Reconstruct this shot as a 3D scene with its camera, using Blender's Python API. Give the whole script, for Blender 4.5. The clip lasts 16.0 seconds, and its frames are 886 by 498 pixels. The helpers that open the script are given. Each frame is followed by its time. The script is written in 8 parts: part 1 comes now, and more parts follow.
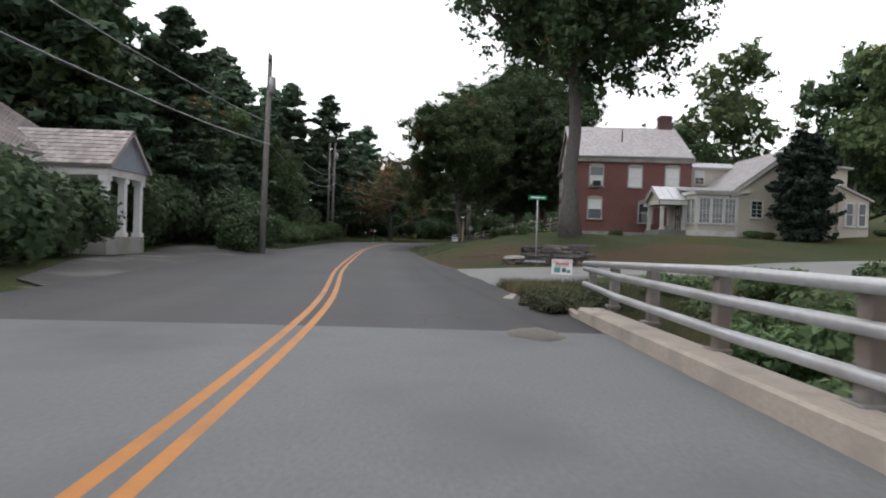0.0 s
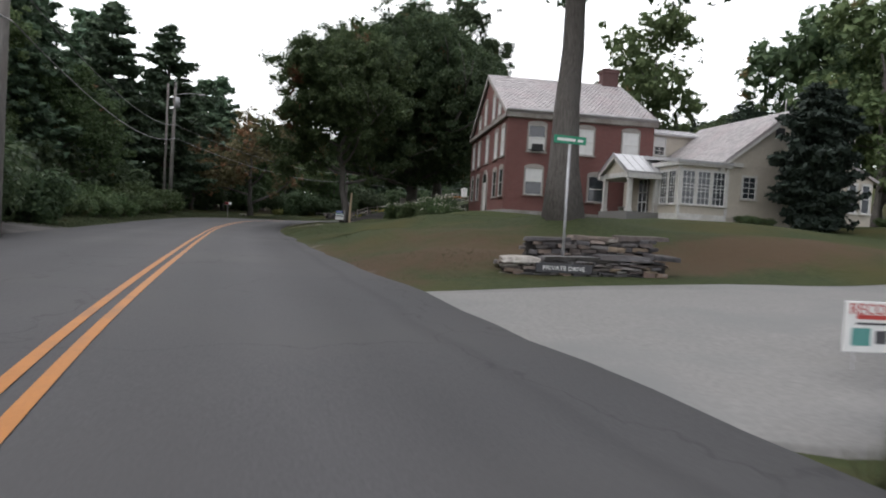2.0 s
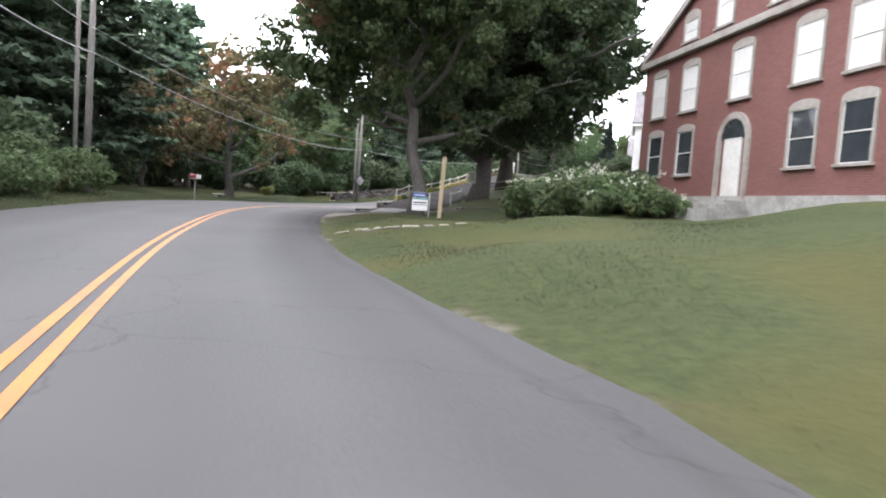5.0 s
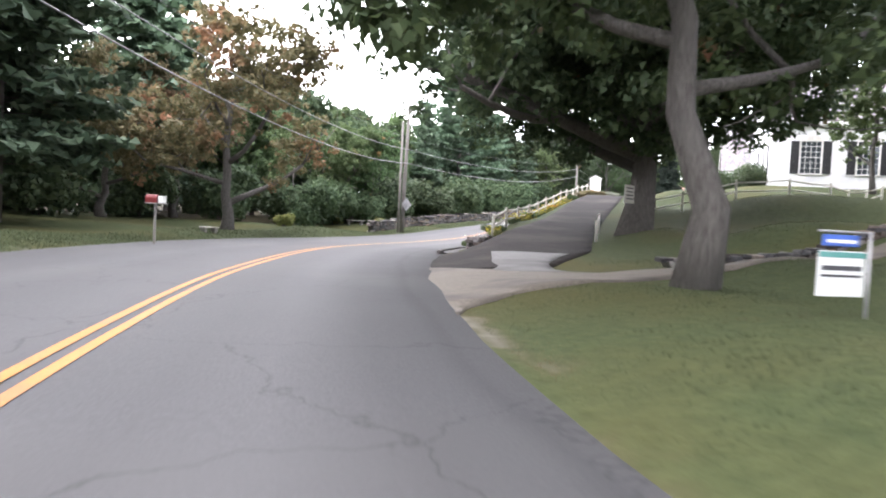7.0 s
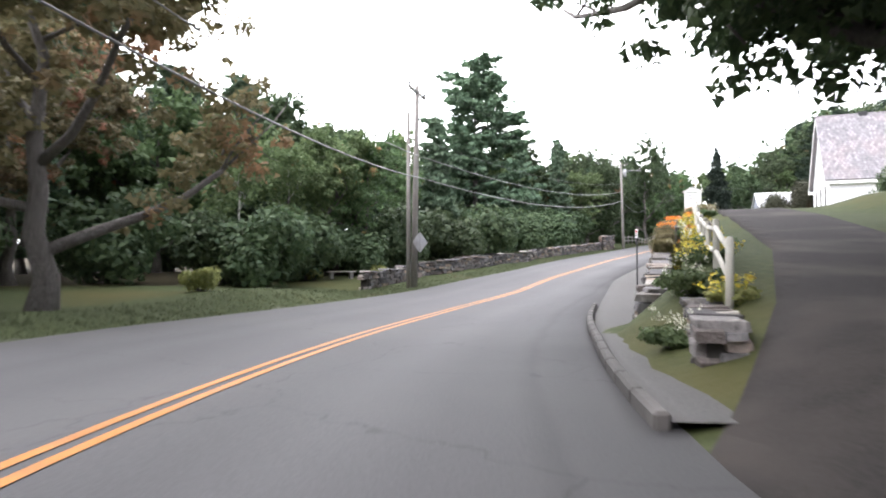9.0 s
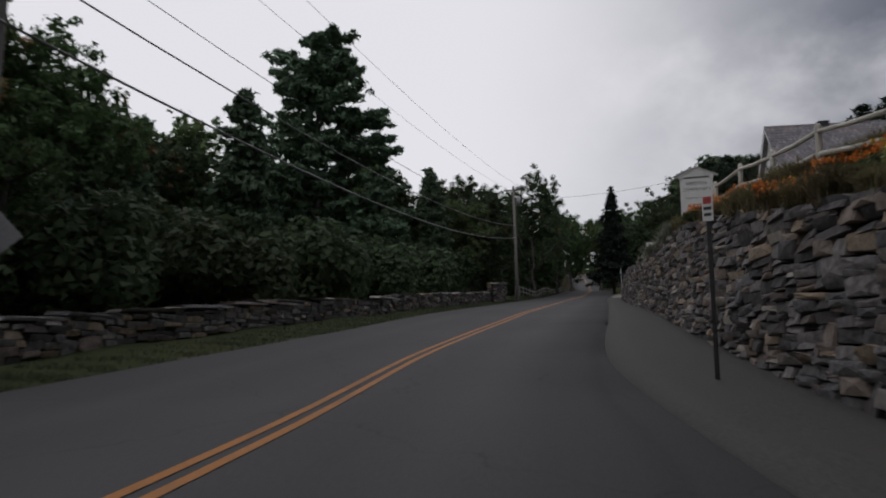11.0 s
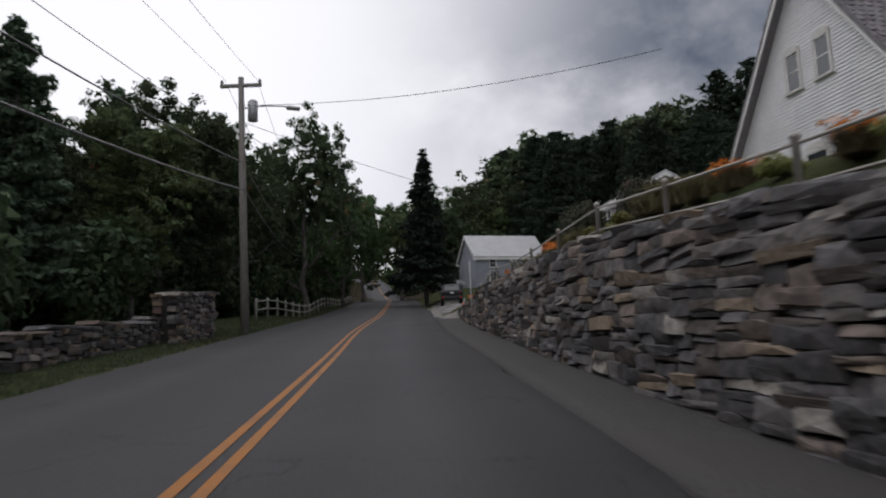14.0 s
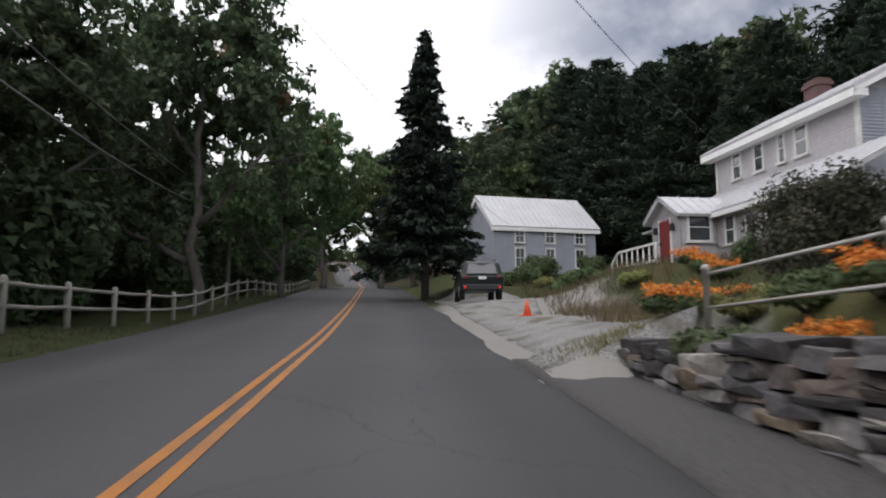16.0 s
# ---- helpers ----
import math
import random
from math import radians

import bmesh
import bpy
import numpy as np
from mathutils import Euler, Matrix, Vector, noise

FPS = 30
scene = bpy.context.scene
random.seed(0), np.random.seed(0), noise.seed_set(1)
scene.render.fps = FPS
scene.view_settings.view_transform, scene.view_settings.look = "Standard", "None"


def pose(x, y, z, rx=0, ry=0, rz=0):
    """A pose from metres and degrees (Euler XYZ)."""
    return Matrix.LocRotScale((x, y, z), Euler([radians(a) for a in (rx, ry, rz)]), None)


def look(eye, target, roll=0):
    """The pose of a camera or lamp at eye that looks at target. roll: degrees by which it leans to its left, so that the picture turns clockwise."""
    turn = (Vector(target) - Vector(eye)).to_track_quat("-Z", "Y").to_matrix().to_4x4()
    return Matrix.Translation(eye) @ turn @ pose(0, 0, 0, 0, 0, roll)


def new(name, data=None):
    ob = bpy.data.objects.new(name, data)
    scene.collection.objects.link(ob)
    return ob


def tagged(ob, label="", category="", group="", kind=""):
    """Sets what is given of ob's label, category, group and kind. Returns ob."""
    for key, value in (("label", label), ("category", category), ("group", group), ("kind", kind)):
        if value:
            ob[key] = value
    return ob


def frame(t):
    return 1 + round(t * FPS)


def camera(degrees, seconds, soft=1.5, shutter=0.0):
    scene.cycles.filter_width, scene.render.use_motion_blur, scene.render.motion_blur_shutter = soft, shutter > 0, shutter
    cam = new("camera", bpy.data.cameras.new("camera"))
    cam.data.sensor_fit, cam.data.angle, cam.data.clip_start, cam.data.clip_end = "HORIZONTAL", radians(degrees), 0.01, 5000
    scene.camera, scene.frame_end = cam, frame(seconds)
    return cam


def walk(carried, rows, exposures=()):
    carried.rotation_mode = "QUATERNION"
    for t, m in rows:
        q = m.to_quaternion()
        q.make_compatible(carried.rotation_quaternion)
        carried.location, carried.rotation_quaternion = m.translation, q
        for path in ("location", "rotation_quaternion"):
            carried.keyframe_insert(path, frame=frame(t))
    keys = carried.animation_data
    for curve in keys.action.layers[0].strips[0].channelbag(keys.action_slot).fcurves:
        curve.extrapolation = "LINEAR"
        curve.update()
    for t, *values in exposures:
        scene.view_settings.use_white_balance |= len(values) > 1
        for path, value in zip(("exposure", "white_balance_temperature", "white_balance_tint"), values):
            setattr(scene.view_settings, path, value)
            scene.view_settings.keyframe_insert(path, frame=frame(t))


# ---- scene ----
cam = camera(68.4, 16.0, soft=1.9, shutter=0.22)
PATH = [
    (0, (-0.100, 0.036, 1.365), (-0.078, 2.035, 1.338), 2.0),
    (0.5, (-0.378, 3.677, 1.368), (-0.243, 5.672, 1.312), 1.8),
    (1, (-0.724, 7.384, 1.402), (-0.452, 9.364, 1.316), 3.1),
    (1.5, (-1.057, 11.094, 1.380), (-0.700, 13.060, 1.292), 3.0),
    (2, (-1.400, 14.936, 1.381), (-0.958, 16.885, 1.306), 3.3),
    (2.5, (-1.739, 18.830, 1.436), (-1.272, 20.774, 1.367), 3.0),
    (3, (-1.926, 22.885, 1.497), (-1.442, 24.824, 1.429), 2.5),
    (3.5, (-2.231, 26.976, 1.543), (-1.702, 28.903, 1.454), 2.9),
    (3.7, (-2.390, 28.627, 1.560), (-1.861, 30.552, 1.446), 2.9),
    (5.8, (-4.279, 48.117, 1.563), (-3.753, 50.042, 1.429), 4.4),
    (6, (-4.272, 49.935, 1.623), (-3.751, 51.862, 1.503), 4.2),
    (6.5, (-4.238, 54.479, 1.711), (-3.735, 56.413, 1.629), 3.9),
    (7, (-4.020, 59.027, 1.797), (-3.535, 60.966, 1.732), 3.0),
    (7.5, (-3.685, 63.773, 1.855), (-3.221, 65.718, 1.811), 2.2),
    (8, (-3.136, 68.543, 1.959), (-2.695, 70.493, 1.943), 1.8),
    (8.5, (-2.281, 73.404, 1.996), (-1.856, 75.358, 2.018), 1.1),
    (8.7, (-1.846, 75.308, 2.024), (-1.410, 77.259, 2.063), 0.6),
    (10.8, (6.623, 97.614, 1.976), (7.452, 99.416, 2.229), -0.1),
    (11, (7.655, 99.128, 2.039), (8.502, 100.922, 2.292), -0.3),
    (11.5, (9.970, 102.853, 2.322), (10.998, 104.549, 2.581), -1.0),
    (12, (12.598, 106.732, 2.701), (13.786, 108.317, 2.975), -0.7),
    (12.5, (15.665, 110.757, 3.138), (16.965, 112.248, 3.437), -1.6),
    (13, (18.940, 115.310, 3.617), (20.279, 116.767, 3.908), -1.6),
    (13.5, (22.534, 120.053, 3.974), (23.891, 121.496, 4.251), -2.3),
    (14, (26.598, 125.114, 4.461), (27.966, 126.550, 4.722), -2.0),
    (14.5, (30.770, 130.482, 4.909), (32.149, 131.909, 5.157), -1.7),
    (15, (35.024, 135.665, 5.342), (36.413, 137.086, 5.575), -1.0),
    (15.5, (39.062, 140.702, 5.690), (40.472, 142.102, 5.913), -0.9),
    (16, (43.111, 145.353, 6.017), (44.534, 146.741, 6.240), -0.3),
]
EXPOSURES = [(0, -2.46, 6300, 12), (3.5, -2.15, 6350, 14), (4.7, -1.05, 6250, 15), (6, -0.24, 6200, 17), (7, -0.28, 6250, 17), (8.6, -0.52, 6250, 16), (9.7, -1.55, 6350, 15), (10.8, -3.86, 6300, 15), (12.5, -3.78, 6300, 15), (14.5, -3.24, 6300, 15), (16, -2.5, 6350, 15)]
walk(cam, [(t, look(eye, target, roll)) for t, eye, target, roll in PATH], EXPOSURES)

# ---- sky and light ----
world = bpy.data.worlds.new("overcast_sky")
scene.world = world
world.use_nodes = True
wn, wl = world.node_tree.nodes, world.node_tree.links
wn.clear()
w_out = wn.new("ShaderNodeOutputWorld")
w_bg = wn.new("ShaderNodeBackground")
w_sky = wn.new("ShaderNodeTexSky")
w_sky.sky_type = "NISHITA"
w_sky.sun_disc = False
w_sky.sun_elevation = radians(48)
w_sky.sun_rotation = radians(250)
w_bg_sky = wn.new("ShaderNodeBackground")
w_bg_sky.inputs["Strength"].default_value = 0.06
w_co = wn.new("ShaderNodeTexCoord")
w_map = wn.new("ShaderNodeMapping")
w_map.inputs["Scale"].default_value = (1.0, 1.0, 1.35)
w_n1 = wn.new("ShaderNodeTexNoise")
w_n1.inputs["Scale"].default_value = 2.9
w_n1.inputs["Detail"].default_value = 6.0
w_n1.inputs["Roughness"].default_value = 0.56
w_n1.inputs["Distortion"].default_value = 0.0
w_ramp = wn.new("ShaderNodeValToRGB")
w_ramp.color_ramp.elements[0].position = 0.36
w_ramp.color_ramp.elements[0].color = (0.62, 0.80, 1.12, 1)
w_ramp.color_ramp.elements[1].position = 0.60
w_ramp.color_ramp.elements[1].color = (5.7, 5.7, 5.78, 1)
w_mid = w_ramp.color_ramp.elements.new(0.47)
w_mid.color = (2.3, 2.42, 2.62, 1)
w_dir = wn.new("ShaderNodeVectorMath")
w_dir.operation = "DOT_PRODUCT"
w_dir.inputs[1].default_value = (-0.78, 0.60, 0.18)
w_rng = wn.new("ShaderNodeMapRange")
w_rng.interpolation_type = "SMOOTHERSTEP"
w_rng.inputs["From Min"].default_value = -0.5
w_rng.inputs["From Max"].default_value = 0.3
w_mix = wn.new("ShaderNodeMix")
w_mix.data_type = "RGBA"
w_mix.inputs[7].default_value = (9.5, 9.5, 9.46, 1)
w_add = wn.new("ShaderNodeAddShader")
wl.new(w_co.outputs["Generated"], w_map.inputs["Vector"])
wl.new(w_map.outputs["Vector"], w_n1.inputs["Vector"])
wl.new(w_n1.outputs["Fac"], w_ramp.inputs["Fac"])
wl.new(w_co.outputs["Generated"], w_dir.inputs[0])
wl.new(w_dir.outputs["Value"], w_rng.inputs["Value"])
wl.new(w_rng.outputs["Result"], w_mix.inputs[0])
wl.new(w_ramp.outputs["Color"], w_mix.inputs[6])
wl.new(w_mix.outputs[2], w_bg.inputs["Color"])
w_bg.inputs["Strength"].default_value = 1.15
wl.new(w_sky.outputs["Color"], w_bg_sky.inputs["Color"])
wl.new(w_bg.outputs["Background"], w_add.inputs[0])
wl.new(w_bg_sky.outputs["Background"], w_add.inputs[1])
wl.new(w_add.outputs["Shader"], w_out.inputs["Surface"])

sun_data = bpy.data.lights.new("sun", "SUN")
sun_data.energy = 0.5
sun_data.angle = radians(25)
sun_data.color = (1.0, 0.97, 0.92)
sun = new("sun", sun_data)
sun.matrix_world = look((-40, 20, 60), (0, 60, 0))


# ---- materials ----
def surf(name, c1, c2, scale=8.0, rough=0.85, bump=0.2, big=0.6, c3=None, metal=0.0, stretch=(1, 1, 1), rand=0.0, spec=0.4, island=0.0, dist=0.02):
    """Two-scale noise between c1 and c2, stains of c3 at the large scale, fine relief."""
    m = bpy.data.materials.new(name)
    m.use_nodes = True
    n, l = m.node_tree.nodes, m.node_tree.links
    b = n["Principled BSDF"]
    co = n.new("ShaderNodeTexCoord")
    mp = n.new("ShaderNodeMapping")
    mp.inputs["Scale"].default_value = stretch
    l.new(co.outputs["Object"], mp.inputs["Vector"])
    fine = n.new("ShaderNodeTexNoise")
    fine.inputs["Scale"].default_value = scale
    fine.inputs["Detail"].default_value = 5.0
    fine.inputs["Roughness"].default_value = 0.65
    l.new(mp.outputs["Vector"], fine.inputs["Vector"])
    mx = n.new("ShaderNodeMix")
    mx.data_type = "RGBA"
    mx.inputs[6].default_value = (*c1, 1)
    mx.inputs[7].default_value = (*c2, 1)
    rg = n.new("ShaderNodeMapRange")
    rg.inputs["From Min"].default_value = 0.3
    rg.inputs["From Max"].default_value = 0.7
    l.new(fine.outputs["Fac"], rg.inputs["Value"])
    l.new(rg.outputs["Result"], mx.inputs[0])
    col = mx.outputs[2]
    large = n.new("ShaderNodeTexNoise")
    large.inputs["Scale"].default_value = big
    large.inputs["Detail"].default_value = 3.0
    l.new(co.outputs["Object"], large.inputs["Vector"])
    if c3 is not None:
        rg2 = n.new("ShaderNodeMapRange")
        rg2.inputs["From Min"].default_value = 0.48
        rg2.inputs["From Max"].default_value = 0.66
        l.new(large.outputs["Fac"], rg2.inputs["Value"])
        mx2 = n.new("ShaderNodeMix")
        mx2.data_type = "RGBA"
        mx2.inputs[7].default_value = (*c3, 1)
        l.new(rg2.outputs["Result"], mx2.inputs[0])
        l.new(col, mx2.inputs[6])
        col = mx2.outputs[2]
    hsv = n.new("ShaderNodeHueSaturation")
    l.new(col, hsv.inputs["Color"])
    rg3 = n.new("ShaderNodeMapRange")
    rg3.inputs["To Min"].default_value = 0.82
    rg3.inputs["To Max"].default_value = 1.18
    l.new(large.outputs["Fac"], rg3.inputs["Value"])
    val = rg3.outputs["Result"]
    for on, src in ((rand, "obj"), (island, "isl")):
        if on:
            info = n.new("ShaderNodeObjectInfo" if src == "obj" else "ShaderNodeNewGeometry")
            r4 = n.new("ShaderNodeMapRange")
            r4.inputs["To Min"].default_value = 1 - on
            r4.inputs["To Max"].default_value = 1 + on
            l.new(info.outputs["Random" if src == "obj" else "Random Per Island"], r4.inputs["Value"])
            mu = n.new("ShaderNodeMath")
            mu.operation = "MULTIPLY"
            l.new(val, mu.inputs[0])
            l.new(r4.outputs["Result"], mu.inputs[1])
            val = mu.outputs[0]
            r5 = n.new("ShaderNodeMapRange")
            r5.inputs["To Min"].default_value = 0.5 - on * 0.08
            r5.inputs["To Max"].default_value = 0.5 + on * 0.08
            l.new(info.outputs["Random" if src == "obj" else "Random Per Island"], r5.inputs["Value"])
            l.new(r5.outputs["Result"], hsv.inputs["Hue"])
    l.new(val, hsv.inputs["Value"])
    l.new(hsv.outputs["Color"], b.inputs["Base Color"])
    b.inputs["Roughness"].default_value = rough
    b.inputs["Metallic"].default_value = metal
    b.inputs["Specular IOR Level"].default_value = spec
    if bump:
        bp = n.new("ShaderNodeBump")
        bp.inputs["Strength"].default_value = bump
        bp.inputs["Distance"].default_value = dist
        l.new(fine.outputs["Fac"], bp.inputs["Height"])
        l.new(bp.outputs["Normal"], b.inputs["Normal"])
    return m


def leafy(name, c1, c2, autumn=None, share=0.0, trans=0.35):
    """Leaves: colour varies leaf by leaf and clump by clump, light passes through."""
    m = bpy.data.materials.new(name)
    m.use_nodes = True
    n, l = m.node_tree.nodes, m.node_tree.links
    b = n["Principled BSDF"]
    out = n["Material Output"]
    geo = n.new("ShaderNodeNewGeometry")
    mx = n.new("ShaderNodeMix")
    mx.data_type = "RGBA"
    mx.inputs[6].default_value = (*c1, 1)
    mx.inputs[7].default_value = (*c2, 1)
    l.new(geo.outputs["Random Per Island"], mx.inputs[0])
    col = mx.outputs[2]
    co = n.new("ShaderNodeTexCoord")
    clump = n.new("ShaderNodeTexNoise")
    clump.inputs["Scale"].default_value = 0.35
    clump.inputs["Detail"].default_value = 3.0
    l.new(co.outputs["Object"], clump.inputs["Vector"])
    if autumn:
        rg = n.new("ShaderNodeMapRange")
        rg.inputs["From Min"].default_value = 0.68 - share * 0.45
        rg.inputs["From Max"].default_value = 0.76 - share * 0.35
        l.new(clump.outputs["Fac"], rg.inputs["Value"])
        m2 = n.new("ShaderNodeMix")
        m2.data_type = "RGBA"
        m2.inputs[7].default_value = (*autumn, 1)
        l.new(rg.outputs["Result"], m2.inputs[0])
        l.new(col, m2.inputs[6])
        col = m2.outputs[2]
    info = n.new("ShaderNodeObjectInfo")
    hsv = n.new("ShaderNodeHueSaturation")
    r1 = n.new("ShaderNodeMapRange")
    r1.inputs["To Min"].default_value = 0.75
    r1.inputs["To Max"].default_value = 1.25
    l.new(info.outputs["Random"], r1.inputs["Value"])
    l.new(r1.outputs["Result"], hsv.inputs["Value"])
    r2 = n.new("ShaderNodeMapRange")
    r2.inputs["To Min"].default_value = 0.485
    r2.inputs["To Max"].default_value = 0.515
    l.new(info.outputs["Random"], r2.inputs["Value"])
    l.new(r2.outputs["Result"], hsv.inputs["Hue"])
    hsv.inputs["Saturation"].default_value = 0.8
    l.new(col, hsv.inputs["Color"])
    l.new(hsv.outputs["Color"], b.inputs["Base Color"])
    b.inputs["Roughness"].default_value = 0.65
    b.inputs["Specular IOR Level"].default_value = 0.25
    tr = n.new("ShaderNodeBsdfTranslucent")
    l.new(hsv.outputs["Color"], tr.inputs["Color"])
    ms = n.new("ShaderNodeMixShader")
    ms.inputs[0].default_value = trans
    l.new(b.outputs["BSDF"], ms.inputs[1])
    l.new(tr.outputs["BSDF"], ms.inputs[2])
    l.new(ms.outputs["Shader"], out.inputs["Surface"])
    return m


def brickwork(name, c1, c2, mortar, w, h, gap=0.012, bump=0.5, offset=0.5):
    """Courses in metres on a wall."""
    m = surf(name, c1, c2, 9.0, 0.85, 0.0, 0.5)
    n, l = m.node_tree.nodes, m.node_tree.links
    b = n["Principled BSDF"]
    co = n.new("ShaderNodeTexCoord")
    sp = n.new("ShaderNodeSeparateXYZ")
    cb = n.new("ShaderNodeCombineXYZ")
    l.new(co.outputs["Object"], sp.inputs[0])
    ad = n.new("ShaderNodeMath")
    ad.operation = "ADD"
    l.new(sp.outputs["X"], ad.inputs[0])
    l.new(sp.outputs["Y"], ad.inputs[1])
    l.new(ad.outputs[0], cb.inputs["X"])
    l.new(sp.outputs["Z"], cb.inputs["Y"])
    br = n.new("ShaderNodeTexBrick")
    br.offset = offset
    br.inputs["Scale"].default_value = 1.0
    br.inputs["Brick Width"].default_value = w
    br.inputs["Row Height"].default_value = h
    br.inputs["Mortar Size"].default_value = gap
    br.inputs["Color1"].default_value = (*c1, 1)
    br.inputs["Color2"].default_value = (*c2, 1)
    br.inputs["Mortar"].default_value = (*mortar, 1)
    l.new(cb.outputs[0], br.inputs["Vector"])
    hsv = [x for x in n if x.bl_idname == "ShaderNodeHueSaturation"][0]
    mx = n.new("ShaderNodeMix")
    mx.data_type = "RGBA"
    mx.inputs[0].default_value = 0.65
    old = hsv.inputs["Color"].links[0].from_socket
    l.new(old, mx.inputs[6])
    l.new(br.outputs["Color"], mx.inputs[7])
    l.new(mx.outputs[2], hsv.inputs["Color"])
    bp = n.new("ShaderNodeBump")
    bp.inputs["Strength"].default_value = bump
    bp.inputs["Distance"].default_value = 0.01
    bp.invert = True
    l.new(br.outputs["Fac"], bp.inputs["Height"])
    l.new(bp.outputs["Normal"], b.inputs["Normal"])
    return m


def glassy(name, tint=(0.03, 0.035, 0.04)):
    m = surf(name, tint, tuple(c * 1.5 for c in tint), 1.5, 0.06, 0.03, 0.8, spec=0.9)
    return m


M_ASPHALT = surf("worn_asphalt", (0.046, 0.045, 0.047), (0.073, 0.071, 0.073), 42.0, 0.8, 0.25, 0.22, (0.064, 0.062, 0.062), stretch=(1, 0.6, 1), dist=0.006)


def worn_road(m):
    """Wheel tracks, a lane seam and fine cracks, by the distance across the road."""
    n, l = m.node_tree.nodes, m.node_tree.links
    hsv = [x for x in n if x.bl_idname == "ShaderNodeHueSaturation"][0]
    at = n.new("ShaderNodeAttribute")
    at.attribute_name = "across"
    co = n.new("ShaderNodeTexCoord")
    wob = n.new("ShaderNodeTexNoise")
    wob.inputs["Scale"].default_value = 0.35
    l.new(co.outputs["Object"], wob.inputs["Vector"])
    ad = n.new("ShaderNodeMath")
    ad.operation = "MULTIPLY_ADD"
    ad.inputs[1].default_value = 0.5
    l.new(wob.outputs["Fac"], ad.inputs[0])
    l.new(at.outputs["Fac"], ad.inputs[2])
    ramp = n.new("ShaderNodeValToRGB")
    mr = n.new("ShaderNodeMapRange")
    mr.inputs["From Min"].default_value = -6.0
    mr.inputs["From Max"].default_value = 6.0
    l.new(ad.outputs[0], mr.inputs["Value"])
    l.new(mr.outputs["Result"], ramp.inputs["Fac"])
    cr = ramp.color_ramp
    cr.elements[0].color = (1.12, 1.1, 1.06, 1)
    cr.elements[1].color = (1.15, 1.12, 1.08, 1)
    for p, v in ((0.19, 1.0), (0.24, 0.88), (0.30, 1.05), (0.36, 0.9), (0.47, 1.08), (0.60, 0.9), (0.66, 1.06), (0.73, 0.88), (0.78, 1.02), (0.80, 0.8), (0.81, 1.04)):
        e = cr.elements.new(p)
        e.color = (v, v, v, 1)
    vor = n.new("ShaderNodeTexVoronoi")
    vor.feature = "DISTANCE_TO_EDGE"
    vor.inputs["Scale"].default_value = 0.28
    vv = n.new("ShaderNodeVectorMath")
    vv.operation = "ADD"
    wob2 = n.new("ShaderNodeTexNoise")
    wob2.inputs["Scale"].default_value = 1.4
    wob2.inputs["Detail"].default_value = 5.0
    l.new(co.outputs["Object"], wob2.inputs["Vector"])
    l.new(co.outputs["Object"], vv.inputs[0])
    l.new(wob2.outputs["Color"], vv.inputs[1])
    l.new(vv.outputs[0], vor.inputs["Vector"])
    ck = n.new("ShaderNodeMapRange")
    ck.inputs["From Max"].default_value = 0.006
    ck.inputs["To Min"].default_value = 0.6
    l.new(vor.outputs["Distance"], ck.inputs["Value"])
    mul = n.new("ShaderNodeMix")
    mul.data_type = "RGBA"
    mul.blend_type = "MULTIPLY"
    mul.inputs[0].default_value = 1.0
    src = hsv.inputs["Color"].links[0].from_socket
    l.new(src, mul.inputs[6])
    l.new(ramp.outputs["Color"], mul.inputs[7])
    mul2 = n.new("ShaderNodeMix")
    mul2.data_type = "RGBA"
    mul2.blend_type = "MULTIPLY"
    mul2.inputs[0].default_value = 1.0
    l.new(mul.outputs[2], mul2.inputs[6])
    l.new(ck.outputs["Result"], mul2.inputs[7])
    l.new(mul2.outputs[2], hsv.inputs["Color"])


worn_road(M_ASPHALT)
M_ASPHALT_DARK = surf("dark_lane_asphalt", (0.042, 0.039, 0.037), (0.075, 0.069, 0.064), 30.0, 0.85, 0.35, 0.5, (0.11, 0.10, 0.095), dist=0.008)
M_PAVEMENT = surf("dusty_grey_pavement", (0.042, 0.04, 0.039), (0.085, 0.081, 0.077), 24.0, 0.88, 0.3, 0.5, (0.06, 0.056, 0.052), dist=0.008)
M_LANE = surf("rough_black_lane_asphalt", (0.015, 0.013, 0.012), (0.032, 0.028, 0.026), 26.0, 0.95, 0.4, 0.45, (0.042, 0.036, 0.032), dist=0.01, spec=0.12)
M_CONCRETE = surf("pale_concrete", (0.165, 0.16, 0.153), (0.24, 0.232, 0.22), 18.0, 0.8, 0.2, 0.4, (0.16, 0.16, 0.155), dist=0.005)
M_DECK = surf("bridge_deck_concrete", (0.10, 0.103, 0.104), (0.15, 0.152, 0.152), 25.0, 0.75, 0.2, 0.35, (0.085, 0.085, 0.086), dist=0.005)
M_KERB = surf("tan_kerb_concrete", (0.27, 0.23, 0.19), (0.36, 0.31, 0.26), 22.0, 0.85, 0.3, 1.1, (0.2, 0.17, 0.15), dist=0.008)
M_APRON = surf("sandy_worn_concrete", (0.10, 0.085, 0.068), (0.165, 0.143, 0.118), 16.0, 0.9, 0.3, 0.7, (0.07, 0.062, 0.055), dist=0.006)
M_PATCH = surf("grey_patching", (0.115, 0.112, 0.108), (0.17, 0.166, 0.16), 16.0, 0.9, 0.3, 0.6, (0.095, 0.09, 0.085), dist=0.006)
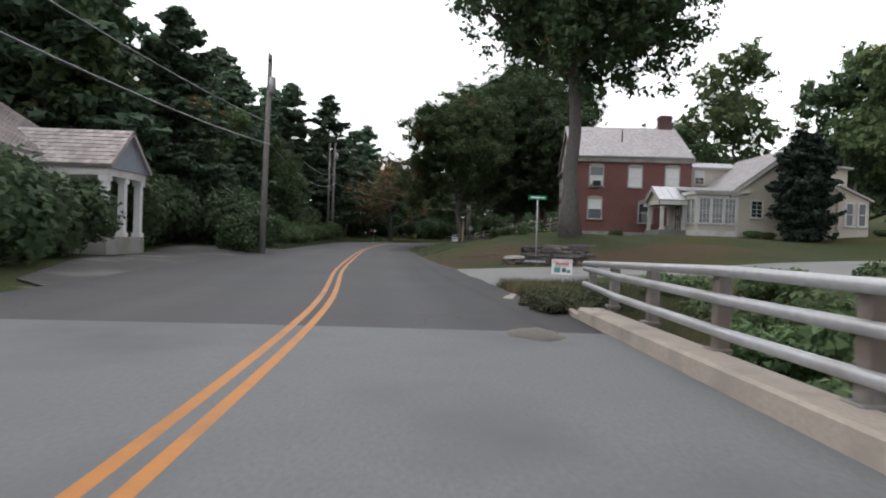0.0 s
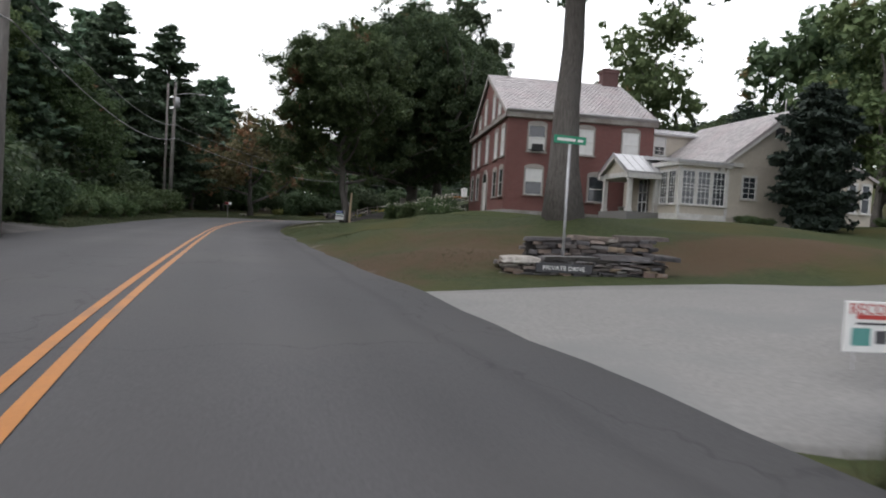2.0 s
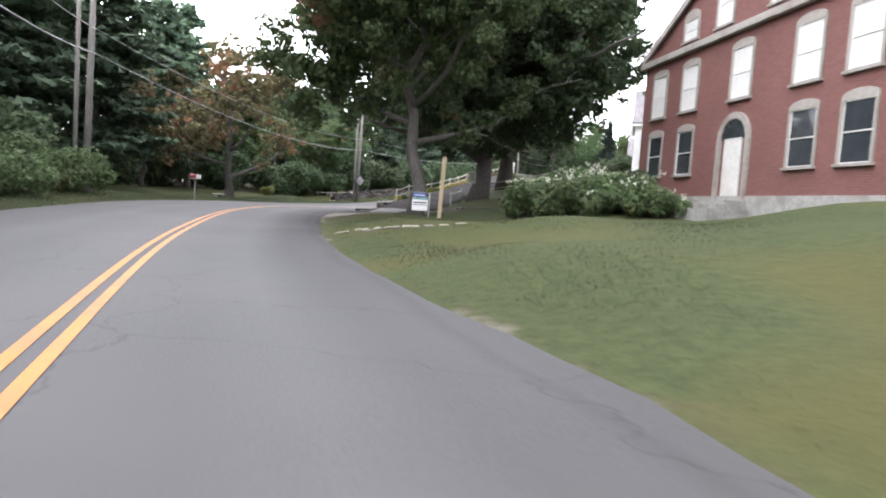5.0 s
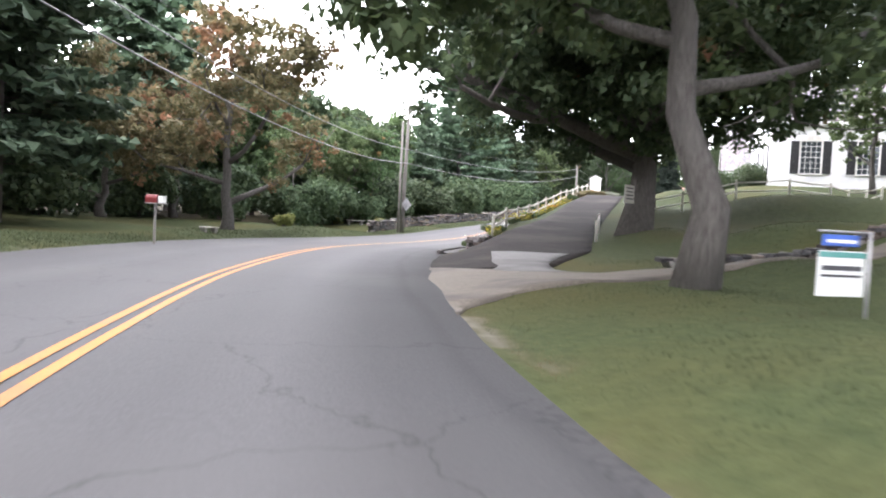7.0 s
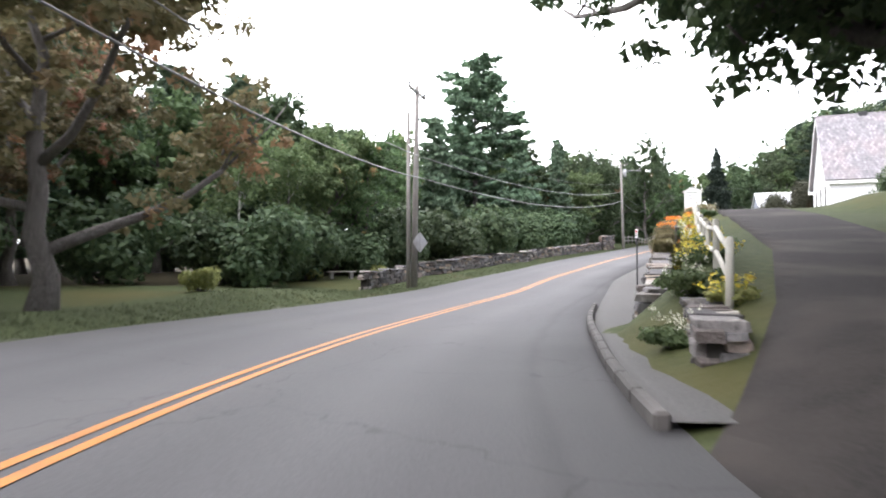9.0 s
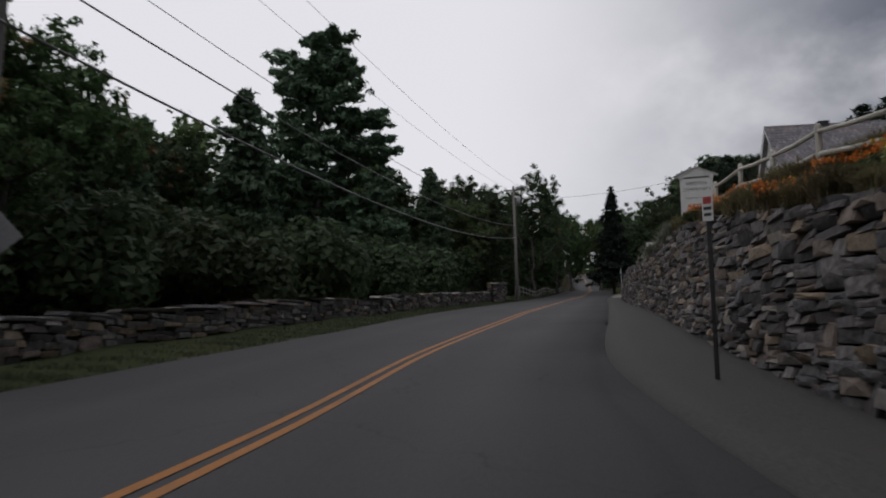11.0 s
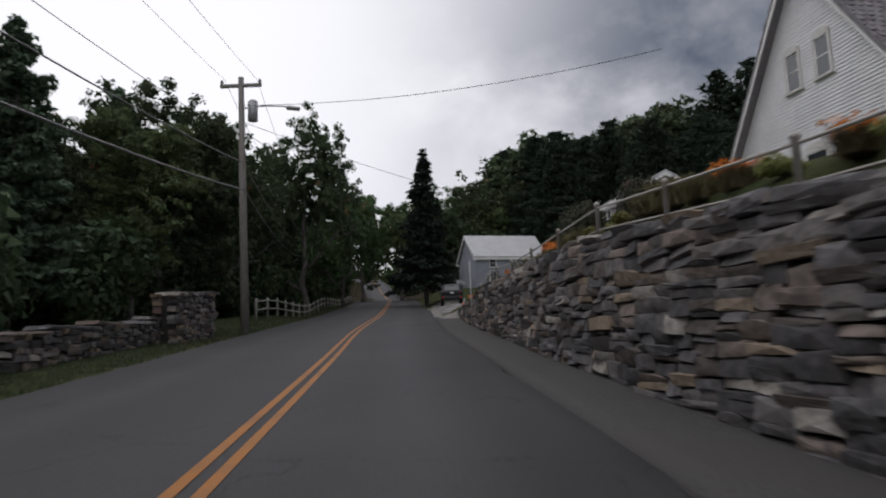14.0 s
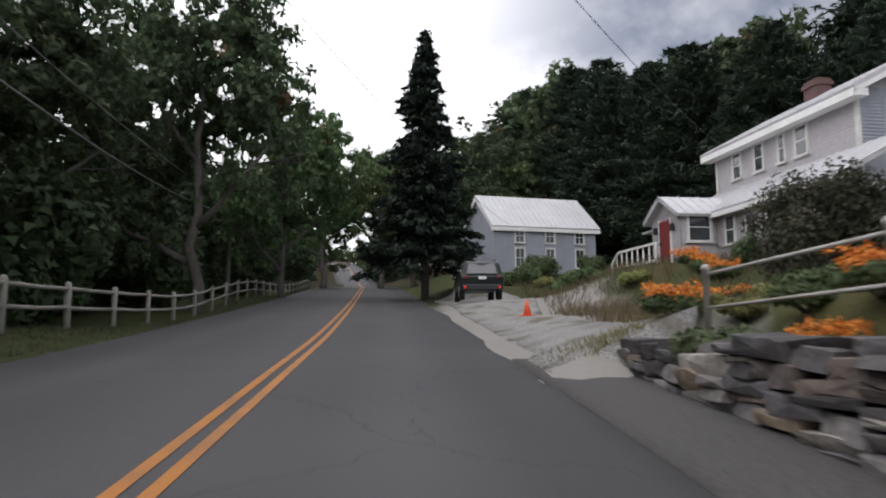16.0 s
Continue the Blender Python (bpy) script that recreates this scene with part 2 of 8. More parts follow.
M_GRAVEL = surf("grey_gravel", (0.13, 0.125, 0.115), (0.42, 0.41, 0.39), 22.0, 0.95, 0.9, 1.1, (0.13, 0.115, 0.085), dist=0.04)
M_YELLOW = surf("yellow_road_paint", (0.36, 0.136, 0.022), (0.45, 0.176, 0.03), 30.0, 0.6, 0.15, 1.5, (0.28, 0.12, 0.035), dist=0.004)
M_WHITE = surf("white_paint", (0.72, 0.72, 0.70), (0.82, 0.82, 0.80), 6.0, 0.55, 0.05, 0.8, (0.66, 0.65, 0.62))
M_TRIM = surf("aged_white_trim", (0.55, 0.54, 0.51), (0.70, 0.69, 0.66), 8.0, 0.6, 0.08, 0.9, (0.48, 0.46, 0.42))
M_SASH = surf("weathered_grey_trim", (0.27, 0.245, 0.22), (0.38, 0.355, 0.325), 8.0, 0.7, 0.1, 0.9, (0.22, 0.19, 0.17))
M_CREAM = surf("cream_clapboard_paint", (0.50, 0.45, 0.37), (0.58, 0.53, 0.45), 5.0, 0.6, 0.05, 0.6, (0.46, 0.42, 0.35))
M_WHITE_SIDING = surf("white_clapboard_paint", (0.68, 0.68, 0.68), (0.78, 0.78, 0.78), 5.0, 0.6, 0.05, 0.6, (0.6, 0.6, 0.6))
M_PINKISH = surf("pale_mauve_siding_paint", (0.36, 0.34, 0.35), (0.45, 0.43, 0.44), 5.0, 0.6, 0.05, 0.6)
M_GREYBLUE = surf("grey_blue_siding_paint", (0.26, 0.28, 0.32), (0.33, 0.35, 0.39), 5.0, 0.65, 0.05, 0.6, (0.24, 0.25, 0.28))
M_BRICK = brickwork("old_red_brick", (0.142, 0.055, 0.049), (0.205, 0.083, 0.072), (0.17, 0.11, 0.097), 0.21, 0.067)
M_CHIMNEY = brickwork("weathered_chimney_brick", (0.085, 0.042, 0.04), (0.13, 0.06, 0.055), (0.12, 0.09, 0.085), 0.21, 0.067)
M_SLATE = surf("pale_roof_slate", (0.40, 0.37, 0.37), (0.52, 0.49, 0.48), 4.0, 0.65, 0.12, 0.5, (0.43, 0.38, 0.38), island=0.16)
M_SLATE_DARK = surf("dark_roof_slate", (0.15, 0.14, 0.15), (0.24, 0.225, 0.235), 4.0, 0.6, 0.15, 0.5, (0.2, 0.175, 0.18), island=0.3)
M_SLATE_TAN = surf("tan_roof_slate", (0.36, 0.31, 0.29), (0.50, 0.44, 0.41), 4.0, 0.6, 0.15, 0.5, (0.32, 0.28, 0.27), island=0.25)
M_METAL_ROOF = surf("galvanised_roof", (0.48, 0.48, 0.49), (0.60, 0.60, 0.61), 5.0, 0.4, 0.05, 0.7, (0.42, 0.41, 0.41), metal=0.35)
M_SHEET_WHITE = surf("white_sheet_roof", (0.46, 0.46, 0.47), (0.56, 0.56, 0.57), 5.0, 0.45, 0.03, 0.7)
M_GLASS = glassy("window_glass")
M_CURTAIN = surf("pale_blind", (0.60, 0.60, 0.58), (0.72, 0.72, 0.70), 3.0, 0.35, 0.02, 1.0, spec=0.7)
M_DARK = surf("black_paint", (0.02, 0.02, 0.022), (0.035, 0.035, 0.037), 8.0, 0.5, 0.05, 1.0)
M_RED_DOOR = surf("red_door_paint", (0.16, 0.022, 0.022), (0.21, 0.03, 0.03), 6.0, 0.4, 0.03, 1.0)
M_GALV = surf("galvanised_steel", (0.36, 0.36, 0.37), (0.48, 0.48, 0.49), 14.0, 0.45, 0.08, 1.2, (0.30, 0.29, 0.28), metal=0.5)
# weathered bridge posts; its dark tone also stands in for backlight on the wall railing
M_RUST_AND_BACKLIT = surf("weathered_and_backlit_rail", (0.17, 0.155, 0.145), (0.24, 0.22, 0.205), 14.0, 0.8, 0.2, 1.2, (0.14, 0.11, 0.09))
M_PIPE = surf("weathered_grey_pipe", (0.40, 0.385, 0.36), (0.52, 0.50, 0.47), 12.0, 0.5, 0.1, 1.0, (0.33, 0.29, 0.25), metal=0.2)
# sky light caught by the thick wires, put in as a paler grey
M_CABLE_SKYLIT = surf("skylit_cable_grey", (0.16, 0.16, 0.16), (0.24, 0.24, 0.24), 6.0, 0.5, 0.0, 1.0)
M_POLE = surf("weathered_pole_wood", (0.17, 0.158, 0.145), (0.29, 0.275, 0.255), 10.0, 0.9, 0.5, 0.5, (0.20, 0.178, 0.16), stretch=(4, 4, 0.3), dist=0.02)
M_SLAB = surf("worn_beige_slab", (0.17, 0.155, 0.13), (0.29, 0.265, 0.225), 11.0, 0.92, 0.4, 0.9, (0.13, 0.12, 0.09), rand=0.3, dist=0.01)
M_POST_NEW = surf("yellow_pine_post", (0.40, 0.31, 0.195), (0.47, 0.38, 0.26), 12.0, 0.8, 0.2, 0.8, stretch=(4, 4, 0.3))
M_FENCE = surf("silvered_fence_wood", (0.26, 0.25, 0.23), (0.38, 0.37, 0.34), 12.0, 0.9, 0.3, 0.8, (0.22, 0.22, 0.18), stretch=(3, 3, 0.6))
M_FENCE_WHITE = surf("whitewashed_fence_wood", (0.50, 0.48, 0.42), (0.62, 0.60, 0.54), 12.0, 0.85, 0.2, 0.8, (0.40, 0.38, 0.33), stretch=(3, 3, 0.6))
M_BARK = surf("grey_maple_bark", (0.085, 0.075, 0.068), (0.19, 0.175, 0.16), 7.0, 0.95, 1.0, 0.9, (0.13, 0.12, 0.11), stretch=(2.5, 2.5, 0.45), dist=0.08)
M_BARK_PALE = surf("pale_birch_bark", (0.45, 0.44, 0.41), (0.58, 0.57, 0.54), 6.0, 0.8, 0.3, 1.5, (0.12, 0.11, 0.1), stretch=(1, 1, 3), dist=0.02)
M_STONE = surf("fieldstone", (0.09, 0.085, 0.083), (0.26, 0.247, 0.238), 7.0, 0.9, 0.9, 1.3, (0.13, 0.122, 0.115), rand=0.15, dist=0.04)
M_STONE_WARM = surf("warm_fieldstone", (0.15, 0.105, 0.08), (0.27, 0.20, 0.155), 9.0, 0.9, 0.6, 1.3, (0.2, 0.165, 0.14), rand=0.4, dist=0.02)
M_STONE_PALE = surf("pale_fieldstone", (0.19, 0.185, 0.178), (0.31, 0.30, 0.285), 9.0, 0.9, 0.6, 1.3, (0.17, 0.16, 0.15), rand=0.4, dist=0.02)
M_STONE_MIX = surf("mixed_fieldstone", (0.092, 0.087, 0.085), (0.265, 0.25, 0.24), 7.0, 0.9, 0.9, 1.3, (0.14, 0.126, 0.115), island=0.15, dist=0.04)


def stone_tones(m, node, socket):
    """Each stone takes one of a few tones: slate grey, brown, tan, pale."""
    n, l = m.node_tree.nodes, m.node_tree.links
    hsv = [x for x in n if x.bl_idname == "ShaderNodeHueSaturation"][0]
    info = n.new(node)
    ramp = n.new("ShaderNodeValToRGB")
    cr = ramp.color_ramp
    cr.interpolation = "CONSTANT"
    cr.elements[0].color = (0.5, 0.5, 0.53, 1)
    cr.elements[1].position = 0.93
    cr.elements[1].color = (1.75, 1.7, 1.6, 1)
    for p, c in ((0.16, (0.72, 0.73, 0.77)), (0.36, (1.12, 1.1, 1.1)), (0.52, (0.62, 0.55, 0.53)), (0.64, (1.15, 0.99, 0.9)), (0.76, (0.85, 0.85, 0.88)), (0.86, (1.45, 1.18, 0.94))):
        cr.elements.new(p).color = (*c, 1)
    l.new(info.outputs[socket], ramp.inputs["Fac"])
    mx = n.new("ShaderNodeMix")
    mx.data_type = "RGBA"
    mx.blend_type = "MULTIPLY"
    mx.inputs[0].default_value = 1.0
    l.new(hsv.inputs["Color"].links[0].from_socket, mx.inputs[6])
    l.new(ramp.outputs["Color"], mx.inputs[7])
    l.new(mx.outputs[2], hsv.inputs["Color"])


stone_tones(M_STONE, "ShaderNodeObjectInfo", "Random")
stone_tones(M_STONE_MIX, "ShaderNodeNewGeometry", "Random Per Island")
# near-black on purpose: shade between the stones is put into the colour
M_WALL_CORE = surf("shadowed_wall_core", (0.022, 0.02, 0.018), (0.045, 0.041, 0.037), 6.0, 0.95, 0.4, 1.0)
M_SIGN_GREEN = surf("green_street_sign", (0.02, 0.22, 0.12), (0.03, 0.26, 0.15), 5.0, 0.4, 0.02, 1.0)
M_RED = surf("red_ink", (0.45, 0.06, 0.05), (0.5, 0.08, 0.07), 5.0, 0.5, 0.0, 1.0)
M_BLUE = surf("blue_ink", (0.05, 0.12, 0.45), (0.07, 0.15, 0.5), 5.0, 0.5, 0.0, 1.0)
M_TEAL = surf("teal_ink", (0.08, 0.26, 0.24), (0.12, 0.32, 0.29), 5.0, 0.5, 0.0, 1.0)
M_INK = surf("dark_lettering", (0.05, 0.05, 0.055), (0.08, 0.08, 0.085), 8.0, 0.6, 0.0, 1.0)
M_CAR_DARK = surf("dark_green_car_paint", (0.012, 0.016, 0.017), (0.018, 0.022, 0.024), 3.0, 0.3, 0.0, 0.5, spec=0.3)
M_CAR_SILVER = surf("silver_car_paint", (0.50, 0.51, 0.52), (0.58, 0.59, 0.60), 3.0, 0.2, 0.0, 0.5, spec=0.8, metal=0.3)
M_TYRE = surf("tyre_rubber", (0.02, 0.02, 0.02), (0.035, 0.034, 0.033), 20.0, 0.85, 0.2, 1.0)
M_CONE = surf("orange_cone_plastic", (0.75, 0.10, 0.03), (0.80, 0.14, 0.05), 6.0, 0.5, 0.02, 1.0)
M_PETAL_WHITE = surf("cream_hydrangea_petals", (0.62, 0.62, 0.50), (0.75, 0.74, 0.63), 8.0, 0.7, 0.05, 1.0, island=0.15)
M_PETAL_ORANGE = surf("orange_petals", (0.70, 0.21, 0.03), (0.78, 0.30, 0.05), 8.0, 0.7, 0.05, 1.0, island=0.25)
M_PETAL_YELLOW = surf("yellow_petals", (0.62, 0.50, 0.05), (0.70, 0.58, 0.09), 8.0, 0.7, 0.05, 1.0, island=0.25)
M_LEAF = leafy("maple_leaves", (0.049, 0.098, 0.029), (0.114, 0.188, 0.053), (0.36, 0.13, 0.03), 0.12)
M_LEAF_DARK = leafy("dark_maple_leaves", (0.040, 0.078, 0.030), (0.094, 0.144, 0.051), (0.30, 0.12, 0.03), 0.05)
M_LEAF_LIGHT = leafy("light_green_leaves", (0.079, 0.136, 0.040), (0.165, 0.237, 0.072), (0.30, 0.20, 0.05), 0.1)
M_LEAF_AUTUMN = leafy("turning_leaves", (0.12, 0.115, 0.045), (0.235, 0.19, 0.072), (0.35, 0.155, 0.055), 0.3)
M_NEEDLE = leafy("pine_needles", (0.055, 0.108, 0.058), (0.125, 0.20, 0.10), trans=0.25)
M_SPRUCE = leafy("spruce_needles", (0.016, 0.030, 0.021), (0.034, 0.055, 0.037), trans=0.15)
M_HEMLOCK = leafy("hemlock_needles", (0.021, 0.041, 0.026), (0.050, 0.082, 0.045), trans=0.2)
M_SHRUB = leafy("shrub_leaves", (0.053, 0.098, 0.030), (0.128, 0.194, 0.056), (0.20, 0.12, 0.05), 0.12)
M_BRONZE = leafy("bronze_green_leaves", (0.030, 0.036, 0.018), (0.070, 0.066, 0.034), (0.09, 0.045, 0.025), 0.2)
M_WEEDS = leafy("olive_weed_leaves", (0.040, 0.050, 0.020), (0.095, 0.10, 0.042), (0.16, 0.11, 0.045), 0.25)
M_SHRUB_SAGE = leafy("grey_green_foliage", (0.21, 0.23, 0.165), (0.34, 0.36, 0.27))
M_SHRUB_YELLOW = leafy("yellow_green_foliage", (0.16, 0.17, 0.03), (0.28, 0.28, 0.06))
M_GRASS = leafy("grass_blades", (0.058, 0.074, 0.032), (0.10, 0.117, 0.052), (0.135, 0.115, 0.06), 0.22, trans=0.5)
M_GRASS_TALL = leafy("tall_weedy_grass", (0.05, 0.06, 0.022), (0.12, 0.115, 0.05), (0.20, 0.14, 0.06), 0.25)
M_GRASS_DRY = leafy("tall_dry_grass", (0.13, 0.12, 0.045), (0.24, 0.19, 0.085), (0.23, 0.14, 0.06), 0.25)


def ground_material():
    """Lawn with dry and bare patches; leaf litter away from the road."""
    m = surf("lawn_and_litter", (0.030, 0.041, 0.017), (0.060, 0.071, 0.030), 6.0, 0.95, 0.6, 0.18, (0.062, 0.058, 0.022), spec=0.1, dist=0.05)
    n, l = m.node_tree.nodes, m.node_tree.links
    hsv = [x for x in n if x.bl_idname == "ShaderNodeHueSaturation"][0]
    at = n.new("ShaderNodeAttribute")
    at.attribute_name = "cover"
    sp = n.new("ShaderNodeSeparateColor")
    l.new(at.outputs["Color"], sp.inputs[0])
    nz = n.new("ShaderNodeTexNoise")
    nz.inputs["Scale"].default_value = 1.1
    nz.inputs["Detail"].default_value = 6.0
    co = n.new("ShaderNodeTexCoord")
    l.new(co.outputs["Object"], nz.inputs["Vector"])
    src = hsv.inputs["Color"].links[0].from_socket
    for ch, c in (("Red", (0.080, 0.056, 0.034)), ("Green", (0.045, 0.038, 0.022)), ("Blue", (0.26, 0.245, 0.225))):
        ad = n.new("ShaderNodeMath")
        ad.operation = "MULTIPLY_ADD"
        l.new(nz.outputs["Fac"], ad.inputs[0])
        ad.inputs[1].default_value = 0.9
        l.new(sp.outputs[ch], ad.inputs[2])
        rg = n.new("ShaderNodeMapRange")
        rg.inputs["From Min"].default_value = 0.72
        rg.inputs["From Max"].default_value = 1.15
        l.new(ad.outputs[0], rg.inputs["Value"])
        gate = n.new("ShaderNodeMath")
        gate.operation = "MULTIPLY"
        g2 = n.new("ShaderNodeMapRange")
        g2.inputs["From Max"].default_value = 0.2
        l.new(sp.outputs[ch], g2.inputs["Value"])
        l.new(rg.outputs["Result"], gate.inputs[0])
        l.new(g2.outputs["Result"], gate.inputs[1])
        mx = n.new("ShaderNodeMix")
        mx.data_type = "RGBA"
        mx.inputs[7].default_value = (*c, 1)
        l.new(gate.outputs[0], mx.inputs[0])
        l.new(src, mx.inputs[6])
        src = mx.outputs[2]
    l.new(src, hsv.inputs["Color"])
    return m


M_GROUND = ground_material()


# ---- mesh helpers ----
def mesh_of(name, verts, faces, mat, smooth=False):
    me = bpy.data.meshes.new(name)
    me.from_pydata([tuple(map(float, v)) for v in verts], [], [tuple(map(int, f)) for f in faces])
    me.materials.append(mat)
    if smooth:
        me.polygons.foreach_set("use_smooth", [True] * len(me.polygons))
    me.update()
    return me


def quads_mesh(name, co, mat, k=4):
    """A mesh of loose k-gons from an array (n, k, 3)."""
    co = np.asarray(co, dtype=np.float32).reshape(-1, 3)
    me = bpy.data.meshes.new(name)
    nv = len(co)
    me.vertices.add(nv)
    me.vertices.foreach_set("co", co.ravel())
    me.loops.add(nv)
    me.loops.foreach_set("vertex_index", np.arange(nv, dtype=np.int32))
    me.polygons.add(nv // k)
    me.polygons.foreach_set("loop_start", np.arange(0, nv, k, dtype=np.int32))
    me.materials.append(mat)
    me.update(calc_edges=True)
    return me


def place(ob, parent, m):
    ob.parent = parent
    if m is not None:
        ob.matrix_basis = m
    return ob


def part(name, data, parent, label="", m=None, mat=None, bevel=0.0):
    """Links a bmesh or mesh as one mesh object under a thing or a part."""
    if isinstance(data, bmesh.types.BMesh):
        if bevel:
            bmesh.ops.bevel(data, geom=data.edges[:], offset=bevel, segments=1, affect="EDGES", clamp_overlap=True)
        me = bpy.data.meshes.new(name)
        data.to_mesh(me)
        data.free()
        me.materials.append(mat)
        data = me
    ob = new(name, data)
    place(ob, parent, m)
    return tagged(ob, label) if label else ob


def thing(name, label, category, at=(0, 0, 0), turn=0.0, group="", kind=""):
    ob = new(name)
    ob.matrix_basis = pose(*at, 0, 0, turn)
    return tagged(ob, label, category, group, kind)


def solid(name, bm, mat, label, category="", kind="structure", m=None, bevel=0.0, group=""):
    ob = part(name, bm, None, "", m, mat, bevel)
    return tagged(ob, label, category, group, kind)


def box(bm, x0, x1, y0, y1, z0, z1, m=None):
    vs = [bm.verts.new((x, y, z)) for z in (z0, z1) for x, y in ((x0, y0), (x1, y0), (x1, y1), (x0, y1))]
    for f in ((3, 2, 1, 0), (4, 5, 6, 7), (0, 1, 5, 4), (1, 2, 6, 5), (2, 3, 7, 6), (3, 0, 4, 7)):
        bm.faces.new([vs[i] for i in f])
    if m is not None:
        bmesh.ops.transform(bm, matrix=m, verts=vs)
    return vs


def boxed(*a):
    bm = bmesh.new()
    box(bm, *a)
    return bm


def prism(poly, z0, z1):
    """Upright prism over a polygon of (x, y)."""
    bm = bmesh.new()
    lo = [bm.verts.new((x, y, z0)) for x, y in poly]
    hi = [bm.verts.new((x, y, z1)) for x, y in poly]
    n = len(poly)
    bm.faces.new(lo[::-1])
    bm.faces.new(hi)
    for i in range(n):
        bm.faces.new((lo[i], lo[(i + 1) % n], hi[(i + 1) % n], hi[i]))
    bmesh.ops.recalc_face_normals(bm, faces=bm.faces)
    return bm


def tube_data(points, radii, n=8):
    """Verts and faces of a tapered tube along points."""
    vs, fs = [], []
    pts = [Vector(p) for p in points]
    for i, p in enumerate(pts):
        d = (pts[min(i + 1, len(pts) - 1)] - pts[max(i - 1, 0)]).normalized()
        a = d.cross(Vector((0.31, 0.95, 0.02)) if abs(d.z) > 0.9 else Vector((0, 0, 1))).normalized()
        b = d.cross(a)
        for k in range(n):
            t = 2 * math.pi * k / n
            vs.append(p + (a * math.cos(t) + b * math.sin(t)) * radii[i])
    for i in range(len(pts) - 1):
        for k in range(n):
            fs.append((i * n + k, i * n + (k + 1) % n, (i + 1) * n + (k + 1) % n, (i + 1) * n + k))
    fs.append(tuple(range(n))[::-1])
    fs.append(tuple((len(pts) - 1) * n + k for k in range(n)))
    return vs, fs


def tube(name, points, r, mat, n=8):
    radii = r if isinstance(r, (list, tuple)) else [r] * len(points)
    vs, fs = tube_data(points, radii, n)
    return mesh_of(name, vs, fs, mat, True)


# ---- the lie of the land ----
ROAD = [(-0.6, -60, 0.12), (-1.1, -20, 0.13), (-1.5, 0, 0.15), (-2.0, 10.8, 0.18), (-3.3, 21.9, 0.25), (-4.3, 33.4, 0.35), (-5.1, 43, 0.38), (-5.75, 52, 0.42),
        (-5.85, 58, 0.52), (-5.6, 65.7, 0.66), (-4.9, 72.5, 0.76), (-2.9, 82, 0.82), (-0.2, 89.5, 0.82), (4.1, 98, 0.87), (9.1, 105.8, 1.15), (12.9, 111.2, 1.62), (18.9, 118.2, 2.4),
        (23.6, 123.8, 2.95), (34.4, 137, 4.0), (41.2, 145.4, 4.68), (47.2, 152.3, 5.3), (52.3, 158.2, 5.8), (63.7, 171.8, 7.1), (84.5, 197, 9.6), (98, 214, 10.4), (114, 234, 11.8), (131, 258, 15.6), (151, 288, 21.5), (160, 312, 26), (150, 350, 33)]


def smooth_line(pts, step=1.0):
    p = np.array(pts, float)
    out = []
    for i in range(len(p) - 1):
        a, b, c, d = p[max(i - 1, 0)], p[i], p[i + 1], p[min(i + 2, len(p) - 1)]
        lab, lbc, lcd = (max(np.linalg.norm(q), 1e-6) for q in (b - a, c - b, d - c))
        m1 = (c - a) / (lab + lbc) * lbc
        m2 = (d - b) / (lbc + lcd) * lbc
        n = max(2, int(lbc / step))
        for k in range(n):
            t = k / n
            out.append((2 * t**3 - 3 * t**2 + 1) * b + (t**3 - 2 * t**2 + t) * m1 + (-2 * t**3 + 3 * t**2) * c + (t**3 - t**2) * m2)
    out.append(p[-1])
    return np.array(out)


RL = smooth_line(ROAD)
RT = np.gradient(RL[:, :2], axis=0)
RT /= np.linalg.norm(RT, axis=1)[:, None]
RS = np.r_[0, np.cumsum(np.hypot(*np.diff(RL[:, :2], axis=0).T))]
RIGHT_W = [(-60, 4.4), (10, 4.2), (18, 4.25), (20, 4.35), (26, 4.35), (31, 3.9), (33, 3.9), (55, 3.5), (66, 3.75), (78, 4.2), (90, 4.5), (100, 4.3), (110, 3.6), (120, 3.4), (400, 3.4)]
LEFT_W = [(-60, 5.4), (11, 5.7), (42, 5.3), (66, 5.2), (80, 5.6), (92, 6.0), (104, 5.2), (116, 4.3), (400, 4.2)]


def right_w(y):
    return np.interp(y, *zip(*RIGHT_W))


def left_w(y):
    return np.interp(y, *zip(*LEFT_W))


def road_sd(x, y):
    """Index on the road's line, and the signed distance from it, right of it positive."""
    x, y = np.atleast_1d(np.asarray(x, float)), np.atleast_1d(np.asarray(y, float))
    idx = np.empty(len(x), int)
    for s in range(0, len(x), 4000):
        dd = (x[s:s + 4000, None] - RL[None, :, 0]) ** 2 + (y[s:s + 4000, None] - RL[None, :, 1]) ** 2
        idx[s:s + 4000] = dd.argmin(1)
    vx, vy = x - RL[idx, 0], y - RL[idx, 1]
    d = RT[idx, 1] * vx - RT[idx, 0] * vy
    far = np.hypot(vx, vy)
    return idx, np.where(np.abs(d) < far * 0.5, np.sign(d + 1e-9) * far, d)


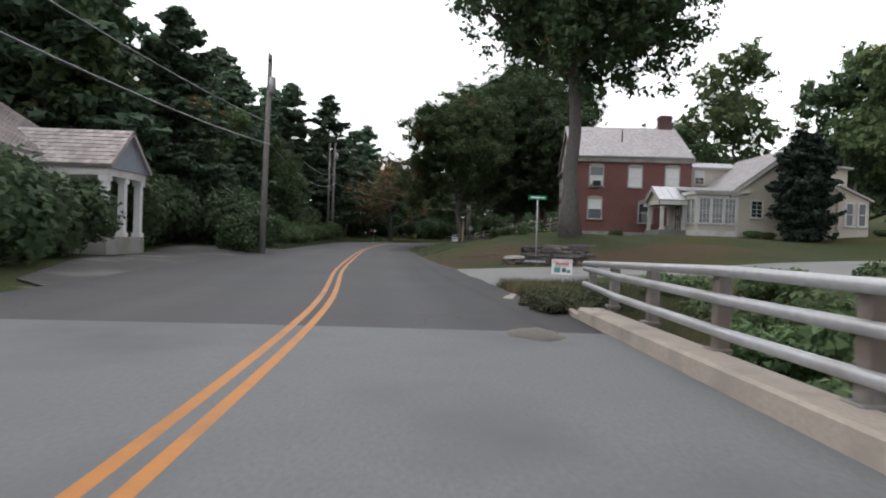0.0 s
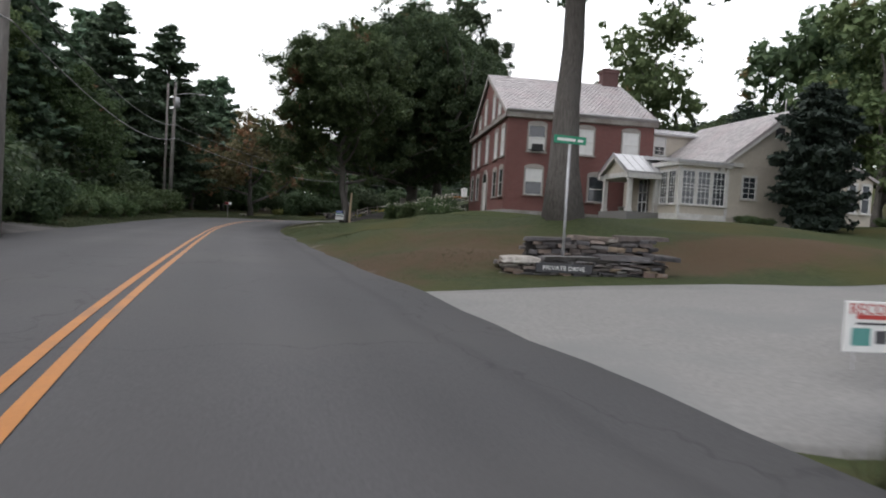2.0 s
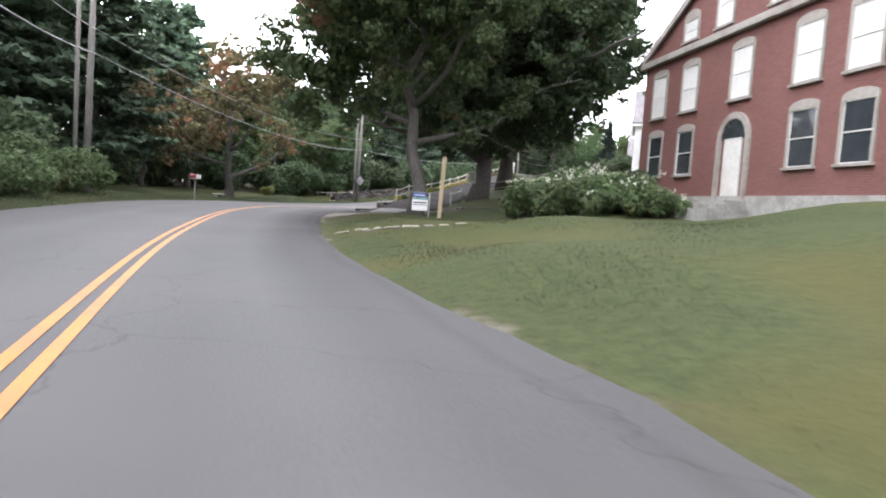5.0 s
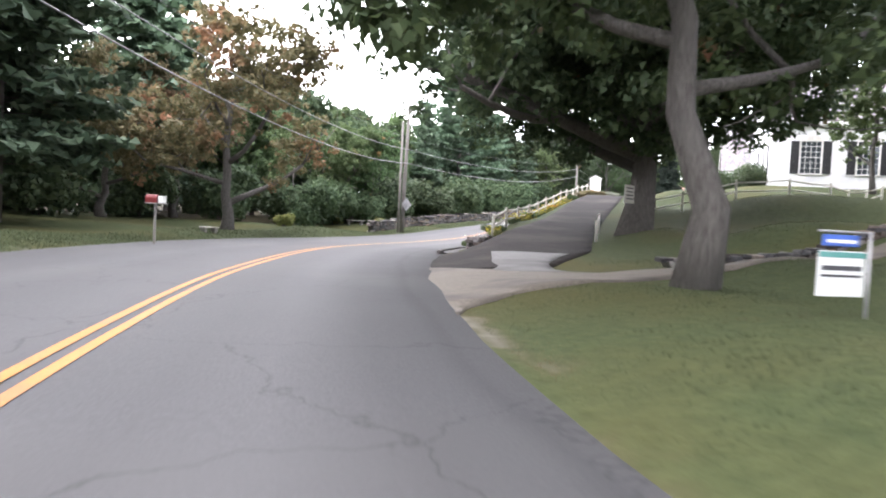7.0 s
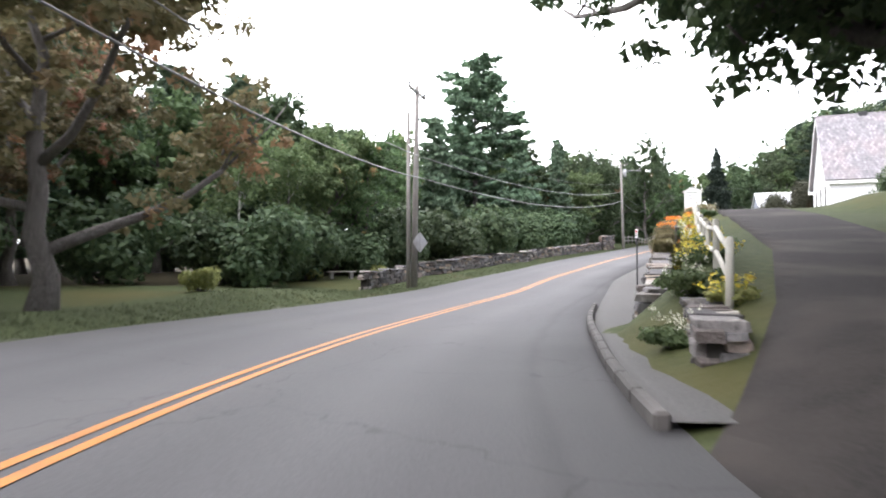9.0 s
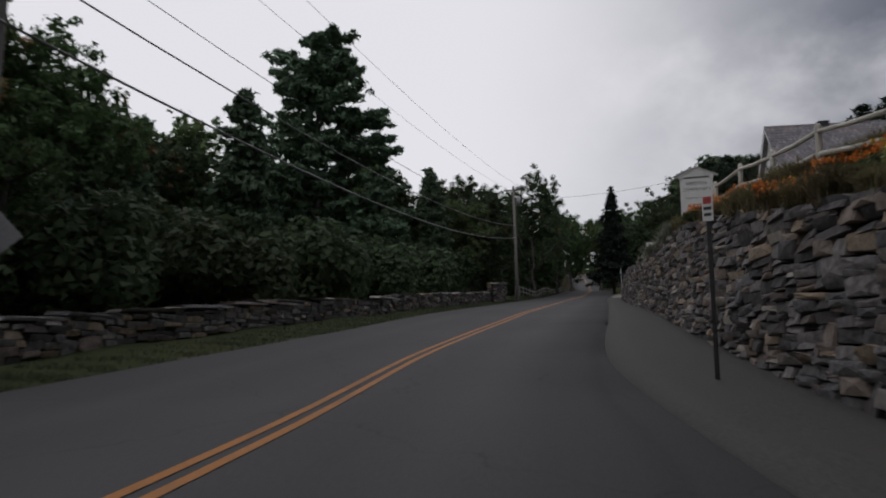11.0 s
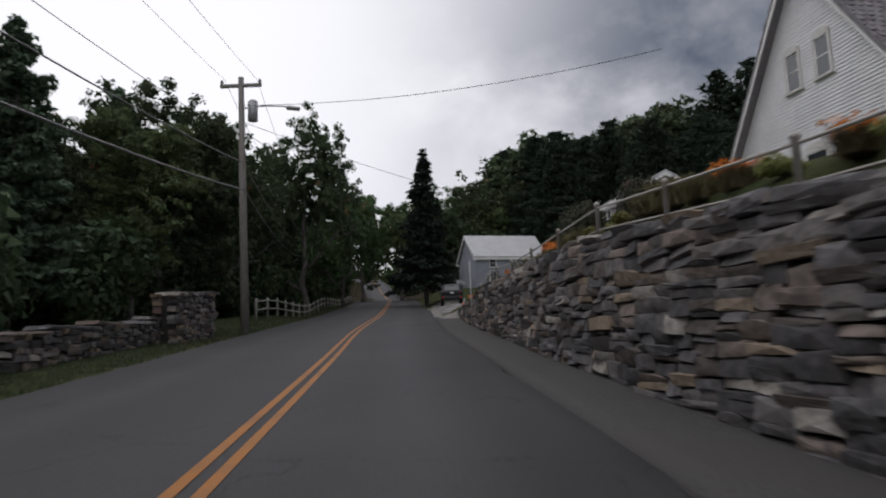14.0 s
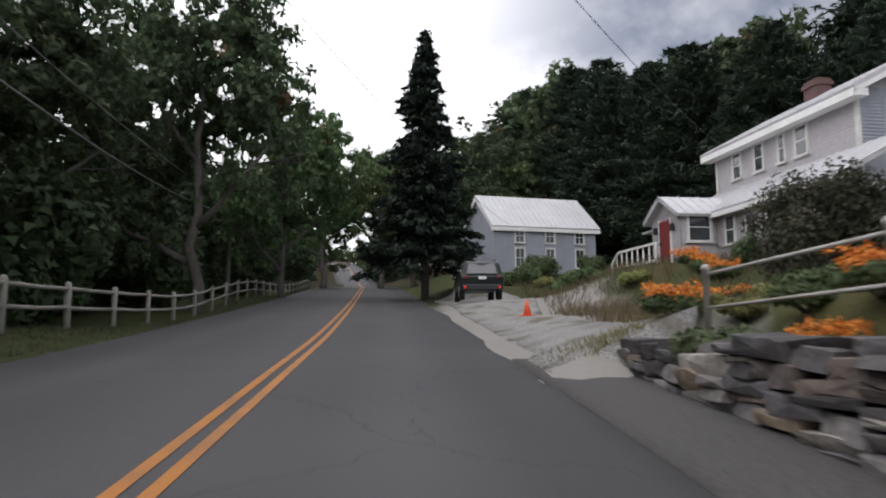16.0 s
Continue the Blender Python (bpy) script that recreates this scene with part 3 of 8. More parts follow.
HEIGHTS = np.array([(6.5, 2, -1.5), (10, -10, -2), (14, 8, -1.6), (26, 6, -1.2), (8, 12, -0.7), (3.6, 14, 0.05), (16, 16.5, 0.3), (30, 14, 0.3),
                    (1.5, 20, 0.2), (8, 21, 0.45), (8, 25.5, 0.5), (20, 21, 0.9), (20, 26, 1.1), (45, 24, 1.8),
                    (1.2, 26.5, 0.3), (3, 27, 0.36), (6, 27, 0.5), (2.5, 25.5, 0.3), (5, 25.5, 0.4), (3, 30.2, 0.8), (1.5, 33, 0.62), (4, 34, 1.35), (7.4, 35.5, 1.95), (12, 32, 1.6), (16, 41, 2.2), (6, 45, 1.9), (1.0, 44, 0.7), (-0.4, 55, 0.62), (4, 55, 1.5), (10, 51, 2.3), (20, 50, 2.45), (34, 46, 2.7), (12, 67, 2.4), (24, 66, 2.8),
                    (2.4, 64.6, 1.05), (0, 66, 0.8), (2.2, 68.0, 1.08), (6, 70, 1.6), (9.4, 82.4, 2.3), (5, 74.5, 1.2), (1.5, 72, 0.88), (2.6, 74, 0.96), (0.6, 76, 0.86), (2, 78, 0.98), (3.1, 75.5, 1.02), (1.5, 70, 0.95), (4, 79.3, 1.16), (5.5, 81.2, 1.4), (4.5, 70.6, 1.22), (3.5, 72.5, 1.1), (12, 75, 2.6), (20, 85, 4.2), (32, 101, 6.2), (42, 98, 6.5), (25, 100, 5.4), (15, 92, 3.5), (40, 84, 6.0), (70, 80, 7)], float)
HEIGHTS = np.vstack([HEIGHTS, np.array([(3, 80, 1.02), (7, 86.5, 1.75), (11, 92.5, 2.8), (15, 98.5, 3.9), (19, 105, 4.8), (24, 111, 5.4),
                    (17, 104, 4.3), (26, 114, 5.6), (31, 121, 6.0), (37, 127.5, 6.5), (42, 134, 6.5), (47, 141, 6.3), (52, 146, 6.3), (50, 128, 8.0), (58, 138, 8.2), (54, 152, 6.0), (60, 158, 6.15), (66, 165, 6.9), (70, 157, 8.4), (80, 158, 9.0), (80, 176, 9.5), (90, 170, 9.9), (72, 170, 8.0),
                    (110, 150, 15), (140, 165, 22), (105, 120, 15), (90, 100, 12), (130, 205, 19), (100, 205, 10.5),
                    (-12, 28, 0.3), (-12, 45, 0.45), (-12, 60, 0.6), (-22, 60, 0.9), (-32, 80, 1.6), (-10, 85, 0.95), (-7, 97, 1.05), (-20, 102, 1.5), (1, 108, 1.2), (5.5, 112, 1.6), (0, 130, 1.8), (14, 126, 2.6), (20, 150, 3.2), (37, 150, 5.2), (30, 166, 4.5), (50, 166, 5.9), (60, 190, 7.4), (82, 218, 9.4), (120, 260, 14), (-40, 40, 1.0), (-40, 0, 0.5), (-20, 10, 0.3), (-10, -5, 0.1), (-10, -30, 0)], float)])
WALL_A, WALL_B = 92.5, 153.0   # the retaining wall's reach, by y


def wall_d(y):
    """How far right of the road's line the retaining wall's foot stands."""
    return np.interp(y, [90, 94, 98, 102, 106.7, 109.4, 112, 116.6, 119, 121.4, 125, 131, 136, 141, 147, 153], [4.9, 5.4, 5.8, 5.9, 5.84, 5.9, 5.8, 5.35, 5.3, 5.1, 4.95, 4.72, 4.6, 4.7, 4.7, 4.65])


def wall_top(y):
    return np.interp(y, [92, 96, 100, 102.5, 105.8, 108.5, 111.2, 115.9, 118.2, 122.2, 125.3, 128.5, 134.7, 140.4, 144.6, 146.9, 148.5, 150.8, 153.2], [1.45, 1.9, 2.4, 2.8, 3.32, 3.68, 4.14, 4.85, 4.97, 5.02, 5.2, 5.4, 6.0, 6.07, 6.15, 5.97, 5.87, 5.78, 5.5])


LANE = np.array([(0.6, 75.0, 0.86), (4.5, 80.5, 1.2), (7.2, 85, 1.75), (11, 91.5, 2.8), (15, 97.7, 3.9), (19.3, 104.2, 4.85), (24.5, 111.5, 5.4)])


def lane_height(x, y):
    """Nearest distance to the lane's middle, and its height there."""
    best, zz = np.full(len(x), 1e9), np.zeros(len(x))
    for a, b in zip(LANE, LANE[1:]):
        d = b[:2] - a[:2]
        t = np.clip(((x - a[0]) * d[0] + (y - a[1]) * d[1]) / (d @ d), 0, 1)
        r = np.hypot(x - a[0] - t * d[0], y - a[1] - t * d[1])
        m = r < best
        best, zz = np.where(m, r, best), np.where(m, a[2] + (b[2] - a[2]) * t, zz)
    return best, zz


def land(x, y):
    x, y = np.atleast_1d(np.asarray(x, float)), np.atleast_1d(np.asarray(y, float))
    z = np.zeros(len(x))
    for s in range(0, len(x), 4000):
        dd = (x[s:s + 4000, None] - HEIGHTS[None, :, 0]) ** 2 + (y[s:s + 4000, None] - HEIGHTS[None, :, 1]) ** 2
        w = 1.0 / (dd + 1.2) ** 1.7
        z[s:s + 4000] = (w * HEIGHTS[None, :, 2]).sum(1) / w.sum(1)
    near, lz = lane_height(x, y)
    kl = np.clip((4.6 - near) / 2.6, 0, 1)
    z = z * (1 - kl) + lz * kl
    idx, d = road_sd(x, y)
    ry, rz = RL[idx, 1], RL[idx, 2]
    rw, lw = right_w(ry), left_w(ry)
    out_r, out_l = d - rw, -d - lw
    far = np.maximum(out_r, out_l)
    k = np.clip((far + 0.2) / 2.6, 0, 1)
    k = k * k * (3 - 2 * k)
    by_wall = (ry > WALL_A) & (ry < WALL_B) & (d > 0)
    kw = np.clip((d - wall_d(ry) - 0.7) / 0.4, 0, 1)
    k = np.where(by_wall, kw, k)
    base = np.where(by_wall, rz - 0.12, rz - 0.07)
    base = np.where(far < -0.1, rz - 0.09, base)
    top = np.where(by_wall, np.minimum(z, wall_top(ry) + 0.05 + 0.55 * np.maximum(d - wall_d(ry) - 0.6, 0)), z)
    low = (d < 0) & (ry > 104) & (ry < 150) & (out_l < 7)
    top = np.where(low, np.minimum(top, rz + 0.02 + 0.1 * np.maximum(out_l - 3, 0)), top)
    h = base * (1 - k) + top * k
    away = np.hypot(x - 30, y - 80)
    return h + np.clip((away - 260) / 1500, 0, 1) * 60


def land_at(x, y):
    return float(land(x, y)[0])


def by_road(y_idx, d, z=0.0):
    """A place beside the road: index on its line, distance right of it, height above it."""
    p, t = RL[y_idx], RT[y_idx]
    return (p[0] + t[1] * d, p[1] - t[0] * d, p[2] + z)


def road_index(y):
    return int(np.abs(RL[:, 1] - y).argmin())


# ---- ground and road ----
def build_ground():
    xs = np.r_[-3000, -1500, -800, -400, -200, -120, -85, np.arange(-62, 100, 0.9), np.arange(100, 176, 4), 190, 230, 320, 500, 900, 1600, 3000]
    ys = np.r_[-3000, -1500, -700, -300, -140, -80, np.arange(-50, -10, 4), np.arange(-10, 186, 0.9), np.arange(186, 340, 4), 370, 450, 600, 1000, 1800, 3000]
    gx, gy = np.meshgrid(xs, ys)
    x, y = gx.ravel(), gy.ravel()
    z = land(x, y)
    idx, d = road_sd(x, y)
    ry = RL[idx, 1]
    bump = np.array([noise.noise(Vector((a * 0.35, b * 0.35, 0))) for a, b in zip(x, y)]) * 0.05
    off = np.maximum(d - right_w(ry), -d - left_w(ry))
    pull_off = (x > 49) & (x < 74) & (y > 147) & (y < 173) & (off < 8)
    z = z + np.where((off > 1.0) & ~pull_off, bump, 0)
    nx, ny = len(xs), len(ys)
    vs = np.stack([x, y, z], 1)
    i = np.arange(nx * ny).reshape(ny, nx)
    fs = np.stack([i[:-1, :-1], i[:-1, 1:], i[1:, 1:], i[1:, :-1]], -1).reshape(-1, 4)
    me = mesh_of("ground", vs, fs, M_GROUND, True)
    cover = np.zeros((len(x), 4), np.float32)
    cover[:, 3] = 1
    # bare bank below the maple, litter in the woods, gravel at the road's edge
    bank = 0.5 * np.exp(-(((x - 2.6) / 3.4) ** 2 + ((y - 33.5) / 5.5) ** 2)) + 0.8 * np.exp(-(((x - 9) / 9) ** 2 + ((y - 29.8) / 2.0) ** 2))
    strip = np.clip(1 - off / 0.9, 0, 1) * (off > -0.5) * (d > 0) * (y < 76) * 0.45
    cover[:, 0] = np.clip(bank + strip, 0, 1)
    woods = np.clip((-d - left_w(ry) - 5.0) / 5.0, 0, 1) 
    # a clearing with a lawn across the road
    ragged = bump * 60
    woods *= np.clip(np.hypot((x + 12) / 16, (y - 96 + ragged) / 10) * 2.5 - 2.2, 0, 1)
    woods = np.maximum(woods, np.clip((x - 94 + ragged * 2) / 12, 0, 1))
    cover[:, 1] = woods
    gravel = np.clip(1 - off / 0.7, 0, 1) * (off > -0.5) * 0.35
    pad = np.clip(1.5 - np.maximum(np.abs((x - 58.5) * 0.72 + (y - 156.5) * 0.69) / 9, np.abs((x - 58.5) * 0.69 - (y - 156.5) * 0.72) / 3.0), 0, 1)
    gravel = np.where((ry > 138) & (ry < 157) & (d > 0) & (d < 5.1), 1.0, gravel)
    cover[:, 2] = np.clip(np.maximum(gravel, pad * 1.2 * (off > -0.4)), 0, 1)
    at = me.attributes.new("cover", "FLOAT_COLOR", "POINT")
    at.data.foreach_set("color", cover.ravel())
    return tagged(new("ground", me), "mown lawn and leaf litter sloping up from the road", "ground", kind="structure")


build_ground()


def strip_mesh(name, i0, i1, d0, d1, lift, mat, thick=0.0):
    """A ribbon along the road's line between two distances from it."""
    vs, fs, across = [], [], []
    idx = range(i0, i1 + 1)
    for i in idx:
        a, b = (f(RL[i, 1]) if callable(f) else f for f in (d0, d1))
        for k in range(5):
            d = a + (b - a) * k / 4
            x, y, z = by_road(i, d)
            vs.append((x, y, z + lift - 0.004 * abs(d)))
            across.append(d)
        if thick:
            for d in (a - 0.01, b + 0.01):
                x, y, z = by_road(i, d)
                vs.append((x, y, z + lift - thick))
                across.append(d)
    n = 7 if thick else 5
    for j in range(len(idx) - 1):
        for k in range(4):
            p = j * n + k
            fs.append((p, p + 1, p + n + 1, p + n))
        if thick:
            p = j * n
            fs.append((p + 5, p, p + n, p + n + 5))
            fs.append((p + 4, p + 6, p + n + 6, p + n + 4))
    me = mesh_of(name, vs, fs, mat, True)
    at = me.attributes.new("across", "FLOAT", "POINT")
    at.data.foreach_set("value", across)
    return me


N_ROAD = len(RL) - 1
rng = np.random.default_rng(5)
edge_wob = np.convolve(rng.normal(0, 0.12, 600), np.ones(3) / 3, "same")


def ragged_right(y):
    return right_w(y) + edge_wob[int(abs(y * 1.3)) % 600]


tagged(new("road", strip_mesh("road", 0, N_ROAD, lambda y: -left_w(y), ragged_right, 0.0, M_ASPHALT, 0.14)), "worn grey asphalt country road with a darker seam", "road", kind="structure")
for off in (-0.115, 0.115):
    tagged(new("road_marking", strip_mesh("road_marking", 0, N_ROAD, off - 0.055, off + 0.055, 0.005, M_YELLOW)), "double yellow centre line painted on the road", "road marking", kind="structure")
i_deck = road_index(8.2)
tagged(new("bridge_deck", strip_mesh("bridge_deck", road_index(-30), i_deck, lambda y: -left_w(y), lambda y: right_w(y) - 0.05, 0.008, M_DECK)), "pale worn concrete bridge deck", "bridge deck", kind="structure")


def flat_patch(name, poly, mat, label, category, lift=0.03, sub=1.0):
    """A paved patch that follows the land; poly: (x, y) round it."""
    bm = bmesh.new()
    vs = [bm.verts.new((x, y, 0)) for x, y in poly]
    bm.faces.new(vs)
    for axis, k in ((0, 0), (1, 1)):
        lo, hi = min(p[k] for p in poly), max(p[k] for p in poly)
        c = lo + sub
        while c < hi:
            no = (1, 0, 0) if k == 0 else (0, 1, 0)
            co = (c, 0, 0) if k == 0 else (0, c, 0)
            bmesh.ops.bisect_plane(bm, geom=bm.verts[:] + bm.edges[:] + bm.faces[:], plane_co=co, plane_no=no)
            c += sub
    zs = land([v.co.x for v in bm.verts], [v.co.y for v in bm.verts])
    idx, d = road_sd([v.co.x for v in bm.verts], [v.co.y for v in bm.verts])
    for v, z, i, dd in zip(bm.verts, zs, idx, d):
        rw, lw = right_w(RL[i, 1]) - 0.12, left_w(RL[i, 1]) - 0.12
        if -lw < dd < rw:
            v.co = by_road(i, rw if dd > 0 else -lw, -0.035)
        else:
            v.co.z = z + lift
    bmesh.ops.triangulate(bm, faces=bm.faces)
    for f in bm.faces:
        f.smooth = True
        if f.normal.z < 0:
            f.normal_flip()
    # the slab's edge goes down into the ground
    rim = bmesh.ops.extrude_edge_only(bm, edges=[e for e in bm.edges if e.is_boundary])["geom"]
    for v in rim:
        if isinstance(v, bmesh.types.BMVert):
            v.co.z -= 0.2
    return solid(name, bm, mat, label, category)


flat_patch("driveway", [(0.2, 18.2), (2.4, 18.0), (5, 20.4), (9, 21.2), (16, 21.6), (30, 21.5), (45, 22), (45, 26), (30, 26.6), (16, 26.6), (8, 26.2), (3.5, 25.8), (0.8, 25.5), (-0.2, 25.6), (-0.2, 23)], M_CONCRETE, "pale concrete private driveway apron", "driveway", 0.05)
flat_patch("side_driveway", [(-6.5, 12), (-9, 14), (-11, 20), (-12.5, 27), (-14, 33), (-15, 41), (-12, 45), (-9.6, 45), (-8.4, 36), (-7, 22)], M_ASPHALT_DARK, "dark asphalt side driveway", "driveway", 0.05)
flat_patch("lane", [(-0.9, 74.2), (0.9, 74.5), (2.3, 74.2), (3.0, 74.9), (3.9, 76.2), (6.4, 79.6), (9.2, 85.0), (13, 91.0), (17.2, 97.5), (21.2, 104), (25, 109.5), (28, 114), (24.2, 113.2), (20.8, 108), (16.8, 102.2), (12.8, 96.0), (8.9, 90.0), (5.0, 85.4), (2.3, 82.8), (0.4, 81.0)], M_LANE, "rough dark asphalt lane climbing the bank", "lane", 0.042, 0.6)
flat_patch("lane_patch", [(2.7, 79.4), (2.05, 77.3), (1.65, 76.1), (1.45, 74.9), (0.95, 73.9), (1.0, 73.0), (2.3, 72.5), (2.5, 73.8), (2.9, 75.1), (3.4, 76.0), (4.4, 77.6), (4.95, 78.3)], M_PATCH, "pale grey patched concrete at the lane's foot", "paving patch", 0.053, 0.6)
flat_patch("lane_path", [(-2.2, 66.9), (-1.7, 67.3), (-1.45, 67.8), (-1.05, 68.2), (-0.4, 68.65), (0.5, 68.75), (1.7, 69.0), (3.3, 69.6), (7.0, 70.6), (14, 72.0), (24, 72.6), (24, 73.1), (14, 72.7), (7.0, 71.3), (3.6, 70.6), (2.5, 71.4), (2.3, 72.55), (1.0, 73.05), (0.9, 73.9), (0.1, 75.0), (-1.0, 74.8), (-2.0, 71)], M_APRON, "sandy beige concrete apron narrowing to a garden path", "path", 0.059, 0.6)
flat_patch("gravel_pull_off", [(49.6, 149.2), (50.9, 149.3), (51.9, 149.1), (52.6, 150.5), (56.9, 154.5), (63.9, 160.5), (69.5, 165.7), (70, 169.5), (66.5, 168.8), (63.2, 164.5), (56.8, 157.3), (53.4, 153.6), (51.95, 151.9), (51.2, 151.45), (50.3, 150.4)], M_GRAVEL, "pale loose gravel pull-off beside the road", "gravel", 0.028, 0.9)

# pavement below the retaining wall, and a broken white kerb on the lawn's edge
i_a, i_b = road_index(91.0), road_index(153.7)
tagged(new("pavement", strip_mesh("pavement", i_a, i_b, lambda y: right_w(y) - 0.02, lambda y: wall_d(y) + 0.2, 0.016, M_PAVEMENT, 0.14)), "narrow dark asphalt pavement below the wall", "pavement", kind="structure")
tagged(new("pavement", strip_mesh("pavement", road_index(84.4), i_a, lambda y: right_w(y) - 0.08, lambda y: wall_d(y) + 0.35, 0.07, M_PAVEMENT, 0.14)), "worn asphalt pavement at the foot of the lane", "pavement", kind="structure")
kerb_bm = bmesh.new()
for i in range(road_index(84.2), road_index(99.5)):
    a, b = by_road(i, right_w(RL[i, 1]) - 0.2), by_road(i + 1, right_w(RL[i + 1, 1]) - 0.2)
    dx, dy = b[0] - a[0], b[1] - a[1]
    box(kerb_bm, 0, math.hypot(dx, dy) - 0.02, -0.14, 0, -0.1, 0.13, Matrix.Translation(a) @ Matrix.Rotation(math.atan2(dy, dx), 4, "Z"))
solid("kerb", kerb_bm, M_ASPHALT_DARK, "low dark asphalt kerb curving into the lane", "kerb", bevel=0.03)


# ---- bridge rail ----
def bridge_rail():
    g = thing("bridge_railing", "weathered steel bridge railing with three rails on a tan kerb", "railing")
    ends = [by_road(road_index(y), right_w(y) + 0.02) for y in (-26, 10.8)]
    a, b = Vector(ends[0]), Vector(ends[1])
    u = (b - a).normalized()
    ang = math.atan2(u.y, u.x)
    ln = (b - a).length
    fr = Matrix.Translation((a.x, a.y, 0.12)) @ Matrix.Rotation(ang, 4, "Z")
    g.matrix_basis = fr
    kb = boxed(0, ln - 0.6, -0.42, 0.0, -0.4, 0.24)
    box(kb, ln - 0.62, ln + 0.25, -0.36, -0.02, -0.4, 0.14)
    part("kerb", kb, g, "tan concrete kerb", None, M_KERB, 0.03)
    flare = [(0, -0.3), (ln - 5, -0.3), (ln - 1.0, -0.5), (ln + 2.3, -0.85)]
    for z0, drop in ((1.07, 0.2), (0.77, 0.0), (0.45, 0.0)):
        pts = [(x, y, z0 - drop * max(0.0, (x - ln + 6) / 8.3)) for x, y in flare]
        part("rail", tube("rail", pts, 0.056, M_GALV, 10), g)
    x = ln + 2.0
    while x > 0:
        top = 1.1 - 0.2 * max(0.0, (x - ln + 6) / 8.3)
        y = float(np.interp(x, *zip(*flare)))
        bm = boxed(x - 0.075, x + 0.075, y - 0.2, y - 0.06, -0.4, top)
        box(bm, x - 0.12, x + 0.12, y - 0.21, y, 0.2, 0.26)
        part("post", bm, g, "", None, M_RUST_AND_BACKLIT, 0.012)
        x -= 2.2


bridge_rail()


# ---- stone walls ----
def stone_mesh(r, name, mat, n=6):
    """One split stone, one unit long, deep and high: a four- to six-sided slab with a flat broken face and chipped edges."""
    bm = bmesh.new()
    j = lambda a: r.uniform(-a, a)
    ring = [(-0.5 + j(0.045), -0.5 + j(0.07)), (0.5 + j(0.045), -0.5 + j(0.07)), (0.5 + j(0.045), 0.5 + j(0.07)), (-0.5 + j(0.045), 0.5 + j(0.07))]
    # now and then a corner is knocked off, and long edges have a kink
    out = []
    for k, (x, z) in enumerate(ring):
        nx, nz = ring[(k + 1) % 4]
        if r.random() < 0.4:
            px, pz = ring[k - 1]
            f, g = r.uniform(0.1, 0.3), r.uniform(0.08, 0.22)
            out += [(x + (px - x) * f, z + (pz - z) * f), (x + (nx - x) * g, z + (nz - z) * g)]
        else:
            out.append((x, z))
        if k % 2 == 0 or n > 7:
            f = r.uniform(0.35, 0.65)
            out.append((x + (nx - x) * f + j(0.02), z + (nz - z) * f + j(0.06)))
    m = len(out)
    tilt = (j(0.22), j(0.2))
    loops = []
    for y, sc in ((-0.5, 0.93), (-0.44, 1.0), (0.44, 1.0), (0.5, 0.93)):
        loops.append([bm.verts.new((x * sc + j(0.01), y + (tilt[0] * x + tilt[1] * z) * (1 if abs(y) > 0.43 else 0.5) + j(0.015), z * sc + j(0.015))) for x, z in out])
    for a, b in zip(loops, loops[1:]):
        for k in range(m):
            bm.faces.new((a[k], a[(k + 1) % m], b[(k + 1) % m], b[k]))
    for lp, y in ((loops[0], -0.5), (loops[-1], 0.5)):
        # the broken face: a low ridge off its middle
        c = bm.verts.new((j(0.2), y * 1.0 + (0.06 if y > 0 else -0.06) * r.random() , j(0.2)))
        for k in range(m):
            bm.faces.new((lp[k], lp[(k + 1) % m], c))
    bmesh.ops.recalc_face_normals(bm, faces=bm.faces)
    me = bpy.data.meshes.new(name)
    bm.to_mesh(me)
    bm.free()
    me.materials.append(mat)
    return me


r_st = random.Random(11)
STONES = [stone_mesh(r_st, "stone", M_STONE, 7 + k % 3) for k in range(7)] + [stone_mesh(r_st, "stone", M_STONE_WARM) for _ in range(2)] + [stone_mesh(r_st, "stone", M_STONE_PALE) for _ in range(2)]
STONE_ARR = []
for me in STONES:
    co = np.zeros(len(me.vertices) * 3)
    me.vertices.foreach_get("co", co)
    STONE_ARR.append((co.reshape(-1, 3), [tuple(p.vertices) for p in me.polygons]))


def stone_course(length, height, r, h_lo=0.12, h_hi=0.3, l_lo=0.25, l_hi=0.85):
    """Stones of a rough dry wall face: x, z, length, height."""
    out = []
    z = 0.0
    while z < height:
        h = min(r.uniform(h_lo, h_hi), max(0.12, height - z))
        x = -r.uniform(0, 0.3)
        while x < length:
            ln = r.uniform(l_lo, l_hi) * (0.7 + h * 1.6)
            if h > 0.2 and r.random() < 0.35:
                out.append((x, z, ln, h * 0.5))
                out.append((x + r.uniform(-0.05, 0.05), z + h * 0.5, ln, h * 0.5))
            else:
                out.append((x, z + r.uniform(-0.02, 0.02), ln, h * r.uniform(0.92, 1.12)))
            x += ln
        z += h
    return out


def rubble(length, height, r, lo=0.015, hi=0.19):
    """An uncoursed rubble face: x, z, length, height of each stone."""
    out = []
    todo = [(0.0, 0.0, length, height)]
    while todo:
        x, z, w, h = todo.pop()
        if w * h < r.uniform(lo, hi) and w < h * 5.5 or w < 0.18 or (h < 0.16 and w < 0.9):
            out.append((x + r.uniform(-0.03, 0.03), z + r.uniform(-0.025, 0.025), w, h))
            continue
        f = r.uniform(0.33, 0.67)
        if w / 3.6 > h or h < 0.15:
            todo += [(x, z, w * f, h), (x + w * f, z, w * (1 - f), h)]
        else:
            todo += [(x, z, w, h * f), (x, z + h * f, w, h * (1 - f))]
    return out


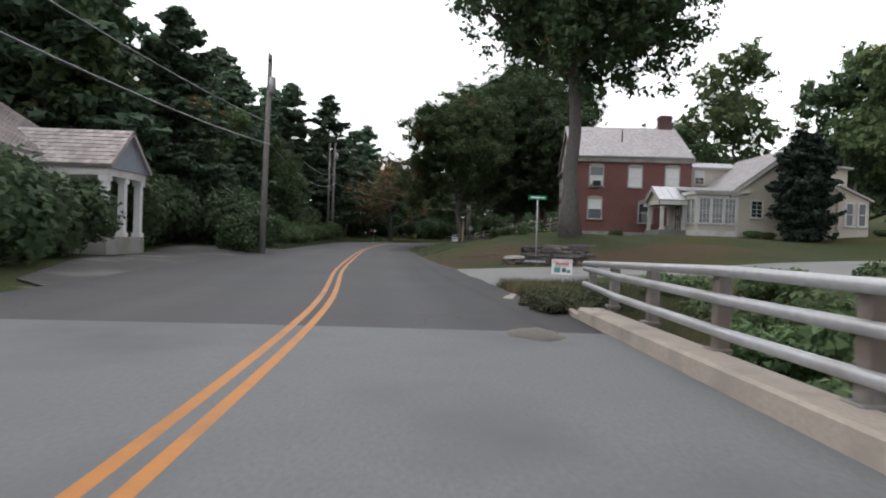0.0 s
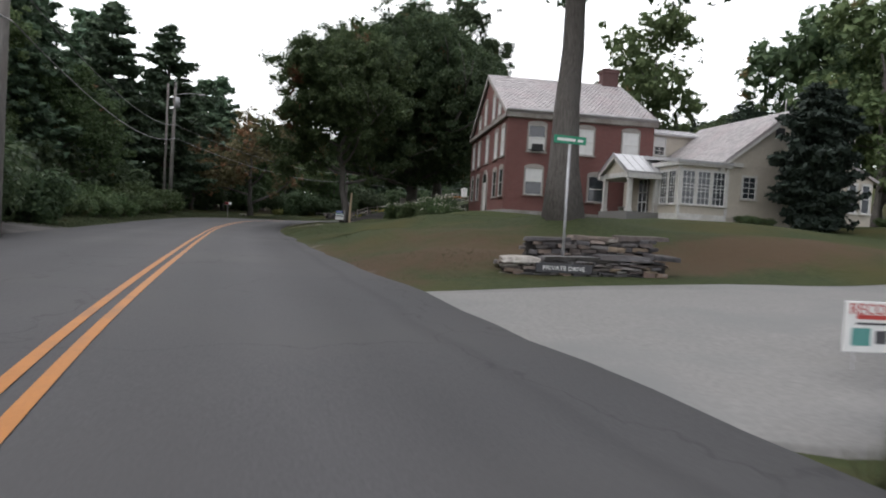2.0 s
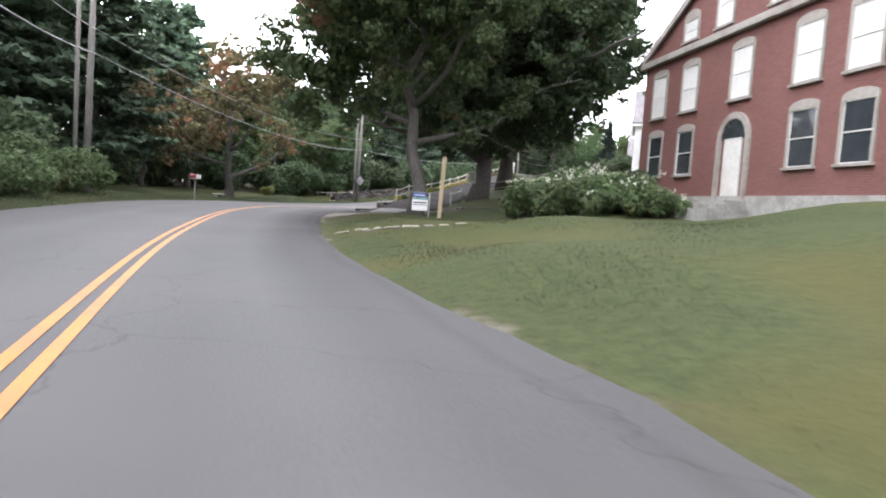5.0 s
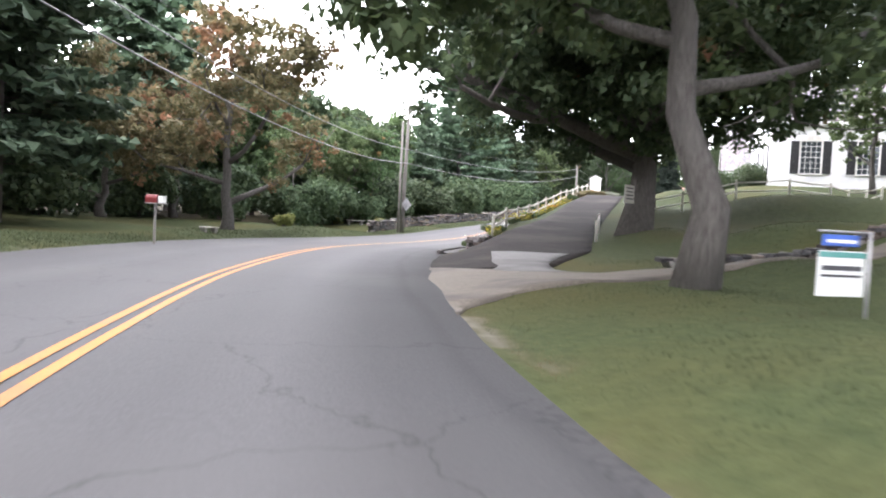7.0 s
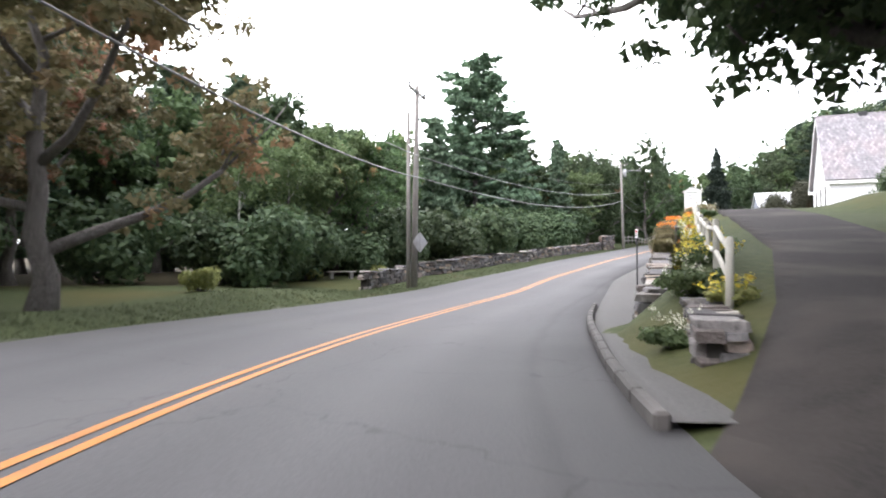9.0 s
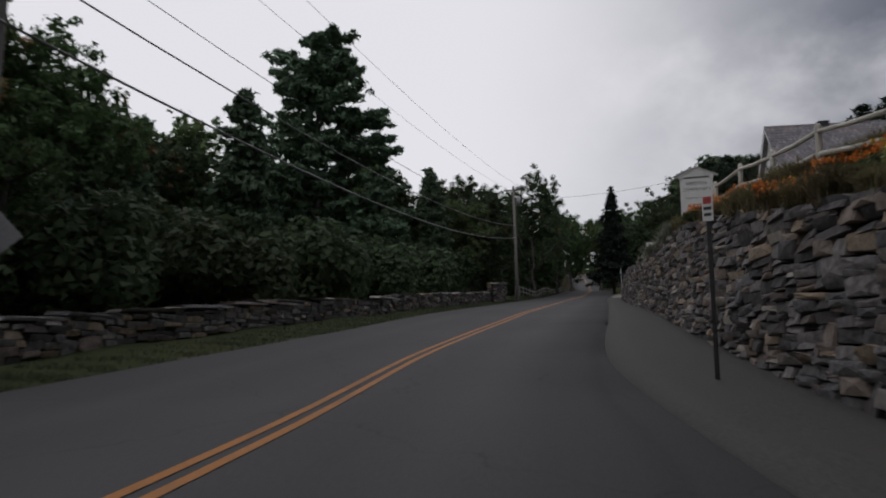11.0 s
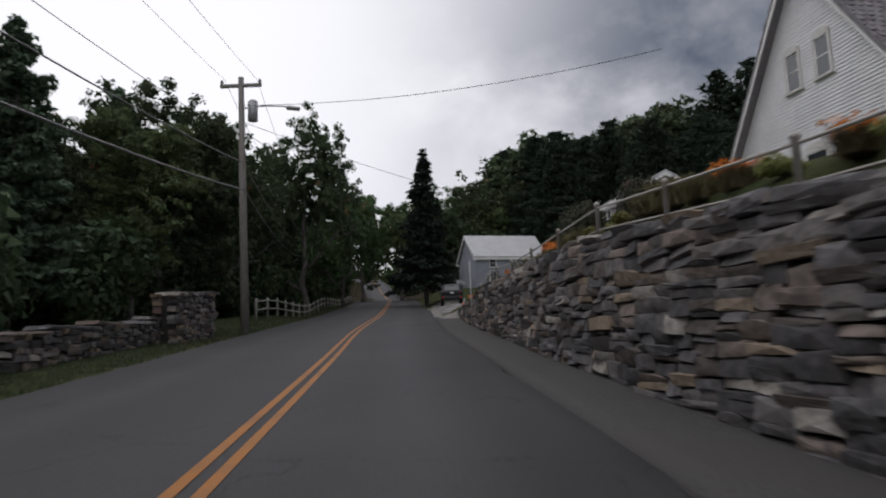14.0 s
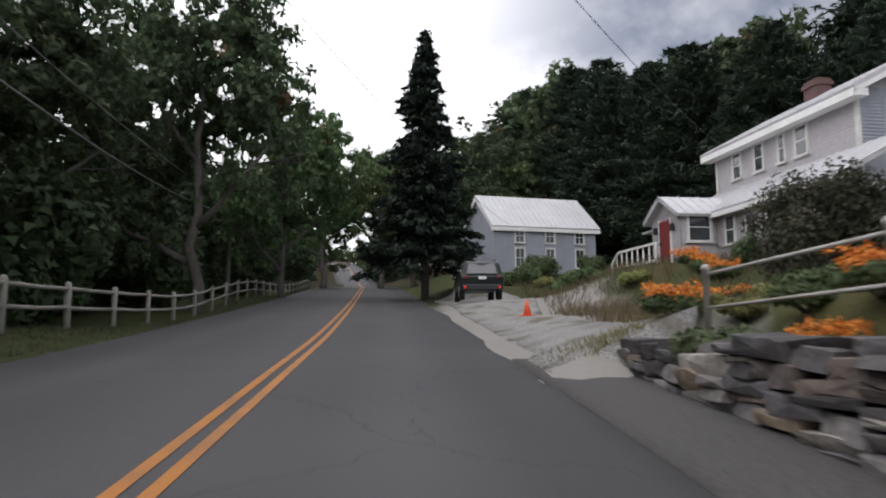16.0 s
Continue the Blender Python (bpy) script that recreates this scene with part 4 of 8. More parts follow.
def place_stones(parent, spots, r, limit, near):
    """spots: (matrix, size); those picked by near() become parts, the rest one joined part."""
    vs, fs, made = [], [], 0
    for m, size in spots:
        k = r.choice((0, 1, 2, 3, 4, 5, 6, 0, 1, 2, 3, 4, 7, 8, 9, 10))
        full = m @ Matrix.Diagonal((*size, 1))
        if made < limit and near(m.translation):
            ob = new("stone", STONES[k])
            ob.parent = parent
            ob.matrix_basis = full
            made += 1
        else:
            co, faces = STONE_ARR[k]
            base = len(vs)
            mm = np.array(full)
            vs.extend((co @ mm[:3, :3].T + mm[:3, 3]).tolist())
            fs.extend(tuple(base + i for i in f) for f in faces)
    if vs:
        ob = new("stones", mesh_of("stones", vs, fs, M_STONE_MIX))
        ob.parent = parent
        tagged(ob, kind="stuff")


def retaining_wall():
    r = random.Random(3)
    g = thing("retaining_wall", "tall dry-laid grey fieldstone retaining wall beside the road", "stone wall", kind="structure")
    ys = np.arange(WALL_A, WALL_B + 0.6, 0.5)
    pts, zs0, zs1 = [], [], []
    for y in ys:
        i = road_index(y)
        x0, y0, z0 = by_road(i, float(wall_d(y)))
        pts.append((x0, y0))
        zs0.append(z0 - 0.1)
        zs1.append(max(float(wall_top(y)), z0 + 0.35))
    pts = np.array([np.mean(pts[max(0, k - 2):k + 3], axis=0) for k in range(len(pts))])
    # core behind the face, near-black to colour in the shade of the gaps
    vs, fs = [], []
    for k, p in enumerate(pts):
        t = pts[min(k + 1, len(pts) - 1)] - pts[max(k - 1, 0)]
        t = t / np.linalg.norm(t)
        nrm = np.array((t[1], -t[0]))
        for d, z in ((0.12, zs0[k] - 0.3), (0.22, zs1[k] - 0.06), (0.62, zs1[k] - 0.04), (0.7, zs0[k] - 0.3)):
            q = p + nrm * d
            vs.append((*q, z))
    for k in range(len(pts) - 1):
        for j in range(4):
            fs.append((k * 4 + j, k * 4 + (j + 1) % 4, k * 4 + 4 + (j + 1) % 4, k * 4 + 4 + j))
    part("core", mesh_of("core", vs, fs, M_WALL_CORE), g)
    seg = np.hypot(*np.diff(pts, axis=0).T)
    cum = np.r_[0, np.cumsum(seg)]
    spots = []
    for x, z, ln, h in rubble(cum[-1] * 0.62, 3.3, r) + [(q[0] + cum[-1] * 0.62, *q[1:]) for q in rubble(cum[-1] * 0.38, 3.3, r, 0.02, 0.25)]:
        c = x + ln / 2
        if not 0 < c < cum[-1]:
            continue
        k = min(int(np.searchsorted(cum, c)) - 1, len(pts) - 2)
        f = (c - cum[k]) / seg[k]
        p = pts[k] * (1 - f) + pts[k + 1] * f
        z0 = zs0[k] * (1 - f) + zs0[k + 1] * f
        z1 = zs1[k] * (1 - f) + zs1[k + 1] * f
        if z0 + z + h * 0.45 > z1:
            continue
        t = (pts[k + 1] - pts[k]) / seg[k]
        nrm = np.array((t[1], -t[0]))
        q = p + nrm * (0.17 + 0.05 * z + r.uniform(-0.045, 0.03))
        m = pose(q[0], q[1], z0 + z + h / 2, r.uniform(-3, 3), r.uniform(-4, 4), math.degrees(math.atan2(t[1], t[0])) + r.uniform(-3, 3))
        spots.append((m, (ln * r.uniform(0.97, 1.03), r.uniform(0.4, 0.5), h * r.uniform(0.95, 1.06))))
    # capstones
    c = 0.2
    while c < cum[-1] - 0.5:
        ln = r.uniform(0.5, 1.1)
        k = min(int(np.searchsorted(cum, c + ln / 2)) - 1, len(pts) - 2)
        f = (c + ln / 2 - cum[k]) / seg[k]
        p = pts[k] * (1 - f) + pts[k + 1] * f
        z1 = zs1[k] * (1 - f) + zs1[k + 1] * f
        t = (pts[k + 1] - pts[k]) / seg[k]
        slope = math.degrees(math.atan2(zs1[k + 1] - zs1[k], seg[k]))
        q = p + np.array((t[1], -t[0])) * 0.34
        spots.append((pose(q[0], q[1], z1, 0, -slope + r.uniform(-3, 3), math.degrees(math.atan2(t[1], t[0])) + r.uniform(-4, 4)), (ln, 0.5, r.uniform(0.1, 0.16))))
        c += ln * 0.98
    place_stones(g, spots, r, 300, lambda p: 112 < p.y < 124)


retaining_wall()


def straight_wall(label, a, b, height, seed, z_of, thick=0.5, limit=200, near=lambda p: True, caps=True, sizes=(0.08, 0.18, 0.25, 0.7), core=True, cap=(0.6, 1.3, 0.11)):
    r = random.Random(seed)
    g = thing("stone_wall", label, "stone wall")
    a, b = np.array(a, float), np.array(b, float)
    ln = np.linalg.norm(b - a)
    t = (b - a) / ln
    n = np.array((t[1], -t[0]))
    ang = math.degrees(math.atan2(t[1], t[0]))
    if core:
        # the core's near-black colour draws the shaded gaps here too
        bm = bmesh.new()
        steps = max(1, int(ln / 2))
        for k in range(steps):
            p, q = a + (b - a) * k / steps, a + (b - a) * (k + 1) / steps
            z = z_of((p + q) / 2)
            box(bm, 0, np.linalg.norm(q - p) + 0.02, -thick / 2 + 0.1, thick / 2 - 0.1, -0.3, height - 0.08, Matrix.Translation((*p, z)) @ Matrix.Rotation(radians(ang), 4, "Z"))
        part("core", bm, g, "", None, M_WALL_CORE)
    spots = []
    for side in (-1, 1):
        for x, z, l1, h in stone_course(ln, height, r, *sizes):
            c = x + l1 / 2
            if not 0 <= c <= ln or z + h * 0.5 > height:
                continue
            p = a + t * c + n * side * (thick / 2 - 0.14 + r.uniform(-0.03, 0.04))
            spots.append((pose(p[0], p[1], z_of(p) + z + h / 2, r.uniform(-5, 5), r.uniform(-4, 4), ang + r.uniform(-5, 5)), (l1 * 0.97, 0.3, h * 0.95)))
    if caps:
        c = 0.0
        while c < ln:
            l1 = r.uniform(*cap[:2])
            p = a + t * min(c + l1 / 2, ln)
            spots.append((pose(p[0], p[1], z_of(p) + height + 0.02, r.uniform(-2, 2), r.uniform(-2, 2), ang + r.uniform(-4, 4)), (l1 * 1.04, thick * 1.1, cap[2])))
            c += l1
    place_stones(g, spots, r, limit, near)
    return g


def road_side_z(off):
    return lambda p: land_at(p[0], p[1]) + off


# ---- trees ----
def leaf_tris(r, centres, normals, size, long=1.0):
    """Three-cornered leaves or sprays at the given places, lying across the given normals."""
    c, nn = np.asarray(centres, float), np.asarray(normals, float)
    n = len(c)
    nn = nn / (np.linalg.norm(nn, axis=1)[:, None] + 1e-9)
    a = np.cross(nn, r.normal(size=(n, 3)))
    a /= np.linalg.norm(a, axis=1)[:, None] + 1e-9
    b = np.cross(nn, a)
    s = size * r.uniform(0.6, 1.35, (n, 1))
    u, v = a * s * long, b * s
    return np.stack([c + u * 0.6, c - u * 0.36 + v * 0.45, c - u * 0.36 - v * 0.45], 1)


def clumped(r, centres, radii, count, flat=0.75, loose=0.55, up=0.45):
    """Places and facings of leaves on the shells of clumps; leaves look outwards and up."""
    centres, radii = np.asarray(centres, float), np.asarray(radii, float)
    w = radii ** 2
    pick = r.choice(len(centres), count, p=w / w.sum())
    v = r.normal(size=(count, 3))
    v /= np.linalg.norm(v, axis=1)[:, None]
    out = (0.2 + 0.95 * r.random((count, 1)) ** 0.75) * radii[pick][:, None]
    pos = centres[pick] + v * out * np.array((1, 1, flat))
    return pos, v + np.array((0, 0, up)) + r.normal(size=(count, 3)) * loose


def leaf_quads(r, centres, size):
    """Leaves and petals turned at random, at the given places."""
    n = len(centres)
    return leaf_tris(r, centres, r.normal(size=(n, 3)) + np.array((0, 0, 0.5)), size * 1.1)


def limb(r, p0, d, length, r0, depth, segs, tips, bend=0.25, up=0.1):
    """A limb that forks; adds tubes to segs and end places to tips."""
    pts, rad = [Vector(p0)], [r0]
    p, dd = Vector(p0), Vector(d).normalized()
    n = 4
    for k in range(n):
        dd = (dd + Vector((r.normal() * bend, r.normal() * bend, r.normal() * bend * 0.6 + up)) * 0.5).normalized()
        p = p + dd * length / n
        pts.append(p.copy())
        rad.append(r0 * (1 - 0.55 * (k + 1) / n))
    segs.append((pts, rad))
    tips.extend(pts[2:])
    if depth == 0:
        return
    for _ in range(3 if depth > 1 else 2):
        k = r.integers(2, n + 1)
        side = Vector((r.normal(), r.normal(), r.normal() * 0.5 + 0.15)).normalized()
        limb(r, pts[k], (dd * 0.7 + side * 0.8), length * r.uniform(0.5, 0.75), rad[k] * 0.75, depth - 1, segs, tips, bend, up)
    tips.append(pts[-1])


def join_tubes(name, segs, mat, n=6):
    vs, fs = [], []
    for pts, rad in segs:
        v, f = tube_data(pts, rad, n if rad[0] > 0.1 else 3)
        b = len(vs)
        vs.extend(v)
        fs.extend(tuple(b + i for i in q) for q in f)
    return mesh_of(name, vs, fs, mat, True)


def broadleaf(seed, height, spread, bole, girth, leaves, leaf, mat, bark, clump=1.0, lean=(0, 0), limbs=7, rise0=0.35, thin=0.02, fill=4, full=0):
    """Meshes of trunk and crown: a tapered trunk, forking limbs, clumps of leaves with gaps."""
    r = np.random.default_rng(seed)
    segs, tips = [], []
    top = Vector((lean[0] * height * 0.5, lean[1] * height * 0.5, height * 0.72))
    n = 8
    pts, rad = [], []
    for k in range(n + 1):
        f = k / n
        p = Vector((0, 0, -0.3)).lerp(top, f) + Vector((r.normal(), r.normal(), 0)) * 0.012 * height * (0 if k == 0 else 1)
        pts.append(p)
        flare = 1.55 if k == 0 else (1.12 if k == 1 else 1.0)
        rad.append(girth / 2 * flare * (1 - 0.75 * f ** 1.15))
    segs.append((pts, rad))
    for k in range(limbs):
        f = bole + (1 - bole) * (k + 0.3) / limbs
        q = min(int(f * n), n - 1)
        p = pts[q].lerp(pts[q + 1], f * n - q)
        ang = k * 2.4 + r.uniform(-0.5, 0.5)
        rise = rise0 + 0.7 * (k / limbs)
        reach = spread * 0.5 * (1.0 - 0.45 * (k / limbs)) * r.uniform(0.75, 1.1)
        limb(r, p, (math.cos(ang), math.sin(ang), rise), reach, rad[q] * 0.6, 2, segs, tips, 0.3, 0.12)
    tips.append(pts[-1])
    t = np.array([tuple(v) for v in tips])
    # clumps about the limb tips, kept within an uneven egg
    cz, hz = height * (0.5 + bole * 0.36), height * (0.5 - bole * 0.3)
    t = np.repeat(t, fill, axis=0)
    c = t + r.normal(size=t.shape) * np.array((0.95, 0.95, 0.7)) * clump
    e = np.sqrt(((c[:, 0] - lean[0] * height * 0.3) / (spread * 0.54)) ** 2 + ((c[:, 1] - lean[1] * height * 0.3) / (spread * 0.54)) ** 2 + ((c[:, 2] - cz) / (hz * 1.1)) ** 2)
    c = c[e < 1.02 + 0.12 * np.sin(c[:, 0] * 1.7 + c[:, 2])]
    if full:
        v = r.normal(size=(full, 3))
        v *= (r.uniform(0.45, 0.97, full) / np.linalg.norm(v, axis=1))[:, None]
        c = np.concatenate([c, v * np.array((spread * 0.5, spread * 0.5, hz)) + np.array((lean[0] * height * 0.3, lean[1] * height * 0.3, cz))])
    pos, face = clumped(r, c, clump * r.uniform(0.25, 0.7, len(c)), leaves)
    return join_tubes("trunk", [q for q in segs if q[1][0] > thin], bark), quads_mesh("crown", leaf_tris(r, pos, face, leaf), mat, 3)


def conifer(seed, height, spread, girth, mat, bark, count, bare=0.06, leaf=0.5, power=0.85, wide=0.2, dense=34, droop=0.34):
    """A spruce or hemlock: a straight trunk in whorls of drooping boughs of needle sprays."""
    r = np.random.default_rng(seed)
    segs = [([(0, 0, -0.3), (0, 0, height * 0.5), (0, 0, height * 0.99)], [girth / 2, girth / 3.2, 0.02])]
    cs, us = [], []
    z = height * bare
    while z < height * 0.985:
        reach = spread * 0.5 * (1 - z / height) ** power * r.uniform(0.85, 1.1) + 0.1
        for k in range(11):
            ang = r.uniform(0, 2 * math.pi)
            ln = reach * r.uniform(0.6, 1.15)
            d = np.array((math.cos(ang), math.sin(ang), -droop + r.normal() * 0.08))
            m = max(6, int(ln * dense))
            f = r.random(m) ** 0.6
            p = d[None, :] * (f * ln)[:, None] + np.array((0, 0, z))
            p[:, 2] += 0.14 * f ** 2 * ln
            p += r.normal(size=(m, 3)) * np.array((1, 1, 0.45)) * ((0.07 + 0.16 * ln) * (1.12 - f)[:, None])
            cs.append(p)
            us.append(np.tile(d, (m, 1)) + r.normal(size=(m, 3)) * 0.55)
        z += height * 0.024 * r.uniform(0.75, 1.25)
    c, u = np.concatenate(cs), np.concatenate(us)
    keep = r.permutation(len(c))[:count]
    c, u = c[keep], u[keep]
    u /= np.linalg.norm(u, axis=1)[:, None]
    b = np.cross(u, r.normal(size=u.shape) * 0.6 + np.array((0, 0, 1)))
    b /= np.linalg.norm(b, axis=1)[:, None] + 1e-9
    s = leaf * r.uniform(0.6, 1.3, (len(c), 1))
    q = np.stack([c - u * s * 0.5 + b * s * wide, c - u * s * 0.5 - b * s * wide, c + u * s * 0.6], 1)
    return join_tubes("trunk", segs, bark), quads_mesh("crown", q, mat, 3)


def white_pine(seed, height, spread, girth, mat, bark, count, bare=0.1, leaf=0.35, tuft=0.55, droop=0.0, power=0.6):
    """A pine: boughs at all heights, long and short, ending in flat tufts of needles with gaps between."""
    r = np.random.default_rng(seed)
    segs = [([(0, 0, -0.3), (0.1, 0.05, height * 0.5), (0, 0, height * 0.98)], [girth / 2, girth / 3, 0.03])]
    cs, rs = [], []
    z = height * bare
    while z < height * 0.98:
        f = z / height
        full = spread * 0.5 * (1 - f) ** power * min(1, 0.55 + f * 1.5) + 0.2
        for k in range(5):
            ang = r.uniform(0, 2 * math.pi)
            ln = full * r.uniform(0.45, 1.15)
            zz = z + r.uniform(-0.03, 0.03) * height
            d = np.array((math.cos(ang), math.sin(ang), droop + 0.25 * f + r.normal() * 0.1))
            if ln > 1.2:
                segs.append(([(0, 0, zz), tuple(d * ln * 0.55 + (0, 0, zz)), tuple(d * ln + (0, 0, zz + 0.08 * ln))], [0.03 * girth + 0.02, 0.03, 0.01]))
            m = max(3, int(ln * 2.6 / tuft))
            for g in np.linspace(0.3, 1.0, m):
                side = np.array((-d[1], d[0], 0)) * r.normal() * 0.26 * ln * (1.25 - g)
                cs.append(d * ln * g + side + np.array((0, 0, zz + 0.08 * ln * g * g + r.normal() * 0.08)))
                rs.append(tuft * r.uniform(0.4, 1.1) * (1.15 - 0.35 * g))
        z += height * 0.028
    cs.append(np.array((0, 0, height)))
    rs.append(tuft * 0.6)
    pos, face = clumped(r, cs, rs, count, 0.4, 0.55, 0.6)
    return join_tubes("trunk", segs, bark), quads_mesh("crown", leaf_tris(r, pos, face, leaf, 1.5), mat, 3)


def shrub(seed, w, d, h, n, leaf, mat, lumps=9):
    r = np.random.default_rng(seed)
    lc = np.stack([r.uniform(-0.36, 0.36, lumps) * w, r.uniform(-0.36, 0.36, lumps) * d, r.uniform(0.25, 0.68, lumps) * h], 1)
    n = int(n * 1.5)
    pick = r.integers(0, lumps, n)
    v = r.normal(size=(n, 3))
    v /= np.linalg.norm(v, axis=1)[:, None]
    c = lc[pick] + v * np.array((w * 0.24, d * 0.24, h * 0.3)) * (0.55 + 0.5 * r.random((n, 1)))
    c[:, 2] = np.abs(c[:, 2])
    face = v + np.array((0, 0, 0.4)) + r.normal(size=(n, 3)) * 0.55
    stems = []
    for k in range(7):
        stems.append(([(r.uniform(-0.1, 0.1) * w, r.uniform(-0.1, 0.1) * d, -0.1), tuple(lc[k % lumps] * 0.8), tuple(lc[k % lumps])], [0.03, 0.02, 0.01]))
    return join_tubes("stems", stems, M_BARK), quads_mesh("foliage", leaf_tris(r, c, face, leaf * 0.9), mat, 3)


KINDS = {
    "maple": broadleaf(1, 13.0, 11.0, 0.18, 0.55, 26000, 0.25, M_LEAF, M_BARK, 0.85),
    "maple_b": broadleaf(2, 15.0, 10.0, 0.16, 0.55, 26000, 0.25, M_LEAF_DARK, M_BARK, 0.85),
    "ash": broadleaf(3, 16.0, 9.0, 0.24, 0.5, 19000, 0.23, M_LEAF_LIGHT, M_BARK, 0.62),
    "turning": broadleaf(4, 12.0, 11.5, 0.16, 0.6, 22000, 0.22, M_LEAF_AUTUMN, M_BARK, 0.7),
    "pine": white_pine(5, 20.0, 8.5, 0.6, M_NEEDLE, M_BARK, 22000, 0.12, 0.32, 0.55),
    "pine_b": white_pine(6, 18.0, 8.0, 0.55, M_NEEDLE, M_BARK, 22000, 0.04, 0.32, 0.6, -0.1),
    "maple_far": broadleaf(11, 13.0, 11.0, 0.14, 0.5, 9500, 0.42, M_LEAF, M_BARK, 1.0, (0, 0), 6, 0.35, 0.05),
    "maple_b_far": broadleaf(12, 15.0, 10.0, 0.12, 0.5, 9500, 0.42, M_LEAF_DARK, M_BARK, 1.0, (0, 0), 6, 0.35, 0.05),
    "ash_far": broadleaf(13, 16.0, 9.0, 0.2, 0.45, 8000, 0.38, M_LEAF_LIGHT, M_BARK, 0.8, (0, 0), 6, 0.35, 0.05),
    "pine_far": white_pine(15, 20.0, 8.5, 0.6, M_NEEDLE, M_BARK, 9000, 0.1, 0.5, 0.7),
    "pine_b_far": white_pine(16, 18.0, 8.0, 0.55, M_NEEDLE, M_BARK, 9000, 0.04, 0.5, 0.75, -0.1),
    "hemlock": conifer(17, 19.0, 10.5, 0.5, M_HEMLOCK, M_BARK, 36000, 0.02, 0.5, 0.5, 0.13, 40, 0.02),
    "hemlock_far": conifer(18, 19.0, 10.5, 0.5, M_HEMLOCK, M_BARK, 9000, 0.02, 0.7, 0.5, 0.2, 20, 0.02),
    "birch": broadleaf(8, 12.0, 5.0, 0.4, 0.22, 3200, 0.26, M_LEAF_LIGHT, M_BARK_PALE, 0.7, (0.04, 0.02), 6),
}
TREE_LABELS = {
    "maple": ("tree", "broad maple in full leaf with a few orange tips"),
    "maple_b": ("tree", "tall dark green maple at the woodland edge"),
    "ash": ("tree", "airy light green broadleaf tree by the road"),
    "turning": ("tree", "spreading tree with leaves turning orange and brown"),
    "pine": ("pine_tree", "tall white pine with layered boughs"),
    "pine_b": ("pine_tree", "dense dark pine clothed to the ground"),
    "hemlock": ("hemlock_tree", "tall feathery dark green hemlock on the hillside"),
    "birch": ("birch_tree", "slender birch with a pale trunk"),
}
tree_rng = random.Random(21)


def tree(kind, x, y, h=None, w=None, turn=None, z=None, label=None, group="", far=False, fine=False):
    base_h = {"maple": 13, "maple_b": 15, "ash": 16, "turning": 12, "pine": 20, "pine_b": 18, "hemlock": 19, "birch": 12}[kind]
    name, lab = TREE_LABELS[kind]
    s = (h or base_h * tree_rng.uniform(0.85, 1.15)) / base_h
    sw = s * (w or 1.0)
    g = thing(name, label or lab, "tree", group=group)
    far = not fine and (far or y > 178 or abs(road_sd(x, y)[1][0]) > 18)
    for pn, me in zip(("trunk", "crown"), KINDS[kind + "_far" if far and kind + "_far" in KINDS else kind]):
        part(pn, me, g)
    g.matrix_basis = pose(x, y, land_at(x, y) if z is None else z, 0, 0, tree_rng.uniform(0, 360) if turn is None else turn) @ Matrix.Diagonal((sw, sw, s, 1))
    return g


# ---- buildings ----
WIN = {}
SIDE_TURN = {"front": 0, "left": -90, "right": 90, "back": 180}


def window_parts(w, h, arch, cols, rows, trim):
    key = (round(w, 2), round(h, 2), arch, cols, rows, trim.name)
    if key in WIN:
        return WIN[key]
    fr = bmesh.new()
    t = 0.09
    box(fr, -t, 0.0, -0.06, 0.05, 0, h)
    box(fr, w, w + t, -0.06, 0.05, 0, h)
    box(fr, -t, w + t, -0.06, 0.05, h, h + t)
    if arch:
        n = 8
        vs = []
        for y in (-0.055, 0.05):
            row = [fr.verts.new((w / 2 + (w / 2 + t) * math.cos(math.pi * k / n), y, h + t + arch * math.sin(math.pi * k / n))) for k in range(n + 1)]
            vs.append(row)
        for k in range(n):
            fr.faces.new((vs[0][k], vs[0][k + 1], vs[1][k + 1], vs[1][k]))
        fr.faces.new(vs[0])
    sash = bmesh.new()
    b = 0.035
    box(sash, 0.0, b, -0.035, 0.0, 0, h)
    box(sash, w - b, w, -0.035, 0.0, 0, h)
    for z in (0, h / 2 - b / 2, h - b):
        box(sash, b, w - b, -0.04, 0.0, z, z + b)
    for c in range(1, cols):
        x = w * c / cols
        box(sash, x - 0.012, x + 0.012, -0.028, 0.0, b, h - b)
    for q in range(1, rows):
        z = h * q / rows
        if abs(z - h / 2) > 0.05:
            box(sash, b, w - b, -0.026, 0.0, z - 0.012, z + 0.012)
    pane = boxed(0.01, w - 0.01, -0.012, 0.03, 0.01, h - 0.01)
    sill = boxed(-t - 0.05, w + t + 0.05, -0.12, 0.05, -0.08, 0.0)
    blind = boxed(0.02, w - 0.02, -0.018, -0.012, h * 0.5, h - 0.03)
    out = []
    for name, bm, mat in (("window_frame", fr, trim), ("sash", sash, M_WHITE if trim is M_TRIM else M_TRIM), ("pane", pane, M_GLASS), ("window_sill", sill, trim), ("blind", blind, M_CURTAIN)):
        me = bpy.data.meshes.new(name)
        bm.to_mesh(me)
        bm.free()
        me.materials.append(mat)
        out.append(me)
    WIN[key] = out
    return out


